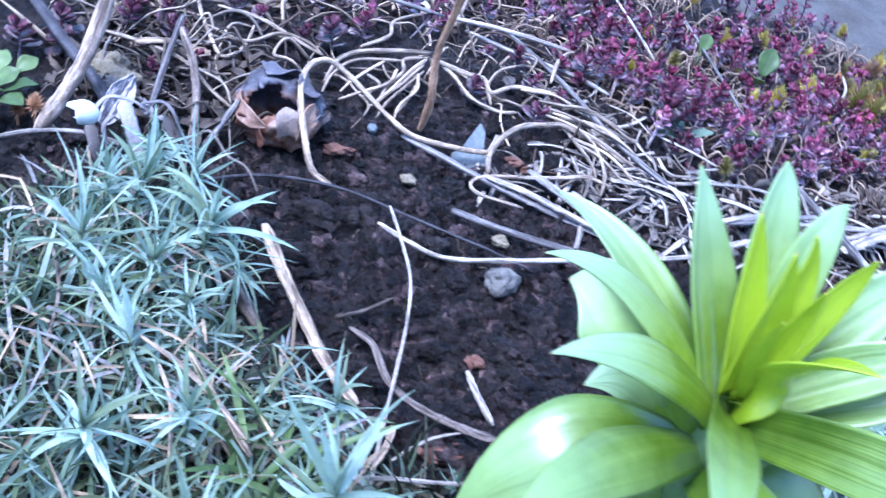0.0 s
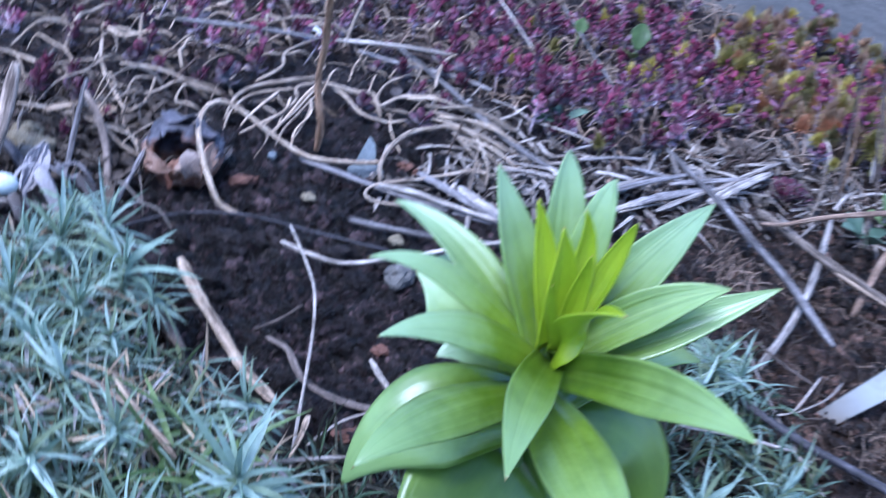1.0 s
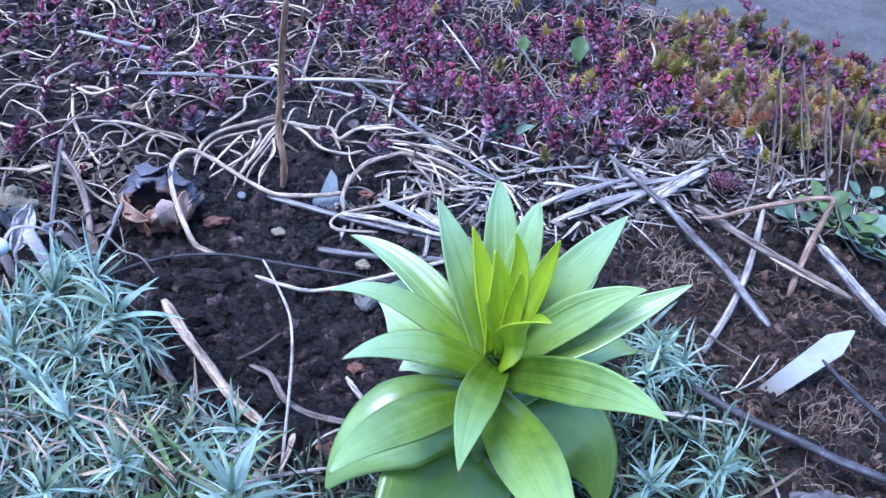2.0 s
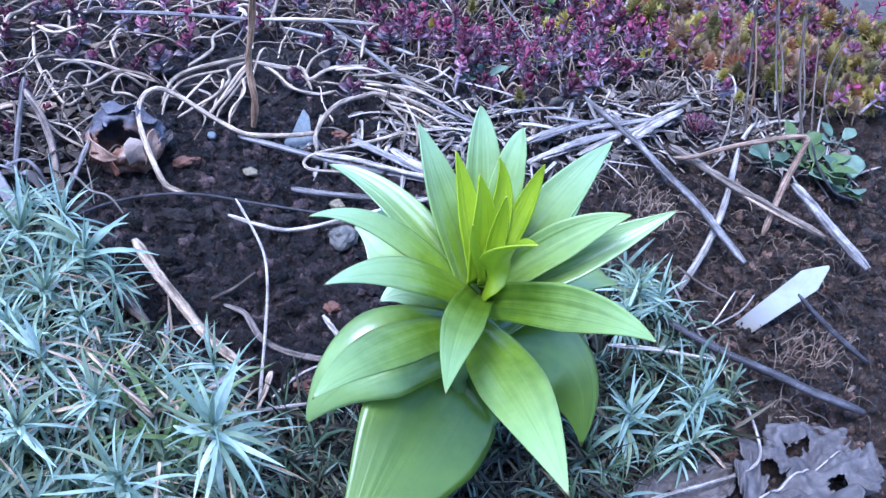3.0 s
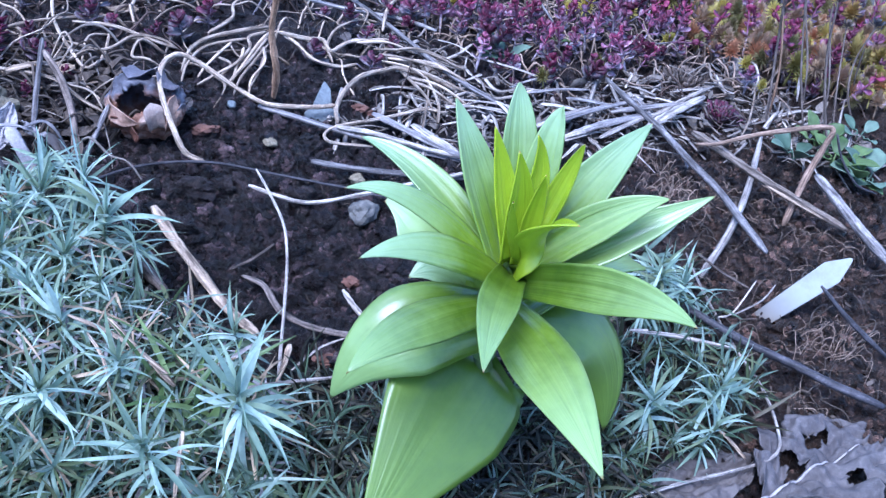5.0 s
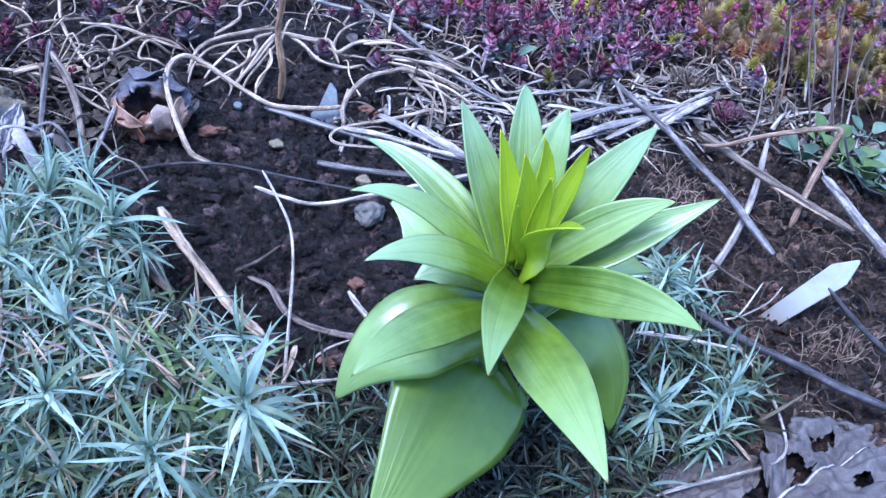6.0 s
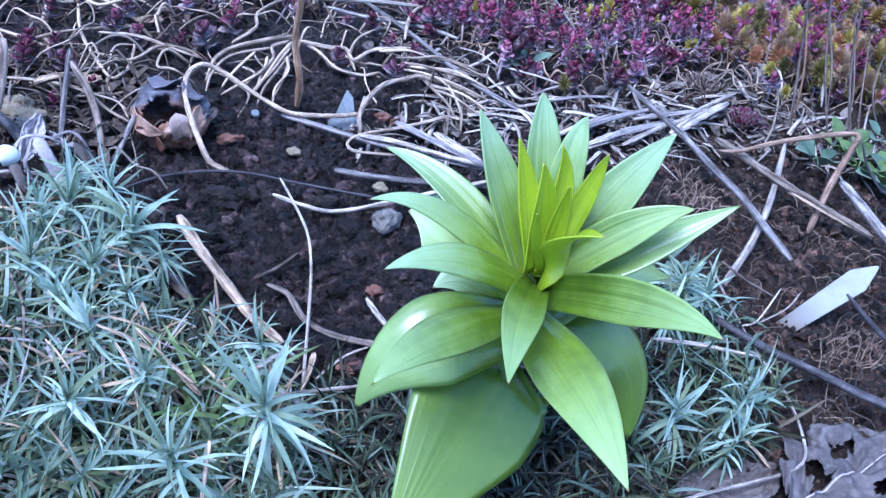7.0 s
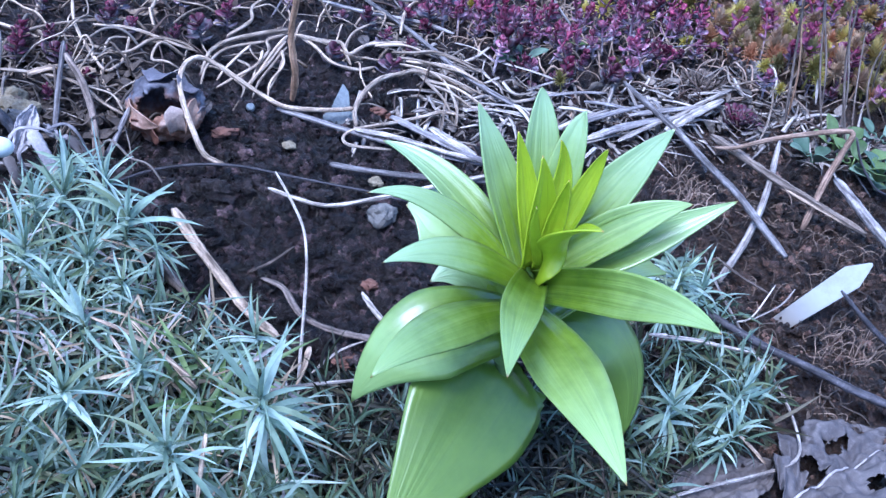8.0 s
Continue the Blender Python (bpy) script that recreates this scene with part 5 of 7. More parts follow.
stalk("curly_root", [(-0.0268, 0.7674, 0.0066), (-0.0155, 0.7130, 0.0109), (0.0049, 0.6675, 0.0109), (0.0176, 0.6500, 0.0089), (0.0279, 0.6699, 0.0089), (0.0283, 0.7054, 0.0089)], 0.0015, 0.0012, ROOT, "pale tan creeping root arching over the soil", "root")
stalk("curly_root", [(-0.0649, 0.6818, 0.0088), (-0.0435, 0.7039, 0.0108), (-0.0153, 0.7179, 0.0108), (0.0140, 0.7313, 0.0088)], 0.0013, 0.0013, ROOT, "pale tan creeping root arching over the soil", "root")
stalk("curly_root", [(0.0076, 0.6237, 0.0105), (0.0273, 0.6086, 0.0145), (0.0373, 0.5905, 0.0125)], 0.0009, 0.0008, ROOT, "pale tan creeping root arching over the soil", "root")
stalk("fan_root", [(0.1560, 0.7090, 0.0120), (0.1430, 0.6780, 0.0100), (0.1320, 0.6530, 0.0100), (0.1270, 0.6500, 0.0030)], 0.0014, 0.0009, ROOT, "pale tan creeping root arching over the soil", "root")
stalk("fan_root", [(0.1570, 0.7000, 0.0120), (0.1450, 0.6730, 0.0100), (0.1350, 0.6470, 0.0100), (0.1300, 0.6340, 0.0030)], 0.0014, 0.0009, ROOT, "pale tan creeping root arching over the soil", "root")
stalk("fan_root", [(0.1530, 0.6940, 0.0120), (0.1540, 0.6740, 0.0100), (0.1440, 0.6480, 0.0100), (0.1420, 0.6350, 0.0030)], 0.0014, 0.0009, ROOT, "pale tan creeping root arching over the soil", "root")
stalk("fan_root", [(0.1400, 0.7070, 0.0120), (0.1070, 0.6940, 0.0100), (0.0930, 0.6650, 0.0100), (0.0890, 0.6460, 0.0030)], 0.0014, 0.0009, ROOT, "pale tan creeping root arching over the soil", "root")
stalk("fan_root", [(0.1370, 0.6920, 0.0120), (0.1330, 0.6730, 0.0100), (0.1130, 0.6480, 0.0100), (0.1010, 0.6440, 0.0030)], 0.0014, 0.0009, ROOT, "pale tan creeping root arching over the soil", "root")
stalk("fan_root", [(0.1170, 0.6740, 0.0120), (0.1270, 0.6670, 0.0100), (0.1170, 0.6560, 0.0030)], 0.0014, 0.0009, ROOT, "pale tan creeping root arching over the soil", "root")
stalk("fan_root", [(0.1599, 0.7291, 0.0130), (0.1335, 0.7136, 0.0150), (0.1083, 0.6984, 0.0150), (0.0961, 0.6864, 0.0130), (0.0919, 0.6791, 0.0090), (0.0885, 0.6609, 0.0040)], 0.0021, 0.0015, ROOT, "pale tan creeping root arching over the soil", "root")
stalk("fan_root", [(0.1574, 0.7176, 0.0128), (0.1457, 0.6931, 0.0108), (0.1345, 0.6671, 0.0068), (0.1238, 0.6466, 0.0028)], 0.0016, 0.0011, ROOT, "pale tan creeping root arching over the soil", "root")
stalk("fan_root", [(0.1550, 0.7191, 0.0128), (0.1408, 0.7074, 0.0128), (0.1419, 0.6944, 0.0108), (0.1322, 0.6711, 0.0068), (0.1290, 0.6531, 0.0028)], 0.0016, 0.0011, ROOT, "pale tan creeping root arching over the soil", "root")
stalk("fan_root", [(0.1551, 0.6903, 0.0106), (0.1497, 0.6652, 0.0066), (0.1427, 0.6452, 0.0026)], 0.0013, 0.0010, ROOT, "pale tan creeping root arching over the soil", "root")
stalk("fan_root", [(0.1268, 0.7015, 0.0106), (0.1180, 0.6881, 0.0086), (0.1072, 0.6711, 0.0046), (0.1012, 0.6564, 0.0026)], 0.0013, 0.0010, ROOT, "pale tan creeping root arching over the soil", "root")
stalk("fan_root", [(0.1647, 0.7204, 0.0129), (0.1885, 0.7094, 0.0149), (0.2034, 0.7123, 0.0129), (0.2102, 0.6980, 0.0109), (0.2286, 0.7167, 0.0109), (0.2659, 0.7322, 0.0069)], 0.0019, 0.0015, ROOT, "pale tan creeping root arching over the soil", "root")
stalk("fan_root", [(0.1697, 0.7210, 0.0108), (0.1815, 0.7058, 0.0108), (0.1951, 0.6822, 0.0108), (0.2169, 0.6810, 0.0068), (0.2323, 0.6900, 0.0048)], 0.0018, 0.0015, ROOT, "pale tan creeping root arching over the soil", "root")
stalk("curly_root", [(0.1067, 0.7159, 0.0090), (0.1260, 0.7380, 0.0130), (0.1278, 0.7761, 0.0074), (0.1563, 0.8325, -0.0035)], 0.0017, 0.0015, ROOT, "pale tan creeping root arching over the soil", "root")
stalk("curly_root", [(0.2577, 0.7352, 0.0130), (0.2644, 0.7698, 0.0143), (0.2773, 0.7982, 0.0119), (0.2914, 0.7993, 0.0097), (0.2998, 0.7912, 0.0030)], 0.0017, 0.0013, ROOT, "pale tan creeping root arching over the soil", "root")
stalk("curly_root", [(0.2114, 0.6866, 0.0068), (0.2073, 0.7069, 0.0108), (0.2170, 0.7339, 0.0128), (0.2400, 0.7626, 0.0073), (0.2597, 0.7699, 0.0021)], 0.0014, 0.0012, ROOT, "pale tan creeping root arching over the soil", "root")
stalk("bundle_root", [(0.2483, 0.7100, 0.0088), (0.2909, 0.7017, 0.0148), (0.3282, 0.6924, 0.0048)], 0.0013, 0.001, ROOT, "pale root strand in a loose bundle", "root", group='root bundle')
stalk("bundle_root", [(0.2524, 0.7013, 0.0098), (0.2843, 0.6823, 0.0158), (0.3304, 0.6744, 0.0048)], 0.0014, 0.001, ROOT, "pale root strand in a loose bundle", "root", group='root bundle')
stalk("bundle_root", [(0.2590, 0.6931, 0.0109), (0.3005, 0.6779, 0.0169), (0.3307, 0.6611, 0.0049)], 0.0015, 0.001, ROOT, "pale root strand in a loose bundle", "root", group='root bundle')
stalk("bundle_root", [(0.2652, 0.6832, 0.0120), (0.2949, 0.6620, 0.0150), (0.3335, 0.6484, 0.0050)], 0.0015999999999999999, 0.001, ROOT, "pale root strand in a loose bundle", "root", group='root bundle')
stalk("bundle_root", [(0.2696, 0.6963, 0.0088), (0.3067, 0.6729, 0.0158), (0.3374, 0.6560, 0.0048)], 0.0013, 0.001, ROOT, "pale root strand in a loose bundle", "root", group='root bundle')
stalk("bundle_root", [(0.2631, 0.7076, 0.0098), (0.2856, 0.7026, 0.0168), (0.3247, 0.7030, 0.0048)], 0.0014, 0.001, ROOT, "pale root strand in a loose bundle", "root", group='root bundle')
stalk("bundle_root", [(0.2709, 0.6660, 0.0109), (0.2984, 0.6483, 0.0149), (0.3238, 0.6347, 0.0049)], 0.0015, 0.001, ROOT, "pale root strand in a loose bundle", "root", group='root bundle')
stalk("bundle_root", [(0.2769, 0.6565, 0.0120), (0.2919, 0.6390, 0.0160), (0.3174, 0.6256, 0.0050)], 0.0015999999999999999, 0.001, ROOT, "pale root strand in a loose bundle", "root", group='root bundle')
stalk("bundle_root", [(0.2517, 0.6919, 0.0088), (0.2772, 0.6691, 0.0168), (0.2983, 0.6616, 0.0048)], 0.0013, 0.001, ROOT, "pale root strand in a loose bundle", "root", group='root bundle')
stalk("bundle_root", [(0.2674, 0.6779, 0.0098), (0.2841, 0.6314, 0.0148), (0.2919, 0.6149, 0.0048)], 0.0014, 0.001, ROOT, "pale root strand in a loose bundle", "root", group='root bundle')
stalk("bundle_root", [(0.2869, 0.6771, 0.0109), (0.2932, 0.6244, 0.0159), (0.2932, 0.6070, 0.0049)], 0.0015, 0.001, ROOT, "pale root strand in a loose bundle", "root", group='root bundle')
stalk("bundle_root", [(0.2333, 0.7138, 0.0120), (0.2597, 0.7094, 0.0170), (0.2849, 0.7141, 0.0050)], 0.0015999999999999999, 0.001, ROOT, "pale root strand in a loose bundle", "root", group='root bundle')
stalk("dry_straw", [(0.3667, 0.5987, 0.0107), (0.3969, 0.6161, 0.0137), (0.4314, 0.6386, 0.0107)], 0.0024, 0.0020399999999999997, STRAW, "dry grey straw piece behind the lily", "stalk", flat=0.5, group='straw behind the lily')
stalk("dry_straw", [(0.3859, 0.6084, 0.0109), (0.4275, 0.6276, 0.0139), (0.4746, 0.6521, 0.0109)], 0.003, 0.00255, GREYSTICK, "dry grey straw piece behind the lily", "stalk", flat=0.5, group='straw behind the lily')
stalk("dry_straw", [(0.3795, 0.5805, 0.0108), (0.4004, 0.5904, 0.0138), (0.4247, 0.6045, 0.0108)], 0.0028, 0.0023799999999999997, STRAW, "dry grey straw piece behind the lily", "stalk", flat=0.5, group='straw behind the lily')
stalk("dry_straw", [(0.4109, 0.6492, 0.0107), (0.4338, 0.6414, 0.0137), (0.4597, 0.6377, 0.0107)], 0.0022, 0.0018700000000000001, GREYSTICK, "dry grey straw piece behind the lily", "stalk", flat=0.5, group='straw behind the lily')
stalk("dry_straw", [(0.4265, 0.5929, 0.0108), (0.4590, 0.6126, 0.0138), (0.4966, 0.6374, 0.0108)], 0.0026, 0.0022099999999999997, STRAW, "dry grey straw piece behind the lily", "stalk", flat=0.5, group='straw behind the lily')
stalk("dry_straw", [(0.3761, 0.6538, 0.0105), (0.4044, 0.6576, 0.0135), (0.4361, 0.6657, 0.0105)], 0.0018, 0.00153, GREYSTICK, "dry grey straw piece behind the lily", "stalk", flat=0.5, group='straw behind the lily')
stalk("dry_straw", [(0.3851, 0.6375, 0.0107), (0.4018, 0.6312, 0.0137), (0.4211, 0.6290, 0.0107)], 0.0024, 0.0020399999999999997, STRAW, "dry grey straw piece behind the lily", "stalk", flat=0.5, group='straw behind the lily')
stalk("dry_straw", [(0.4475, 0.6316, 0.0110), (0.4914, 0.6412, 0.0140), (0.5409, 0.6554, 0.0110)], 0.0032, 0.00272, GREYSTICK, "dry grey straw piece behind the lily", "stalk", flat=0.5, group='straw behind the lily')
stalk("dry_straw", [(0.3446, 0.7043, 0.0105), (0.3721, 0.6874, 0.0135), (0.4015, 0.6749, 0.0105)], 0.0016, 0.00136, STRAW, "dry grey straw piece behind the lily", "stalk", flat=0.5, group='straw behind the lily')
stalk("dry_straw", [(0.3623, 0.6610, 0.0104), (0.3842, 0.6708, 0.0134), (0.4092, 0.6851, 0.0104)], 0.0015, 0.001275, GREYSTICK, "dry grey straw piece behind the lily", "stalk", flat=0.5, group='straw behind the lily')
stalk("dry_straw", [(0.4827, 0.6273, 0.0108), (0.5200, 0.6536, 0.0138), (0.5636, 0.6860, 0.0108)], 0.0026, 0.0022099999999999997, STRAW, "dry grey straw piece behind the lily", "stalk", flat=0.5, group='straw behind the lily')
stalk("pale_strip", [(0.4566, 0.6805, 0.0145), (0.4576, 0.6539, 0.0125), (0.4597, 0.6336, 0.0105), (0.4626, 0.6253, 0.0065)], 0.002, 0.0014, STRAW, "pale split straw strip", "stalk", flat=0.4)
stalk("curled_tendril", [(0.5534, 0.7084, 0.0066), (0.5711, 0.7231, 0.0126), (0.5635, 0.6896, 0.0146), (0.5959, 0.6986, 0.0146), (0.6034, 0.6835, 0.0126), (0.5815, 0.6384, 0.0106), (0.5601, 0.6064, 0.0046)], 0.001, 0.0009, ROOT, "thin pale curled stem", "stem")
stalk("dead_flower_stem", [(0.6002, 0.6363, -0.0020), (0.5956, 0.6544, 0.0460), (0.5891, 0.6628, 0.0830), (0.5789, 0.6652, 0.1260)], 0.0012, 0.0010, BARK, "upright dead brown flower stem", "stem", group='dead flower stems')
stalk("dead_flower_stem", [(0.6375, 0.6316, -0.0022), (0.6222, 0.6505, 0.0448), (0.6143, 0.6656, 0.0808), (0.6033, 0.6759, 0.1228)], 0.0010, 0.0008, BARK, "upright dead dark flower stem", "stem", group='dead flower stems')
stalk("dead_flower_stem", [(0.6486, 0.6027, -0.0019), (0.6320, 0.6161, 0.0391), (0.6184, 0.6296, 0.0861), (0.6080, 0.6321, 0.1311)], 0.0014, 0.0010, BARK, "upright dead brown flower stem", "stem", group='dead flower stems')
stalk("dead_flower_stem", [(0.6967, 0.6463, -0.0021), (0.6813, 0.6592, 0.0289), (0.6816, 0.6723, 0.0569), (0.6864, 0.6744, 0.0909)], 0.0011, 0.0008, BARK, "curved dead dark flower stem", "stem", group='dead flower stems')
stalk("dead_flower_stem", [(0.6090, 0.6510, -0.0020), (0.6050, 0.6640, 0.0500), (0.5960, 0.6860, 0.1000), (0.5930, 0.6930, 0.1240)], 0.0010, 0.0008, TANSTEM, "upright dead tan flower stem", "stem", group='dead flower stems')
stalk("dead_flower_stem", [(0.6520, 0.6690, -0.0020), (0.6450, 0.6820, 0.0400), (0.6310, 0.7050, 0.0900), (0.6260, 0.7120, 0.1180)], 0.0010, 0.0008, BARK, "upright dead brown flower stem", "stem", group='dead flower stems')
stalk("dead_flower_stem", [(0.6550, 0.6380, -0.0020), (0.6510, 0.6490, 0.0400), (0.6390, 0.6710, 0.0900), (0.6370, 0.6760, 0.1050)], 0.0010, 0.0008, BARK, "upright dead dark flower stem", "stem", group='dead flower stems')
stalk("dead_flower_stem", [(0.6760, 0.6490, -0.0020), (0.6710, 0.6660, 0.0350), (0.6690, 0.6890, 0.0800)], 0.0009, 0.0007, BARK, "thin dead brown flower stem", "stem", group='dead flower stems')
stalk("dead_flower_stem", [(0.7100, 0.6800, -0.0020), (0.7010, 0.6850, 0.0300), (0.7000, 0.6920, 0.0600)], 0.0009, 0.0007, BARK, "short dead dark flower stem", "stem", group='dead flower stems')
stalk("dark_twig", [(0.5992, 0.5459, 0.0606), (0.6081, 0.5371, 0.0426), (0.6282, 0.5310, 0.0226), (0.6503, 0.5301, 0.0146)], 0.001, 0.0009, DARKSTICK, "thin black curved twig", "twig")
stalk("withered_leaf", [(0.0517, 0.3480, 0.0493), (0.0717, 0.3359, 0.0511), (0.0912, 0.3223, 0.0492), (0.1093, 0.3037, 0.0447)], 0.0012, 0.0018, TANSTRAW, "pale tan withered blade across the dianthus", "leaf", flat=0.35)
stalk("withered_leaf", [(0.0702, 0.3533, 0.0433), (0.0897, 0.3242, 0.0492), (0.1064, 0.3070, 0.0496)], 0.0018, 0.001, TANSTRAW, "pale tan withered blade across the dianthus", "leaf", flat=0.35)
stalk("withered_leaf", [(0.1169, 0.2565, 0.0702), (0.1154, 0.2466, 0.0602), (0.1141, 0.2337, 0.0502)], 0.0012, 0.001, TANSTRAW, "pale tan withered blade across the dianthus", "leaf", flat=0.35)
stalk("withered_leaf", [(0.0632, 0.3355, 0.0492), (0.0738, 0.3160, 0.0495), (0.0797, 0.2947, 0.0399)], 0.0009, 0.0009, TANSTRAW, "pale tan withered blade across the dianthus", "leaf", flat=0.35)
stalk("withered_leaf", [(-0.0046, 0.4004, 0.0398), (0.0092, 0.3718, 0.0398), (0.0145, 0.3432, 0.0350)], 0.001, 0.0008, BARK, "brown withered stem in the dianthus", "leaf", flat=0.5)
stalk("rotten_stick", [(0.0627, 0.4564, 0.0030), (0.0782, 0.4385, 0.0005), (0.0952, 0.4189, -0.0046)], 0.004, 0.0036, BARK, "dark brown rotten stick beside the dianthus", "stick", wobble=0.16)
stalk("short_twig", [(0.1331, 0.4483, -0.0115), (0.1478, 0.4574, -0.0101), (0.1620, 0.4680, -0.0052)], 0.0013, 0.001, BARK, "short brown twig on bare soil", "twig", wobble=0.16)
stalk("dry_leaf", [(0.1707, 0.3708, 0.0020), (0.1672, 0.3517, 0.0071), (0.1621, 0.3369, 0.0070)], 0.0022, 0.001, TANSTRAW, "pale dry leaf blade at the soil edge", "leaf", flat=0.3)
stalk("dry_leaf", [(0.2146, 0.3356, 0.0182), (0.1913, 0.3297, 0.0201), (0.1651, 0.3192, 0.0286), (0.1432, 0.2980, 0.0497)], 0.001, 0.0016, STRAW, "pale straw reaching from dianthus to lily", "leaf", flat=0.5)
stalk("dry_leaf", [(0.2056, 0.3742, 0.0052), (0.1875, 0.3623, 0.0079), (0.1705, 0.3464, 0.0058)], 0.0008, 0.001, STRAW, "pale thin straw at the soil edge", "leaf", flat=0.5)
stalk("curled_leaf", [(-0.0277, 0.5237, 0.0104), (-0.0270, 0.5224, 0.0284), (-0.0216, 0.5289, 0.0364), (-0.0098, 0.5341, 0.0344), (0.0013, 0.5364, 0.0283)], 0.0016, 0.0014, GREYLEAF, "bleached lilac-grey curled dead leaf beside dianthus", "leaf", flat=0.5)
stalk("curled_leaf", [(-0.0040, 0.5341, 0.0343), (0.0054, 0.5436, 0.0323), (0.0136, 0.5403, 0.0282), (0.0200, 0.5399, 0.0121)], 0.0015, 0.0013, GREYLEAF, "bleached lilac-grey curled dead leaf beside dianthus", "leaf", flat=0.5)
stalk("curled_leaf", [(-0.0158, 0.5152, 0.0103), (-0.0201, 0.5188, 0.0224), (-0.0173, 0.5250, 0.0264), (-0.0133, 0.5296, 0.0204)], 0.0016, 0.0012, GREYLEAF, "bleached lilac-grey curled dead leaf beside dianthus", "leaf", flat=0.5)
stalk("broad_dead_leaf", [(-0.0133, 0.5300, 0.0346), (-0.0066, 0.5234, 0.0265), (0.0002, 0.5168, 0.0144), (0.0057, 0.5117, 0.0043)], 0.0052, 0.004, GREYLEAF, "bleached lilac-grey curled dead leaf beside dianthus", "leaf", flat=0.22)
stalk("broad_dead_leaf", [(0.0072, 0.5398, 0.0244), (0.0168, 0.5352, 0.0163), (0.0248, 0.5312, 0.0041)], 0.005, 0.0044, BROWNLEAF, "brown-grey dead leaf beside dianthus", "leaf", flat=0.22)
stalk("broad_dead_leaf", [(-0.0289, 0.5215, 0.0206), (-0.0225, 0.5129, 0.0125), (-0.0177, 0.5094, 0.0045)], 0.0042, 0.004, BROWNLEAF, "brown-grey dead leaf beside dianthus", "leaf", flat=0.25)
stalk("broad_dead_leaf", [(-0.0375, 0.6328, 0.0127), (-0.0227, 0.6394, 0.0147), (-0.0104, 0.6511, 0.0107)], 0.004, 0.0034, TANSTRAW, "tan dead leaf strip among roots", "leaf", flat=0.3)
stalk("broad_dead_leaf", [(0.2700, 0.5965, 0.0106), (0.2853, 0.5765, 0.0125), (0.3017, 0.5624, 0.0105)], 0.0044, 0.004, STRAW, "pale flat dead leaf strip in straw", "leaf", flat=0.25)
stalk("broad_dead_leaf", [(0.4735, 0.6090, 0.0130), (0.5022, 0.6290, 0.0170), (0.5439, 0.6605, 0.0150)], 0.005, 0.0036, STRAW, "pale frayed flat stalk behind the lily", "stalk", flat=0.35, wobble=0.2)
stalk("broad_dead_leaf", [(0.4021, 0.5941, 0.0110), (0.4351, 0.6094, 0.0140), (0.4823, 0.6284, 0.0130)], 0.0046, 0.004, GREYSTICK, "grey flat stalk behind the lily", "stalk", flat=0.35, wobble=0.15)
stalk("long_stalk", [(-0.0476, 0.9106, -0.0031), (0.0066, 0.8726, 0.0048), (0.0501, 0.8606, 0.0027)], 0.0026, 0.0024, GREYSTICK, "grey dry stalk lying on roots", "stalk")
stalk("long_stalk", [(0.0292, 0.7967, 0.0143), (0.0926, 0.7896, 0.0194), (0.1669, 0.7945, 0.0146)], 0.002, 0.0019, GREYSTICK, "grey dry stalk lying on roots", "stalk")
stalk("long_stalk", [(0.1695, 0.7964, 0.0143), (0.2280, 0.7967, 0.0163), (0.2953, 0.8063, 0.0088)], 0.002, 0.0018, STRAW, "pale dry stalk lying on roots", "stalk")
stalk("long_stalk", [(0.1777, 0.8013, 0.0056), (0.1837, 0.8431, 0.0050), (0.1975, 0.9391, -0.0038), (0.2053, 1.0055, -0.0008)], 0.002, 0.0018, ROOT, "pale stem rising behind the upright one", "stalk")
stalk("thin_stalk", [(0.6472, 0.6764, 0.0068), (0.6624, 0.7155, 0.0208), (0.6980, 0.7755, 0.0193)], 0.0014, 0.0012, STRAW, "pale bleached stalk among stonecrop", "stalk")
stalk("thin_stalk", [(0.6037, 0.6837, 0.0067), (0.6139, 0.6996, 0.0127), (0.6175, 0.7189, 0.0167), (0.6168, 0.7358, 0.0127)], 0.0012, 0.001, STRAW, "pale bleached stalk among stonecrop", "stalk")
stalk("thin_stalk", [(0.5548, 0.8734, -0.0058), (0.5796, 0.9217, -0.0053), (0.5872, 0.9572, -0.0049)], 0.0018, 0.0012, STRAW, "pale bleached stalk among stonecrop", "stalk")
stalk("thin_stalk", [(0.6920, 0.8446, 0.0002), (0.7238, 0.9018, -0.0007), (0.7468, 0.9399, -0.0046)], 0.001, 0.0008, STRAW, "pale bleached stalk among stonecrop", "stalk")
stalk("long_stalk", [(0.4159, 0.9861, -0.0052), (0.4189, 0.8580, 0.0106), (0.4244, 0.7637, 0.0191)], 0.0014, 0.0014, GREYSTICK, "thin grey stalk leaning in the stonecrop", "stalk")
stalk("long_stalk", [(0.3418, 0.9924, -0.0073), (0.3528, 0.9178, -0.0007), (0.3630, 0.8509, 0.0035)], 0.0012, 0.0012, STRAW, "thin pale stalk leaning in the stonecrop", "stalk")


# ---- stones, chips and other small things ----
def stone(name, at, size, material, label, category="stone", seed=0, rz=0.0, tilt=0.0, rough=0.3, sub=3, facets=True):
    rng = random.Random(seed)
    verts, faces = lump_data(rng, 1.0, 1.0, rough, sub, 0.0 if facets else 0.45)
    verts = [Vector((v.x * size[0], v.y * size[1], v.z * size[2])) for v in verts]
    ob = thing(name, at, label, category, data=raw_mesh(name, verts, faces, material, not facets))
    ob.rotation_euler = (radians(tilt), 0, radians(rz))
    return ob


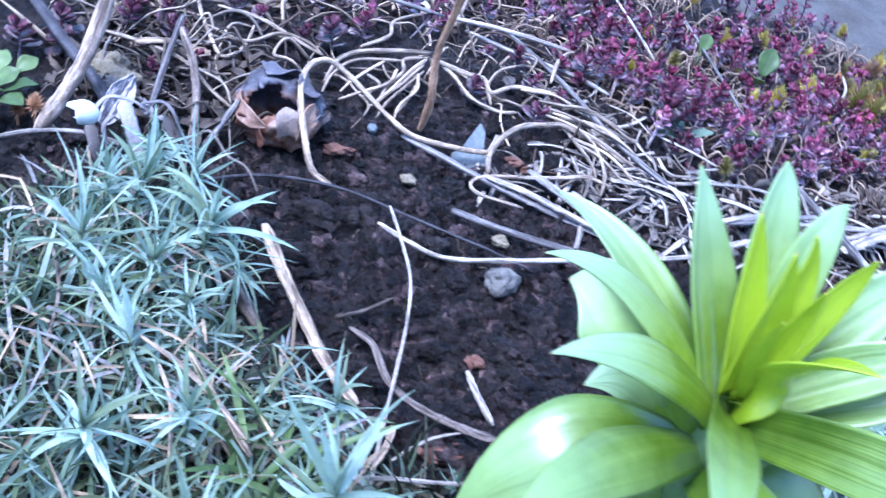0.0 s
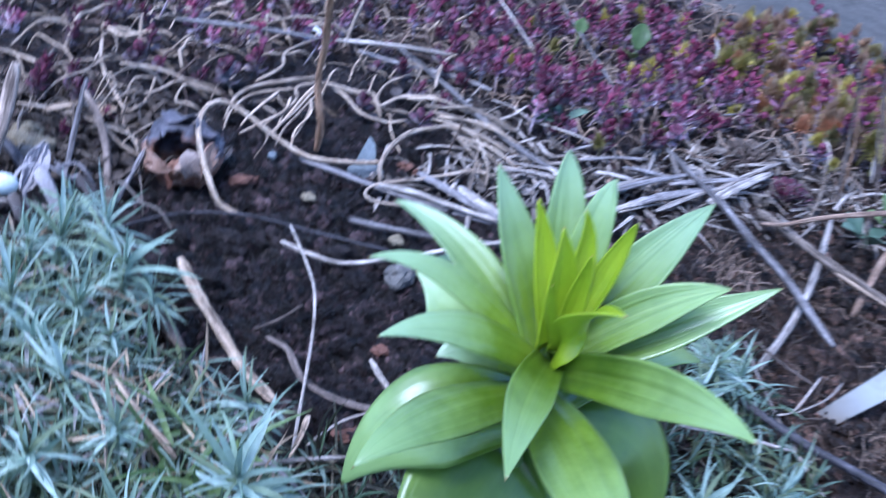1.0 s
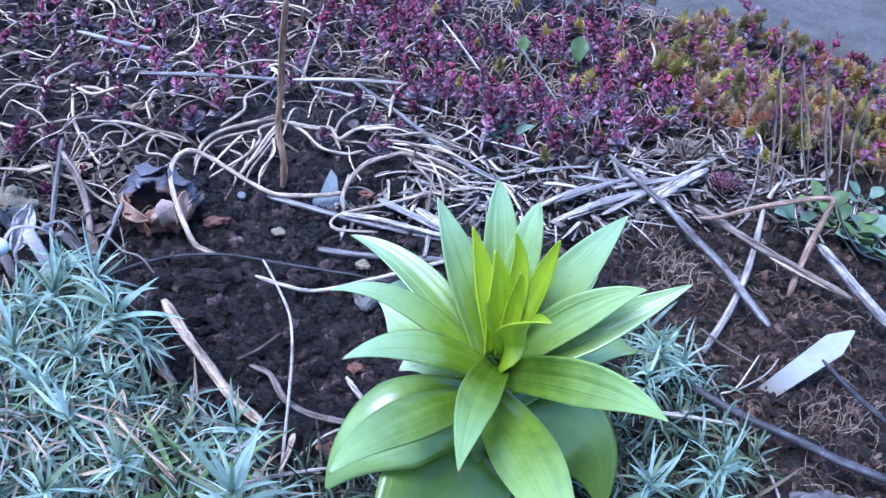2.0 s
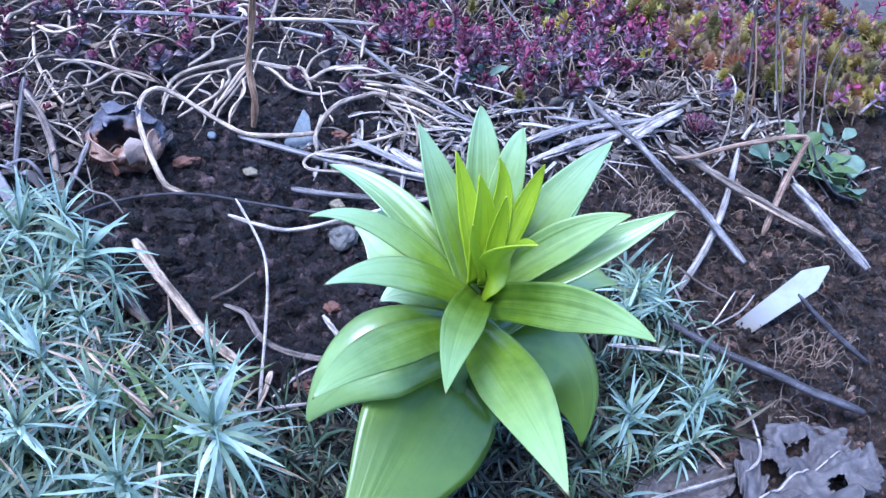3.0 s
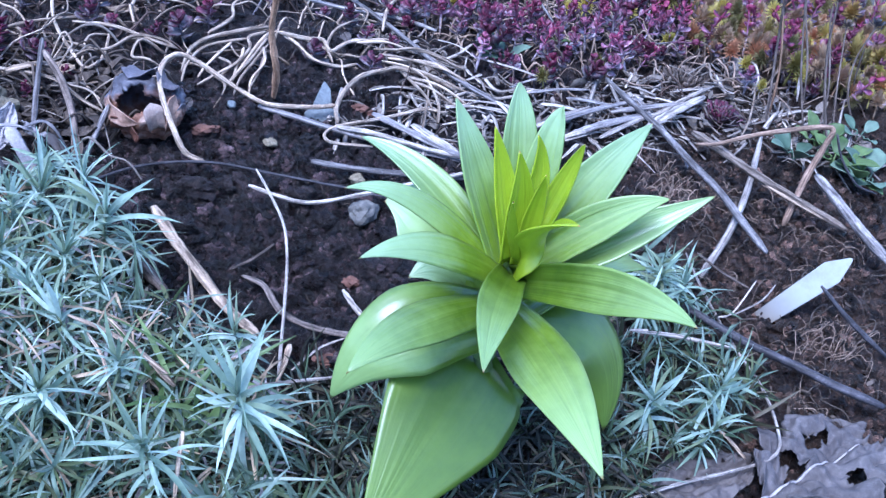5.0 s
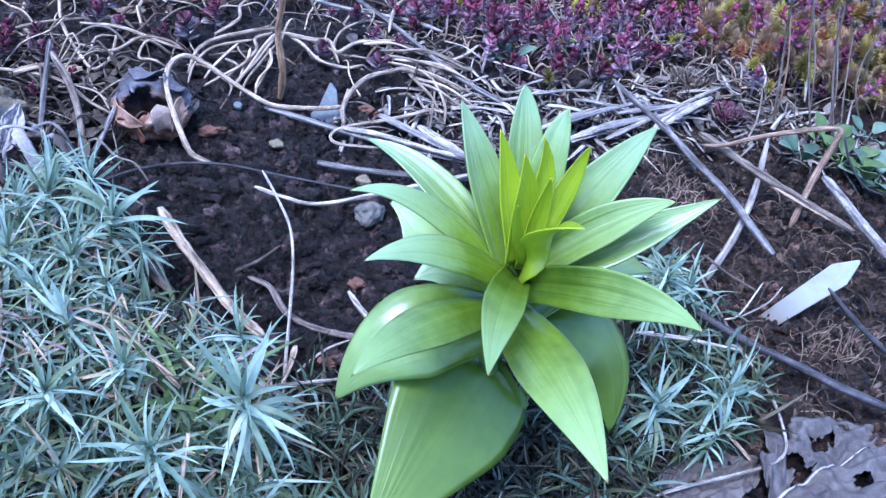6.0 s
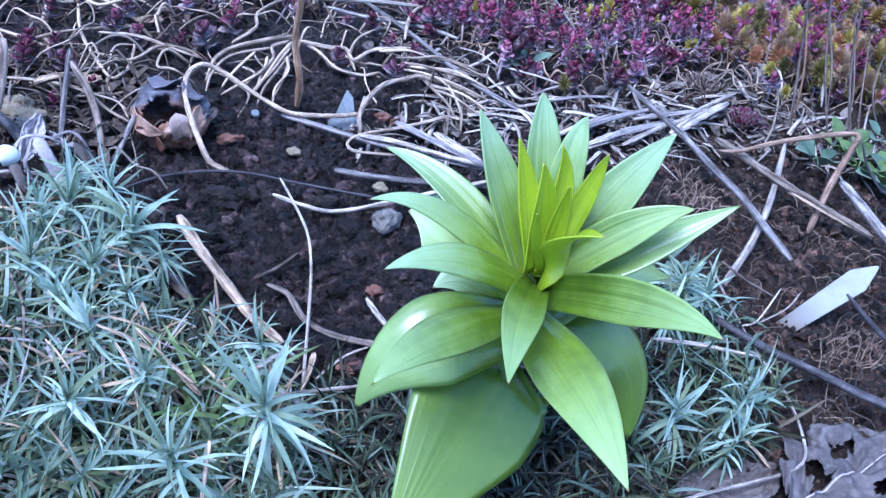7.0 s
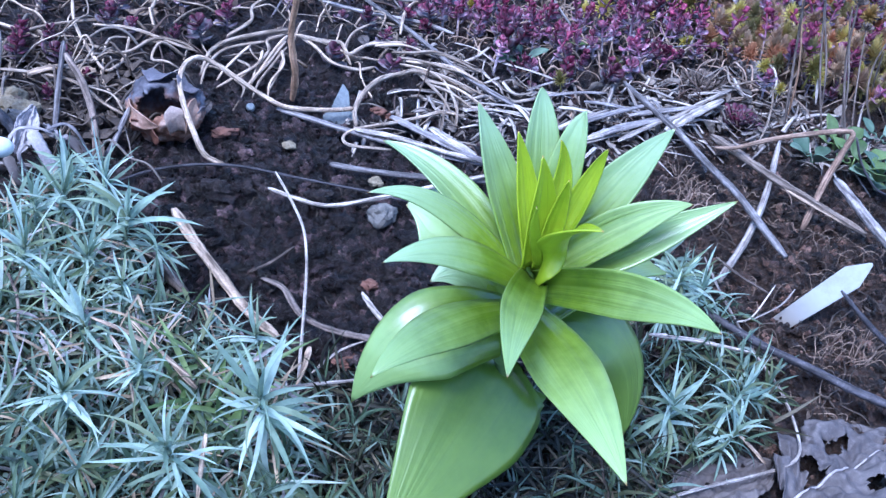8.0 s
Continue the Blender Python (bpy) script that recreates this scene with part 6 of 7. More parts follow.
def dead_leaf(name, at, length, width, lobes, material, label, rot, holes=(), seed=0, curl=0.18):
    """A withered leaf with a raised rib, crumpled, its lobes rounded and frayed. holes: place along, place across and half sizes of each."""
    bm = bmesh.new()
    nu, nv, rows = 96, 52, []
    shift = Vector((seed * 3.1, 0, 0))
    for i in range(nu + 1):
        u = i / nu
        env = math.sin(math.pi * min(u * 0.93 + 0.05, 1.0)) ** (0.5 if lobes else 0.7)
        row = []
        for j in range(nv + 1):
            s = j / nv * 2 - 1
            rim = Vector((u, 3 if s > 0 else 0, 0))
            if lobes:
                lobe = 1 + 0.26 * abs(math.sin(u * math.pi * lobes + (0.6 if s > 0 else 0))) - 0.13 + 0.16 * noise.noise(rim * 7 + shift) + 0.08 * noise.noise(rim * 26 + shift)
            else:
                lobe = 1 + 0.07 * noise.noise(rim * 8 + shift) + 0.03 * noise.noise(rim * 30 + shift)
            w = width / 2 * env * lobe
            z = curl * width * s * s * env * (0.4 + 0.6 * noise.noise(Vector((u * 3, s, 1)) + shift)) + 0.13 * width * noise.noise(Vector((u * 5, s * 2.2, 2)) + shift) + 0.06 * width * noise.noise(Vector((u * 14, s * 6, 4)) + shift) - 0.0016 * math.exp(-(s * 14) ** 2) + 0.0157 * width * abs(math.sin(u * 20 - abs(s) * 6)) ** 3
            row.append(bm.verts.new((u * length - length / 2 + abs(s) * 0.10 * length * (1 if lobes else 0.0), s * w, z)))
        rows.append(row)
    for i in range(nu):
        for j in range(nv):
            u, s = i / nu, j / nv * 2 - 1
            torn = 0.45 * noise.noise(Vector((u * 16, s * 8, 9)) + shift) + 0.25 * noise.noise(Vector((u * 40, s * 20, 9)) + shift)
            if any(math.hypot((u - h[0]) / h[2], (s - h[1]) / h[3]) < 1 + torn for h in holes):
                continue
            bm.faces.new((rows[i][j], rows[i + 1][j], rows[i + 1][j + 1], rows[i][j + 1]))
    spine = [row[nv // 2].co + Vector((0, 0, 0.0007)) for row in rows[1:-1:6]]
    bmesh.ops.delete(bm, geom=[v for v in bm.verts if not v.link_faces], context="VERTS")
    ob = thing(name, at, label, "leaf", data=finish_mesh(name, bm, material))
    ob.rotation_euler = [radians(a) for a in rot]
    sol = ob.modifiers.new("thickness", "SOLIDIFY")
    sol.thickness = 0.0005
    if lobes:
        v, f = tube_data([spine[0] - Vector((length * 0.16, 0, 0)), *spine], 0.0011, 0.0004, 6, 1, 0.05, random.Random(seed), 3)
        part("midrib", tube_mesh("midrib", v, f, GREYLEAF, 6), GREYLEAF, ob)
    return ob


def plant_label(base, tip, across, width):
    """A white plastic stick-in label, pointed at one end, leaning out of the soil."""
    b, t = Vector(base), Vector(tip)
    d = (t - b).normalized()
    b = b - d * 0.02
    ln = (t - b).length
    side = Vector(across)
    side = (side - d * side.dot(d)).normalized()
    bm = bmesh.new()
    h = width / 2
    outline = [(0, -h * 0.7), (ln * 0.80, -h), (ln * 0.985, -h * 0.16), (ln, 0), (ln * 0.985, h * 0.16), (ln * 0.80, h), (0, h * 0.7)]
    face = bm.faces.new([bm.verts.new((x, y, 0)) for x, y in outline])
    ext = bmesh.ops.extrude_face_region(bm, geom=[face])
    bmesh.ops.translate(bm, verts=[v for v in ext["geom"] if isinstance(v, bmesh.types.BMVert)], vec=(0, 0, 0.0012))
    bmesh.ops.bevel(bm, geom=[e for e in bm.edges], offset=0.0004, segments=2, affect="EDGES")
    bmesh.ops.recalc_face_normals(bm, faces=bm.faces)
    ob = thing("plant_label", b, "blank white plastic plant label, soil-stained, stuck aslant in the bed", "label", data=finish_mesh("plant_label", bm, LABEL, False))
    m = Matrix((d, side, d.cross(side))).transposed().to_4x4()
    ob.matrix_basis = Matrix.Translation(b) @ m
    return ob


def husk(at, radius, opening):
    """A dry hollow bulb shell, crumpled, torn wide open on one side, with curled flakes round the hole."""
    bm = bmesh.new()
    bmesh.ops.create_icosphere(bm, subdivisions=5, radius=1)
    way = Vector(opening).normalized()
    wide = way.cross(Vector((0, 0, 1))).normalized()
    high = wide.cross(way) * -1 if wide.cross(way).z < 0 else wide.cross(way)
    for v in bm.verts:
        n = v.co.normalized()
        r = 1 + 0.20 * noise.noise(n * 1.7 + Vector((3, 0, 1))) - 0.22 * abs(noise.noise(n * 2.6 + Vector((1, 4, 0)))) + 0.10 * abs(noise.noise(n * 5.5)) + 0.05 * noise.noise(n * 10)
        v.co = Vector((n.x * r * 1.16, n.y * r, n.z * r * 0.92)) * radius
    gone = []
    for f in bm.faces:
        n = f.calc_center_median().normalized()
        flat, tall = math.degrees(n.dot(wide)), math.degrees(n.dot(high))
        if n.dot(way) > 0 and math.hypot(flat / 1.75, tall - 5) < 24 + 13 * noise.noise(n * 2.3) + 9 * noise.noise(n * 6):
            gone.append(f)
    bmesh.ops.delete(bm, geom=gone, context="FACES")
    rim = [v for v in bm.verts if any(e.is_boundary for e in v.link_edges)]
    for v in rim:
        v.co += (way * noise.noise(v.co * 160) * 0.16 - v.co.normalized() * 0.05) * radius
    root = thing("bulb_husk", at, "dry hollow bulb husk, rust brown with grey cap, torn open", "husk")
    shell = part("shell", bm, HUSK, root)
    sol = shell.modifiers.new("thickness", "SOLIDIFY")
    sol.thickness, sol.offset = 0.0014, -1
    flakes = [
        ((-0.20, 0.20, 1.00), (0.34, 0.30, 0.98), (0.80, 0.40, 0.66), 1.10, HUSK_GREY, "blue-grey curled flake over the hole"),
        ((-0.10, -0.45, 0.95), (0.28, -0.55, 0.93), (0.62, -0.52, 0.68), 0.75, HUSK_GREY, "blue-grey curled flake over the hole"),
        ((0.60, -0.82, -0.50), (0.92, -0.76, -0.14), (0.92, -0.54, 0.16), 0.58, HUSK_PALE, "pale curled torn lip"),
        ((0.32, -1.04, -0.35), (0.48, -1.06, 0.12), (0.28, -0.92, 0.60), 0.58, HUSK_TAN, "tan papery flake"),
        ((0.60, 0.90, -0.14), (0.99, 0.30, -0.50), (0.98, -0.40, -0.54), 0.46, HUSK_TAN, "tan papery flake"),
        ((0.46, 0.10, -0.86), (0.80, 0.00, -0.76), (0.94, -0.10, -0.56), 1.05, HUSK_RUST, "rust-brown flake"),
        ((-0.30, -1.02, 0.20), (0.05, -1.10, 0.22), (0.30, -1.08, 0.05), 0.45, HUSK_GREY, "blue-grey curled flake"),
    ]
    rng = random.Random(3)
    for k, (base, mid, tip, width, material, label) in enumerate(flakes):
        p, q, e = ((way * c[0] + wide * c[1] + high * c[2]) * radius for c in (base, mid, tip))
        fl = blade_grid(p, q, e, radius * width, 0.22, rng.uniform(-20, 20), 0.68, 0.8, nu=16, nv=12, up=(p + q + e).normalized(), wave=0.10, seed=k)
        for v in fl.verts:
            v.co += v.co.normalized() * radius * (0.045 * noise.noise(v.co * 150) + 0.02 * noise.noise(v.co * 420))
        ob = part("flake", fl, material, root, label)
        sol = ob.modifiers.new("thickness", "SOLIDIFY")
        sol.thickness = 0.0008
    return root


def leafy_weed(name, at, label, leaves, material, seed, category="plant"):
    """A low weed: oval leaves on short stalks, given as heading, lift, reach and size."""
    rng = random.Random(seed)
    root = thing(name, at, label, category)
    for az, el, reach, size in leaves:
        a, e = radians(az), radians(el)
        d = Vector((math.cos(a) * math.cos(e), math.sin(a) * math.cos(e), math.sin(e)))
        b = d * reach
        v, f = tube_data([(0, 0, -0.003), d * (reach * 0.5) + Vector((0, 0, 0.004)), b], 0.0008, 0.0007, 5, 1, 0.05, rng, 3)
        part("leaf_stalk", raw_mesh("leaf_stalk", v, f, material), material, root)
        tip = b + d * size - Vector((0, 0, size * 0.12))
        bm = blade_grid(b, (b + tip) / 2 + Vector((0, 0, size * 0.08)), tip, size * 0.68, 0.2, rng.uniform(-25, 25), 0.55, 0.25, nu=14, nv=8, wave=0.08, seed=rng.uniform(0, 6))
        ob = part("leaf", bm, material, root)
        sol = ob.modifiers.new("thickness", "SOLIDIFY")
        sol.thickness = 0.0005
    return root


def houseleek(name, at, radius, material, label, seed, turns=44, tilt=(0, 0)):
    rng = random.Random(seed)
    root = thing(name, at, label, "plant")
    root.rotation_euler = (radians(tilt[0]), radians(tilt[1]), 0)
    for i in range(turns):
        verts, faces = [], []
        u = (i + 1) / turns
        az, el = i * 2.39996, radians(82 - (74 if turns < 80 else 86) * u**0.7 + rng.uniform(-5, 5))
        d = Vector((math.cos(az) * math.cos(el), math.sin(az) * math.cos(el), math.sin(el)))
        obovate(verts, faces, Vector((0, 0, 0.004 * (1 - u))), d, Vector((0, 0, 1)), radius * (0.35 + 0.65 * u), radius * (0.12 + 0.19 * u), 0.25)
        part("leaf", raw_mesh("leaf", verts, faces, material), material, root)
    return root


def egg_shell(at, radius, rot):
    bm = bmesh.new()
    bmesh.ops.create_icosphere(bm, subdivisions=4, radius=radius)
    bmesh.ops.delete(bm, geom=[f for f in bm.faces if f.calc_center_median().z < radius * (0.55 + 0.5 * noise.noise(f.calc_center_median() * 170) - 0.3 * f.calc_center_median().x / radius)], context="FACES")
    for v in bm.verts:
        v.co.z -= radius * 0.55
        v.co.x *= 1.5
    ob = thing("shell_fragment", at, "broken white shell fragment on the litter", "shell", data=finish_mesh("shell_fragment", bm, SHELL))
    ob.rotation_euler = [radians(a) for a in rot]
    sol = ob.modifiers.new("thickness", "SOLIDIFY")
    sol.thickness = 0.0006
    return ob


def flake(name, at, size, thick, material, label, rot, seed, category="stone", corners=6, outline=()):
    """A flat angular chip of stone, slate or brick."""
    rng = random.Random(seed)
    bm = bmesh.new()
    ring = []
    for x, y in outline:
        ring.append(bm.verts.new((x * size[0] / 2, y * size[1] / 2, 0)))
    for k in range(0 if outline else corners):
        a = 2 * math.pi * (k + rng.uniform(-0.3, 0.3)) / corners
        r = rng.uniform(0.75, 1.1)
        ring.append(bm.verts.new((math.cos(a) * r * size[0] / 2, math.sin(a) * r * size[1] / 2, 0)))
    face = bm.faces.new(ring)
    ext = bmesh.ops.extrude_face_region(bm, geom=[face])
    bmesh.ops.translate(bm, verts=[v for v in ext["geom"] if isinstance(v, bmesh.types.BMVert)], vec=(0, 0, thick))
    for v in bm.verts:
        v.co.x += rng.uniform(-1, 1) * thick * 0.25
        v.co.z += rng.uniform(-1, 1) * thick * 0.15
    bmesh.ops.bevel(bm, geom=list(bm.edges), offset=thick * 0.18, segments=2, affect="EDGES")
    bmesh.ops.recalc_face_normals(bm, faces=bm.faces)
    ob = thing(name, at, label, category, data=finish_mesh(name, bm, material, False))
    ob.rotation_euler = [radians(a) for a in rot]
    return ob


stone("grey_pebble", (0.2251, 0.4996, -0.0002), (0.0098, 0.0085, 0.0085), STONE, "rounded grey stone half sunk in soil", seed=2, rz=20)
stone("tan_pebble", (0.2228, 0.5364, 0.0004), (0.0058, 0.0040, 0.0038), TANSTONE, "small tan pebble on soil", seed=3)
stone("tan_pebble", (0.1594, 0.5740, 0.0019), (0.0050, 0.0042, 0.0034), TANSTONE, "small tan pebble on soil", seed=8)
stone("tan_rock", (-0.0440, 0.6103, 0.0060), (0.01, 0.008, 0.008), TANSTONE, "pale yellowish broken stone among litter", seed=20, rough=0.3)
stone("tan_rock", (-0.0326, 0.5954, 0.0060), (0.008, 0.006, 0.008), TANSTONE, "pale yellowish broken stone among litter", seed=21, rough=0.3)
stone("tan_rock", (-0.0464, 0.5993, 0.0060), (0.011, 0.0088, 0.008), TANSTONE, "pale yellowish broken stone among litter", seed=30, rough=0.3)
stone("tan_rock", (-0.0321, 0.5939, 0.0060), (0.011, 0.0088, 0.008), TANSTONE, "pale yellowish broken stone among litter", seed=31, rough=0.3)
stone("tan_rock", (-0.0376, 0.5837, 0.0060), (0.009, 0.0072, 0.008), STONE, "pale yellowish broken stone among litter", seed=32, rough=0.3)
flake("slate_flake", (0.2015, 0.6235, 0.0039), (0.030, 0.042), 0.003, SLATE, "pointed blue-grey slate flake on soil", (38, 0, -6), 5, outline=[(-0.85, -0.8), (0.2, -1.0), (0.9, -0.75), (0.95, -0.25), (0.45, -0.1), (0.2, 0.7), (-0.1, 1.0), (-0.35, 0.55), (-0.6, -0.1), (-1.0, -0.35)])
flake("slate_flake", (0.1289, 0.6189, 0.0029), (0.008, 0.008), 0.003, SLATE, "small blue-grey slate chip", (15, 0, 12), 6)
flake("slate_flake", (0.4064, 0.6257, 0.0060), (0.014, 0.012), 0.003, SLATE, "small grey slate chip in straw", (25, 0, 12), 9)
stone("brick_chip", (0.1120, 0.5872, 0.0015), (0.0099, 0.0047, 0.0034), BRICK, "small orange-red brick chip on soil", "brick chip", seed=40, rz=10, rough=0.42)
stone("brick_chip", (0.2318, 0.6275, 0.0020), (0.0042, 0.0062, 0.0034), BRICK, "small orange-red brick chip on soil", "brick chip", seed=41, rz=60, rough=0.42)
stone("brick_chip", (0.2137, 0.4383, -0.0106), (0.0036, 0.0057, 0.0034), BRICK, "small orange-red brick chip on soil", "brick chip", seed=42, rz=70, rough=0.42)
stone("brick_chip", (0.1957, 0.3656, -0.0045), (0.0104, 0.0057, 0.0034), BRICK, "small orange-red brick chip on soil", "brick chip", seed=43, rz=15, rough=0.42)
stone("brick_chip", (0.2415, 0.6214, 0.0020), (0.0042, 0.0026, 0.0034), BRICK, "small orange-red brick chip on soil", "brick chip", seed=44, rz=0, rough=0.42)
stone("soil_clod", (0.1368, 0.5440, -0.0001), (0.0060, 0.0050, 0.0045), SOIL, "dark crumbly clod of soil", "soil clod", seed=60, rough=0.35, sub=4, facets=False)
stone("soil_clod", (0.1271, 0.5259, -0.0020), (0.0072, 0.0060, 0.0053), SOIL, "dark crumbly clod of soil", "soil clod", seed=61, rough=0.35, sub=4, facets=False)
stone("soil_clod", (0.1795, 0.5189, -0.0036), (0.0084, 0.0070, 0.0061), SOIL, "dark crumbly clod of soil", "soil clod", seed=62, rough=0.35, sub=4, facets=False)
stone("soil_clod", (0.1075, 0.5235, -0.0013), (0.0096, 0.0050, 0.0045), SOIL, "dark crumbly clod of soil", "soil clod", seed=63, rough=0.35, sub=4, facets=False)
stone("soil_clod", (0.0769, 0.5193, 0.0001), (0.0060, 0.0060, 0.0053), SOIL, "dark crumbly clod of soil", "soil clod", seed=64, rough=0.35, sub=4, facets=False)
stone("soil_clod", (0.1951, 0.4953, -0.0067), (0.0072, 0.0070, 0.0061), SOIL, "dark crumbly clod of soil", "soil clod", seed=65, rough=0.35, sub=4, facets=False)
stone("soil_clod", (0.2419, 0.4791, -0.0032), (0.0084, 0.0050, 0.0045), SOIL, "dark crumbly clod of soil", "soil clod", seed=66, rough=0.35, sub=4, facets=False)
stone("soil_clod", (0.0981, 0.4847, -0.0052), (0.0096, 0.0060, 0.0053), SOIL, "dark crumbly clod of soil", "soil clod", seed=67, rough=0.35, sub=4, facets=False)
stone("soil_clod", (0.1553, 0.4083, -0.0123), (0.0060, 0.0070, 0.0061), SOIL, "dark crumbly clod of soil", "soil clod", seed=68, rough=0.35, sub=4, facets=False)
stone("soil_clod", (0.1893, 0.4415, -0.0132), (0.0072, 0.0050, 0.0045), SOIL, "dark crumbly clod of soil", "soil clod", seed=69, rough=0.35, sub=4, facets=False)
stone("soil_clod", (0.2276, 0.4479, -0.0071), (0.0084, 0.0060, 0.0053), SOIL, "dark crumbly clod of soil", "soil clod", seed=70, rough=0.35, sub=4, facets=False)
stone("soil_clod", (0.1757, 0.3798, -0.0069), (0.0096, 0.0070, 0.0061), SOIL, "dark crumbly clod of soil", "soil clod", seed=71, rough=0.35, sub=4, facets=False)
husk((0.0677, 0.5884, 0.0178), 0.0245, (-0.32, -0.71, 0.63))
plant_label((0.5095, 0.4054, 0.0040), (0.5540, 0.4140, 0.0470), (0.6501, -0.6029, -0.4626), 0.0175)
dead_leaf("oak_leaf", (0.4776, 0.2709, 0.0100), 0.105, 0.070, 4, DEADLEAF, "withered grey-brown lobed oak leaf with holes", (-14, 6, 25), ((0.30, 0.10, 0.10, 0.10), (0.36, 0.34, 0.05, 0.16), (0.60, 0.42, 0.06, 0.14), (0.70, 0.50, 0.05, 0.09), (0.55, -0.5, 0.05, 0.12)), 2)
dead_leaf("brown_leaf", (0.4057, 0.2690, 0.0060), 0.075, 0.040, 0, BROWNLEAF, "withered oval brown leaf on soil", (-12, 4, 18), (), 4, 0.1)
dead_leaf("curled_leaf", (-0.0045, 0.5501, 0.0179), 0.050, 0.018, 0, GREYLEAF, "bleached curled dead leaf over dianthus", (50, 30, 115), (), 6, 0.4)
dead_leaf("curled_leaf", (-0.0230, 0.5520, 0.0200), 0.040, 0.016, 0, GREYLEAF, "bleached curled dead leaf over dianthus", (40, -20, 80), (), 7, 0.4)
dead_leaf("curled_leaf", (0.0172, 0.5383, 0.0137), 0.034, 0.014, 0, BROWNLEAF, "brown curled dead leaf beside dianthus", (50, 10, 120), (), 8, 0.4)
dead_leaf("leaf_scrap", (0.0491, 0.6993, 0.0080), 0.022, 0.01, 0, TANSTRAW, "small scrap of dead leaf among roots", (-20, 10, 30), (), 10, 0.3)
dead_leaf("leaf_scrap", (0.2247, 0.7288, 0.0080), 0.018, 0.01, 0, BROWNLEAF, "small scrap of dead leaf among roots", (-11, 5, 100), (), 11, 0.3)
dead_leaf("leaf_scrap", (0.0351, 0.7485, 0.0067), 0.024, 0.012, 0, TANSTRAW, "small scrap of dead leaf among roots", (-2, 0, 10), (), 12, 0.3)
dead_leaf("leaf_scrap", (0.0950, 0.6076, 0.0079), 0.02, 0.009, 0, BROWNLEAF, "small scrap of dead leaf among roots", (7, -5, 70), (), 13, 0.3)
dead_leaf("leaf_scrap", (-0.0045, 0.6435, 0.0080), 0.03, 0.012, 0, TANSTRAW, "small scrap of dead leaf among roots", (16, -10, 15), (), 14, 0.3)
egg_shell((-0.0279, 0.5052, 0.0399), 0.0078, (42, 18, 35))
egg_shell((0.1455, 0.8629, -0.0113), 0.0095, (-35, 0, -20))
leafy_weed("broadleaf_weed", (0.6394, 0.5821, 0.0040), "low green weed with oval leaves at the bed edge", [(60, 30, 0.012, 0.022), (130, 40, 0.010, 0.024), (200, 35, 0.012, 0.022), (265, 35, 0.008, 0.020), (330, 25, 0.014, 0.026), (15, 20, 0.018, 0.026)], GREEN, 1)
leafy_weed("broadleaf_weed", (0.6667, 0.5633, 0.0020), "low green weed with long leaves at the bed edge", [(170, 20, 0.010, 0.032), (120, 30, 0.010, 0.028), (215, 20, 0.008, 0.026), (250, 30, 0.010, 0.024), (60, 30, 0.010, 0.028)], BLUEGREEN, 2)
leafy_weed("broadleaf_weed", (0.6859, 0.6237, 0.0040), "small blue-green weed among stonecrop", [(30, 30, 0.010, 0.018), (110, 30, 0.010, 0.018), (190, 30, 0.010, 0.018), (270, 30, 0.010, 0.018)], BLUEGREEN, 3)
leafy_weed("broadleaf_weed", (-0.0960, 0.5360, 0.0080), "green weed with rounded lobed leaves", [(335, 25, 0.014, 0.022), (300, 18, 0.014, 0.021), (10, 30, 0.014, 0.022), (40, 40, 0.010, 0.019), (250, 25, 0.012, 0.022), (85, 32, 0.016, 0.020), (315, 42, 0.006, 0.018), (62, 20, 0.026, 0.017)], GREEN, 4)
leafy_weed("broadleaf_weed", (0.4285, 0.7564, 0.0014), "small green weed leaves among stonecrop", [(250, 40, 0.006, 0.020), (330, 40, 0.006, 0.018)], GREEN, 5)
leafy_weed("broadleaf_weed", (0.3698, 0.7184, 0.0040), "small blue-green weed leaves among straw", [(120, 40, 0.006, 0.022), (200, 20, 0.006, 0.022), (20, 25, 0.008, 0.022)], BLUEGREEN, 6)
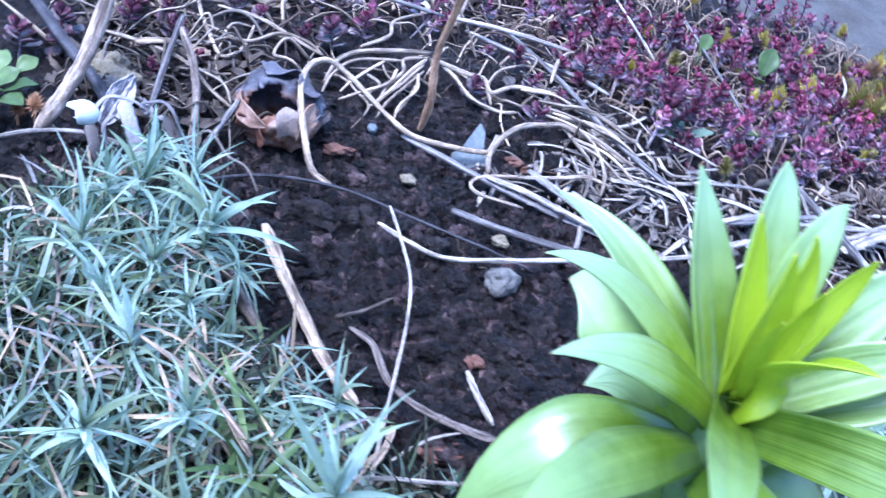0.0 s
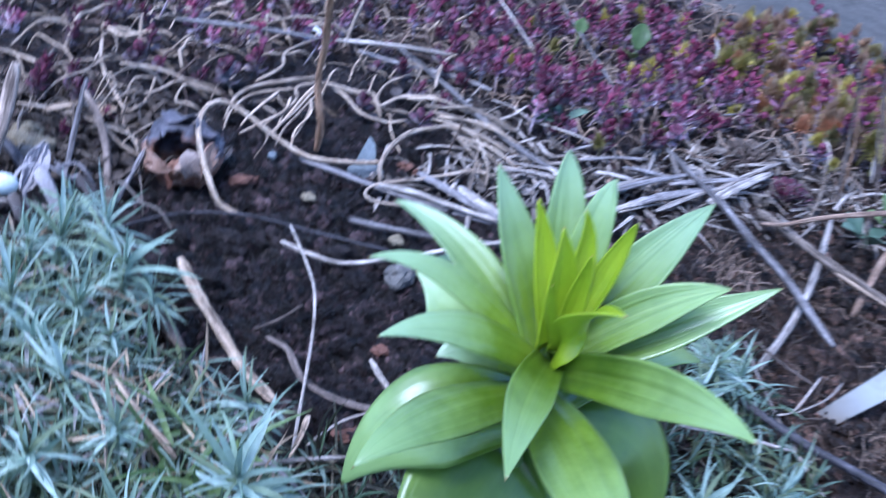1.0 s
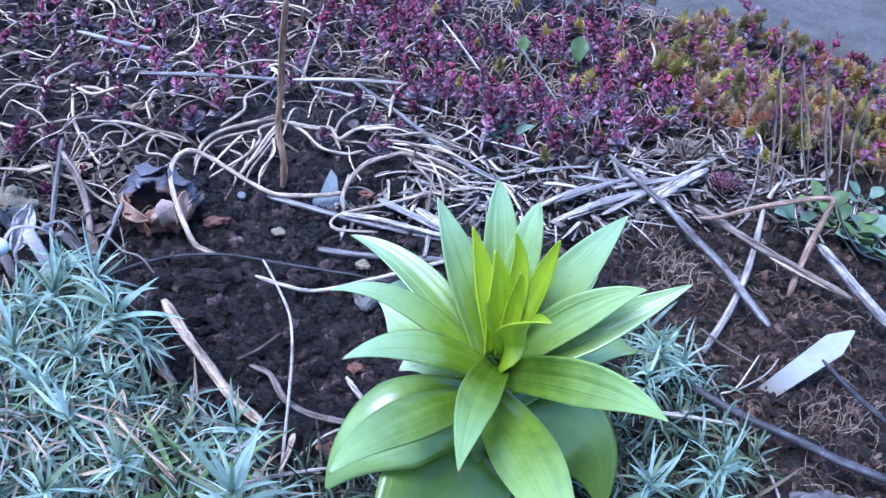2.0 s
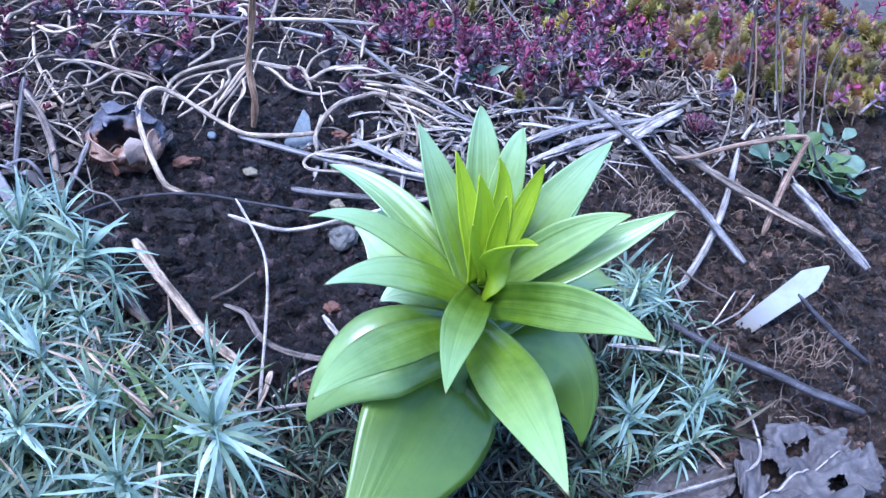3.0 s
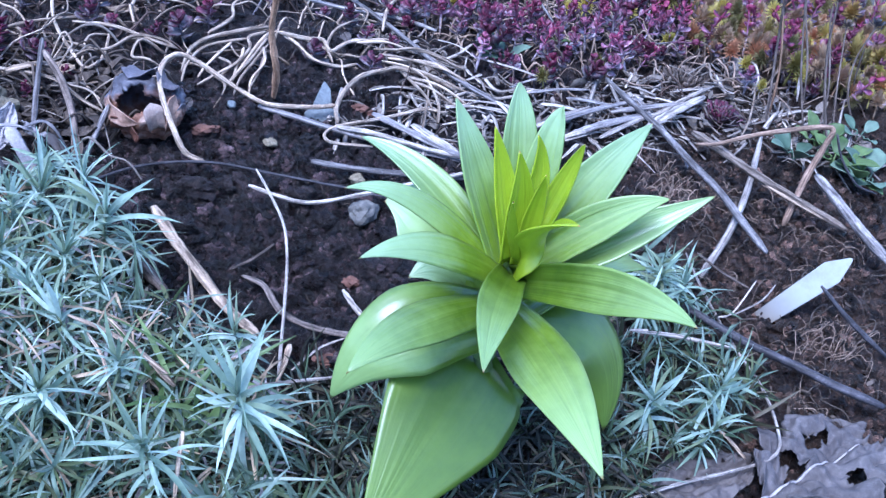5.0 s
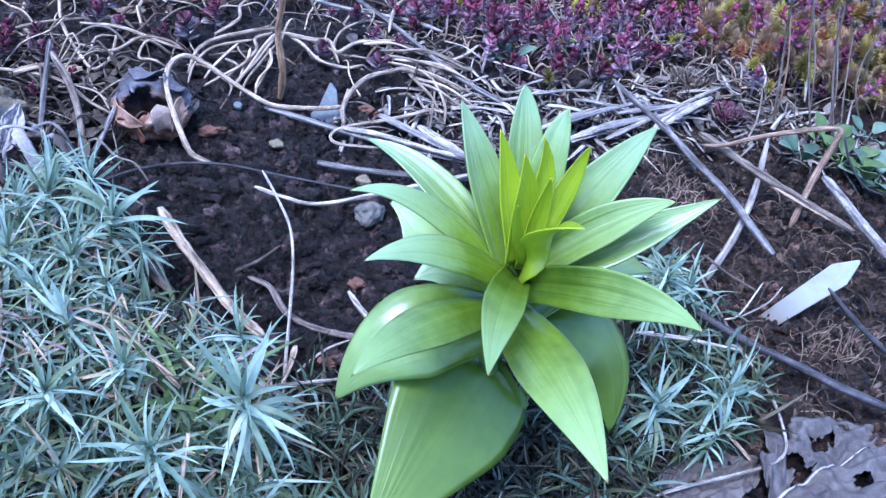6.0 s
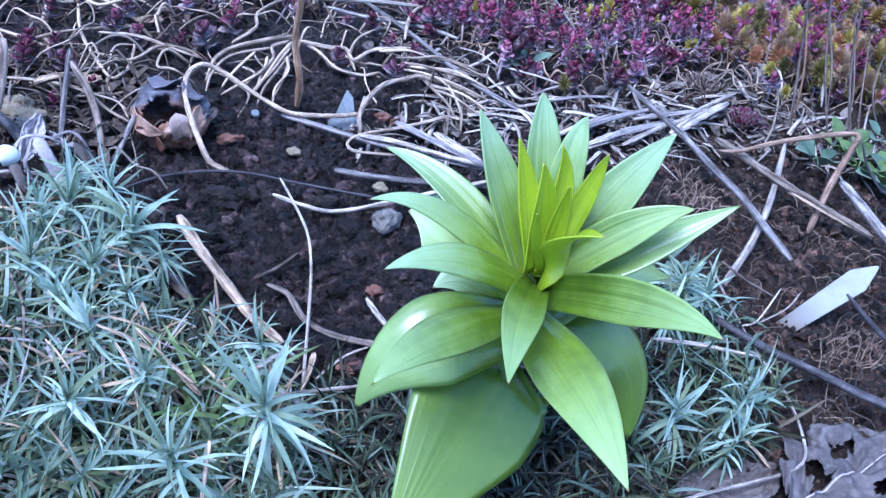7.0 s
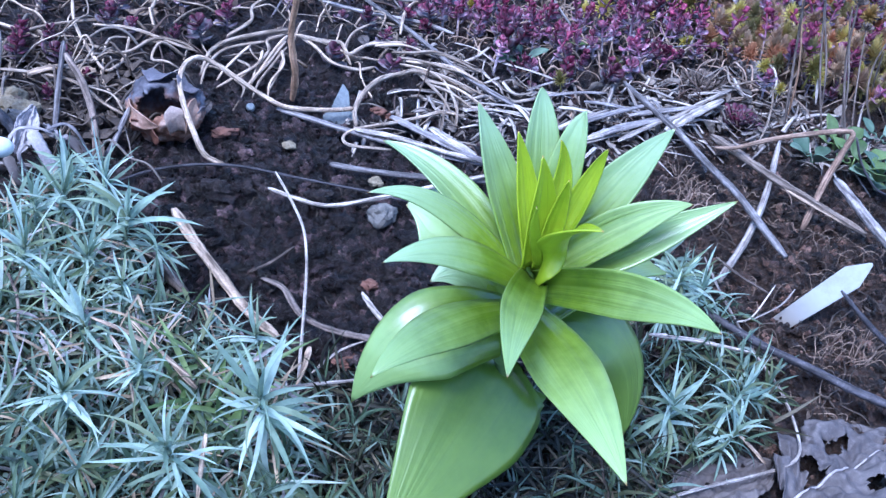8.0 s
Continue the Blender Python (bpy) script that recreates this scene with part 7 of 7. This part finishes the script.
leafy_weed("broadleaf_weed", (0.4740, 0.8780, -0.0080), "yellow-green sprout above the stonecrop", [(70, 58, 0.012, 0.032), (235, 40, 0.010, 0.028)], GREEN, 7)
leafy_weed("broadleaf_weed", (0.4150, 0.8930, -0.0080), "single green leaf above the stonecrop", [(70, 62, 0.012, 0.021)], GREEN, 8)
houseleek("houseleek", (0.5614, 0.6529, -0.0080), 0.028, SEDUM, "purple houseleek rosette in straw", 1, 90)
houseleek("dried_houseleek", (0.5482, 0.7071, -0.0120), 0.034, BARK, "dried grey-brown houseleek rosette", 2, 90)
houseleek("dried_houseleek", (0.6090, 0.7355, -0.0100), 0.030, GREY_MANY, "dried grey houseleek rosette", 3, 84)
houseleek("dried_seed_head", (0.6028, 0.6731, 0.1190), 0.011, DARKSTICK, "dried brown seed head on a dead stem", 4, 26)
houseleek("dried_seed_head", (0.6108, 0.6345, 0.1280), 0.010, BARK, "dried brown seed head on a dead stem", 5, 26)
houseleek("dried_seed_head", (0.6881, 0.6768, 0.0880), 0.011, DARKSTICK, "dried dark seed head on a dead stem", 6, 26)
houseleek("dried_seed_head", (0.6690, 0.6890, 0.0790), 0.0095, BARK, "dried brown seed head on a thin dead stem", 7, 26)
leafy_weed("broadleaf_weed", (0.6352, 0.6078, 0.0040), "fresh green weed with oval leaves behind a bent stem", [(100, 45, 0.010, 0.026), (170, 35, 0.010, 0.022), (250, 40, 0.008, 0.022), (20, 40, 0.010, 0.024)], GREEN, 9)
leafy_weed("broadleaf_weed", (0.6056, 0.5884, 0.0030), "low pale green weed with oval leaves beside dead stems", [(40, 18, 0.008, 0.020), (113, 27, 0.010, 0.023), (186, 36, 0.012, 0.026), (259, 45, 0.008, 0.029)], BLUEGREEN, 20)
leafy_weed("broadleaf_weed", (0.6540, 0.5610, 0.0030), "low green weed with oval leaves beside dead stems", [(71, 27, 0.008, 0.023), (144, 36, 0.010, 0.026), (217, 45, 0.012, 0.029), (290, 18, 0.008, 0.020)], GREEN, 21)
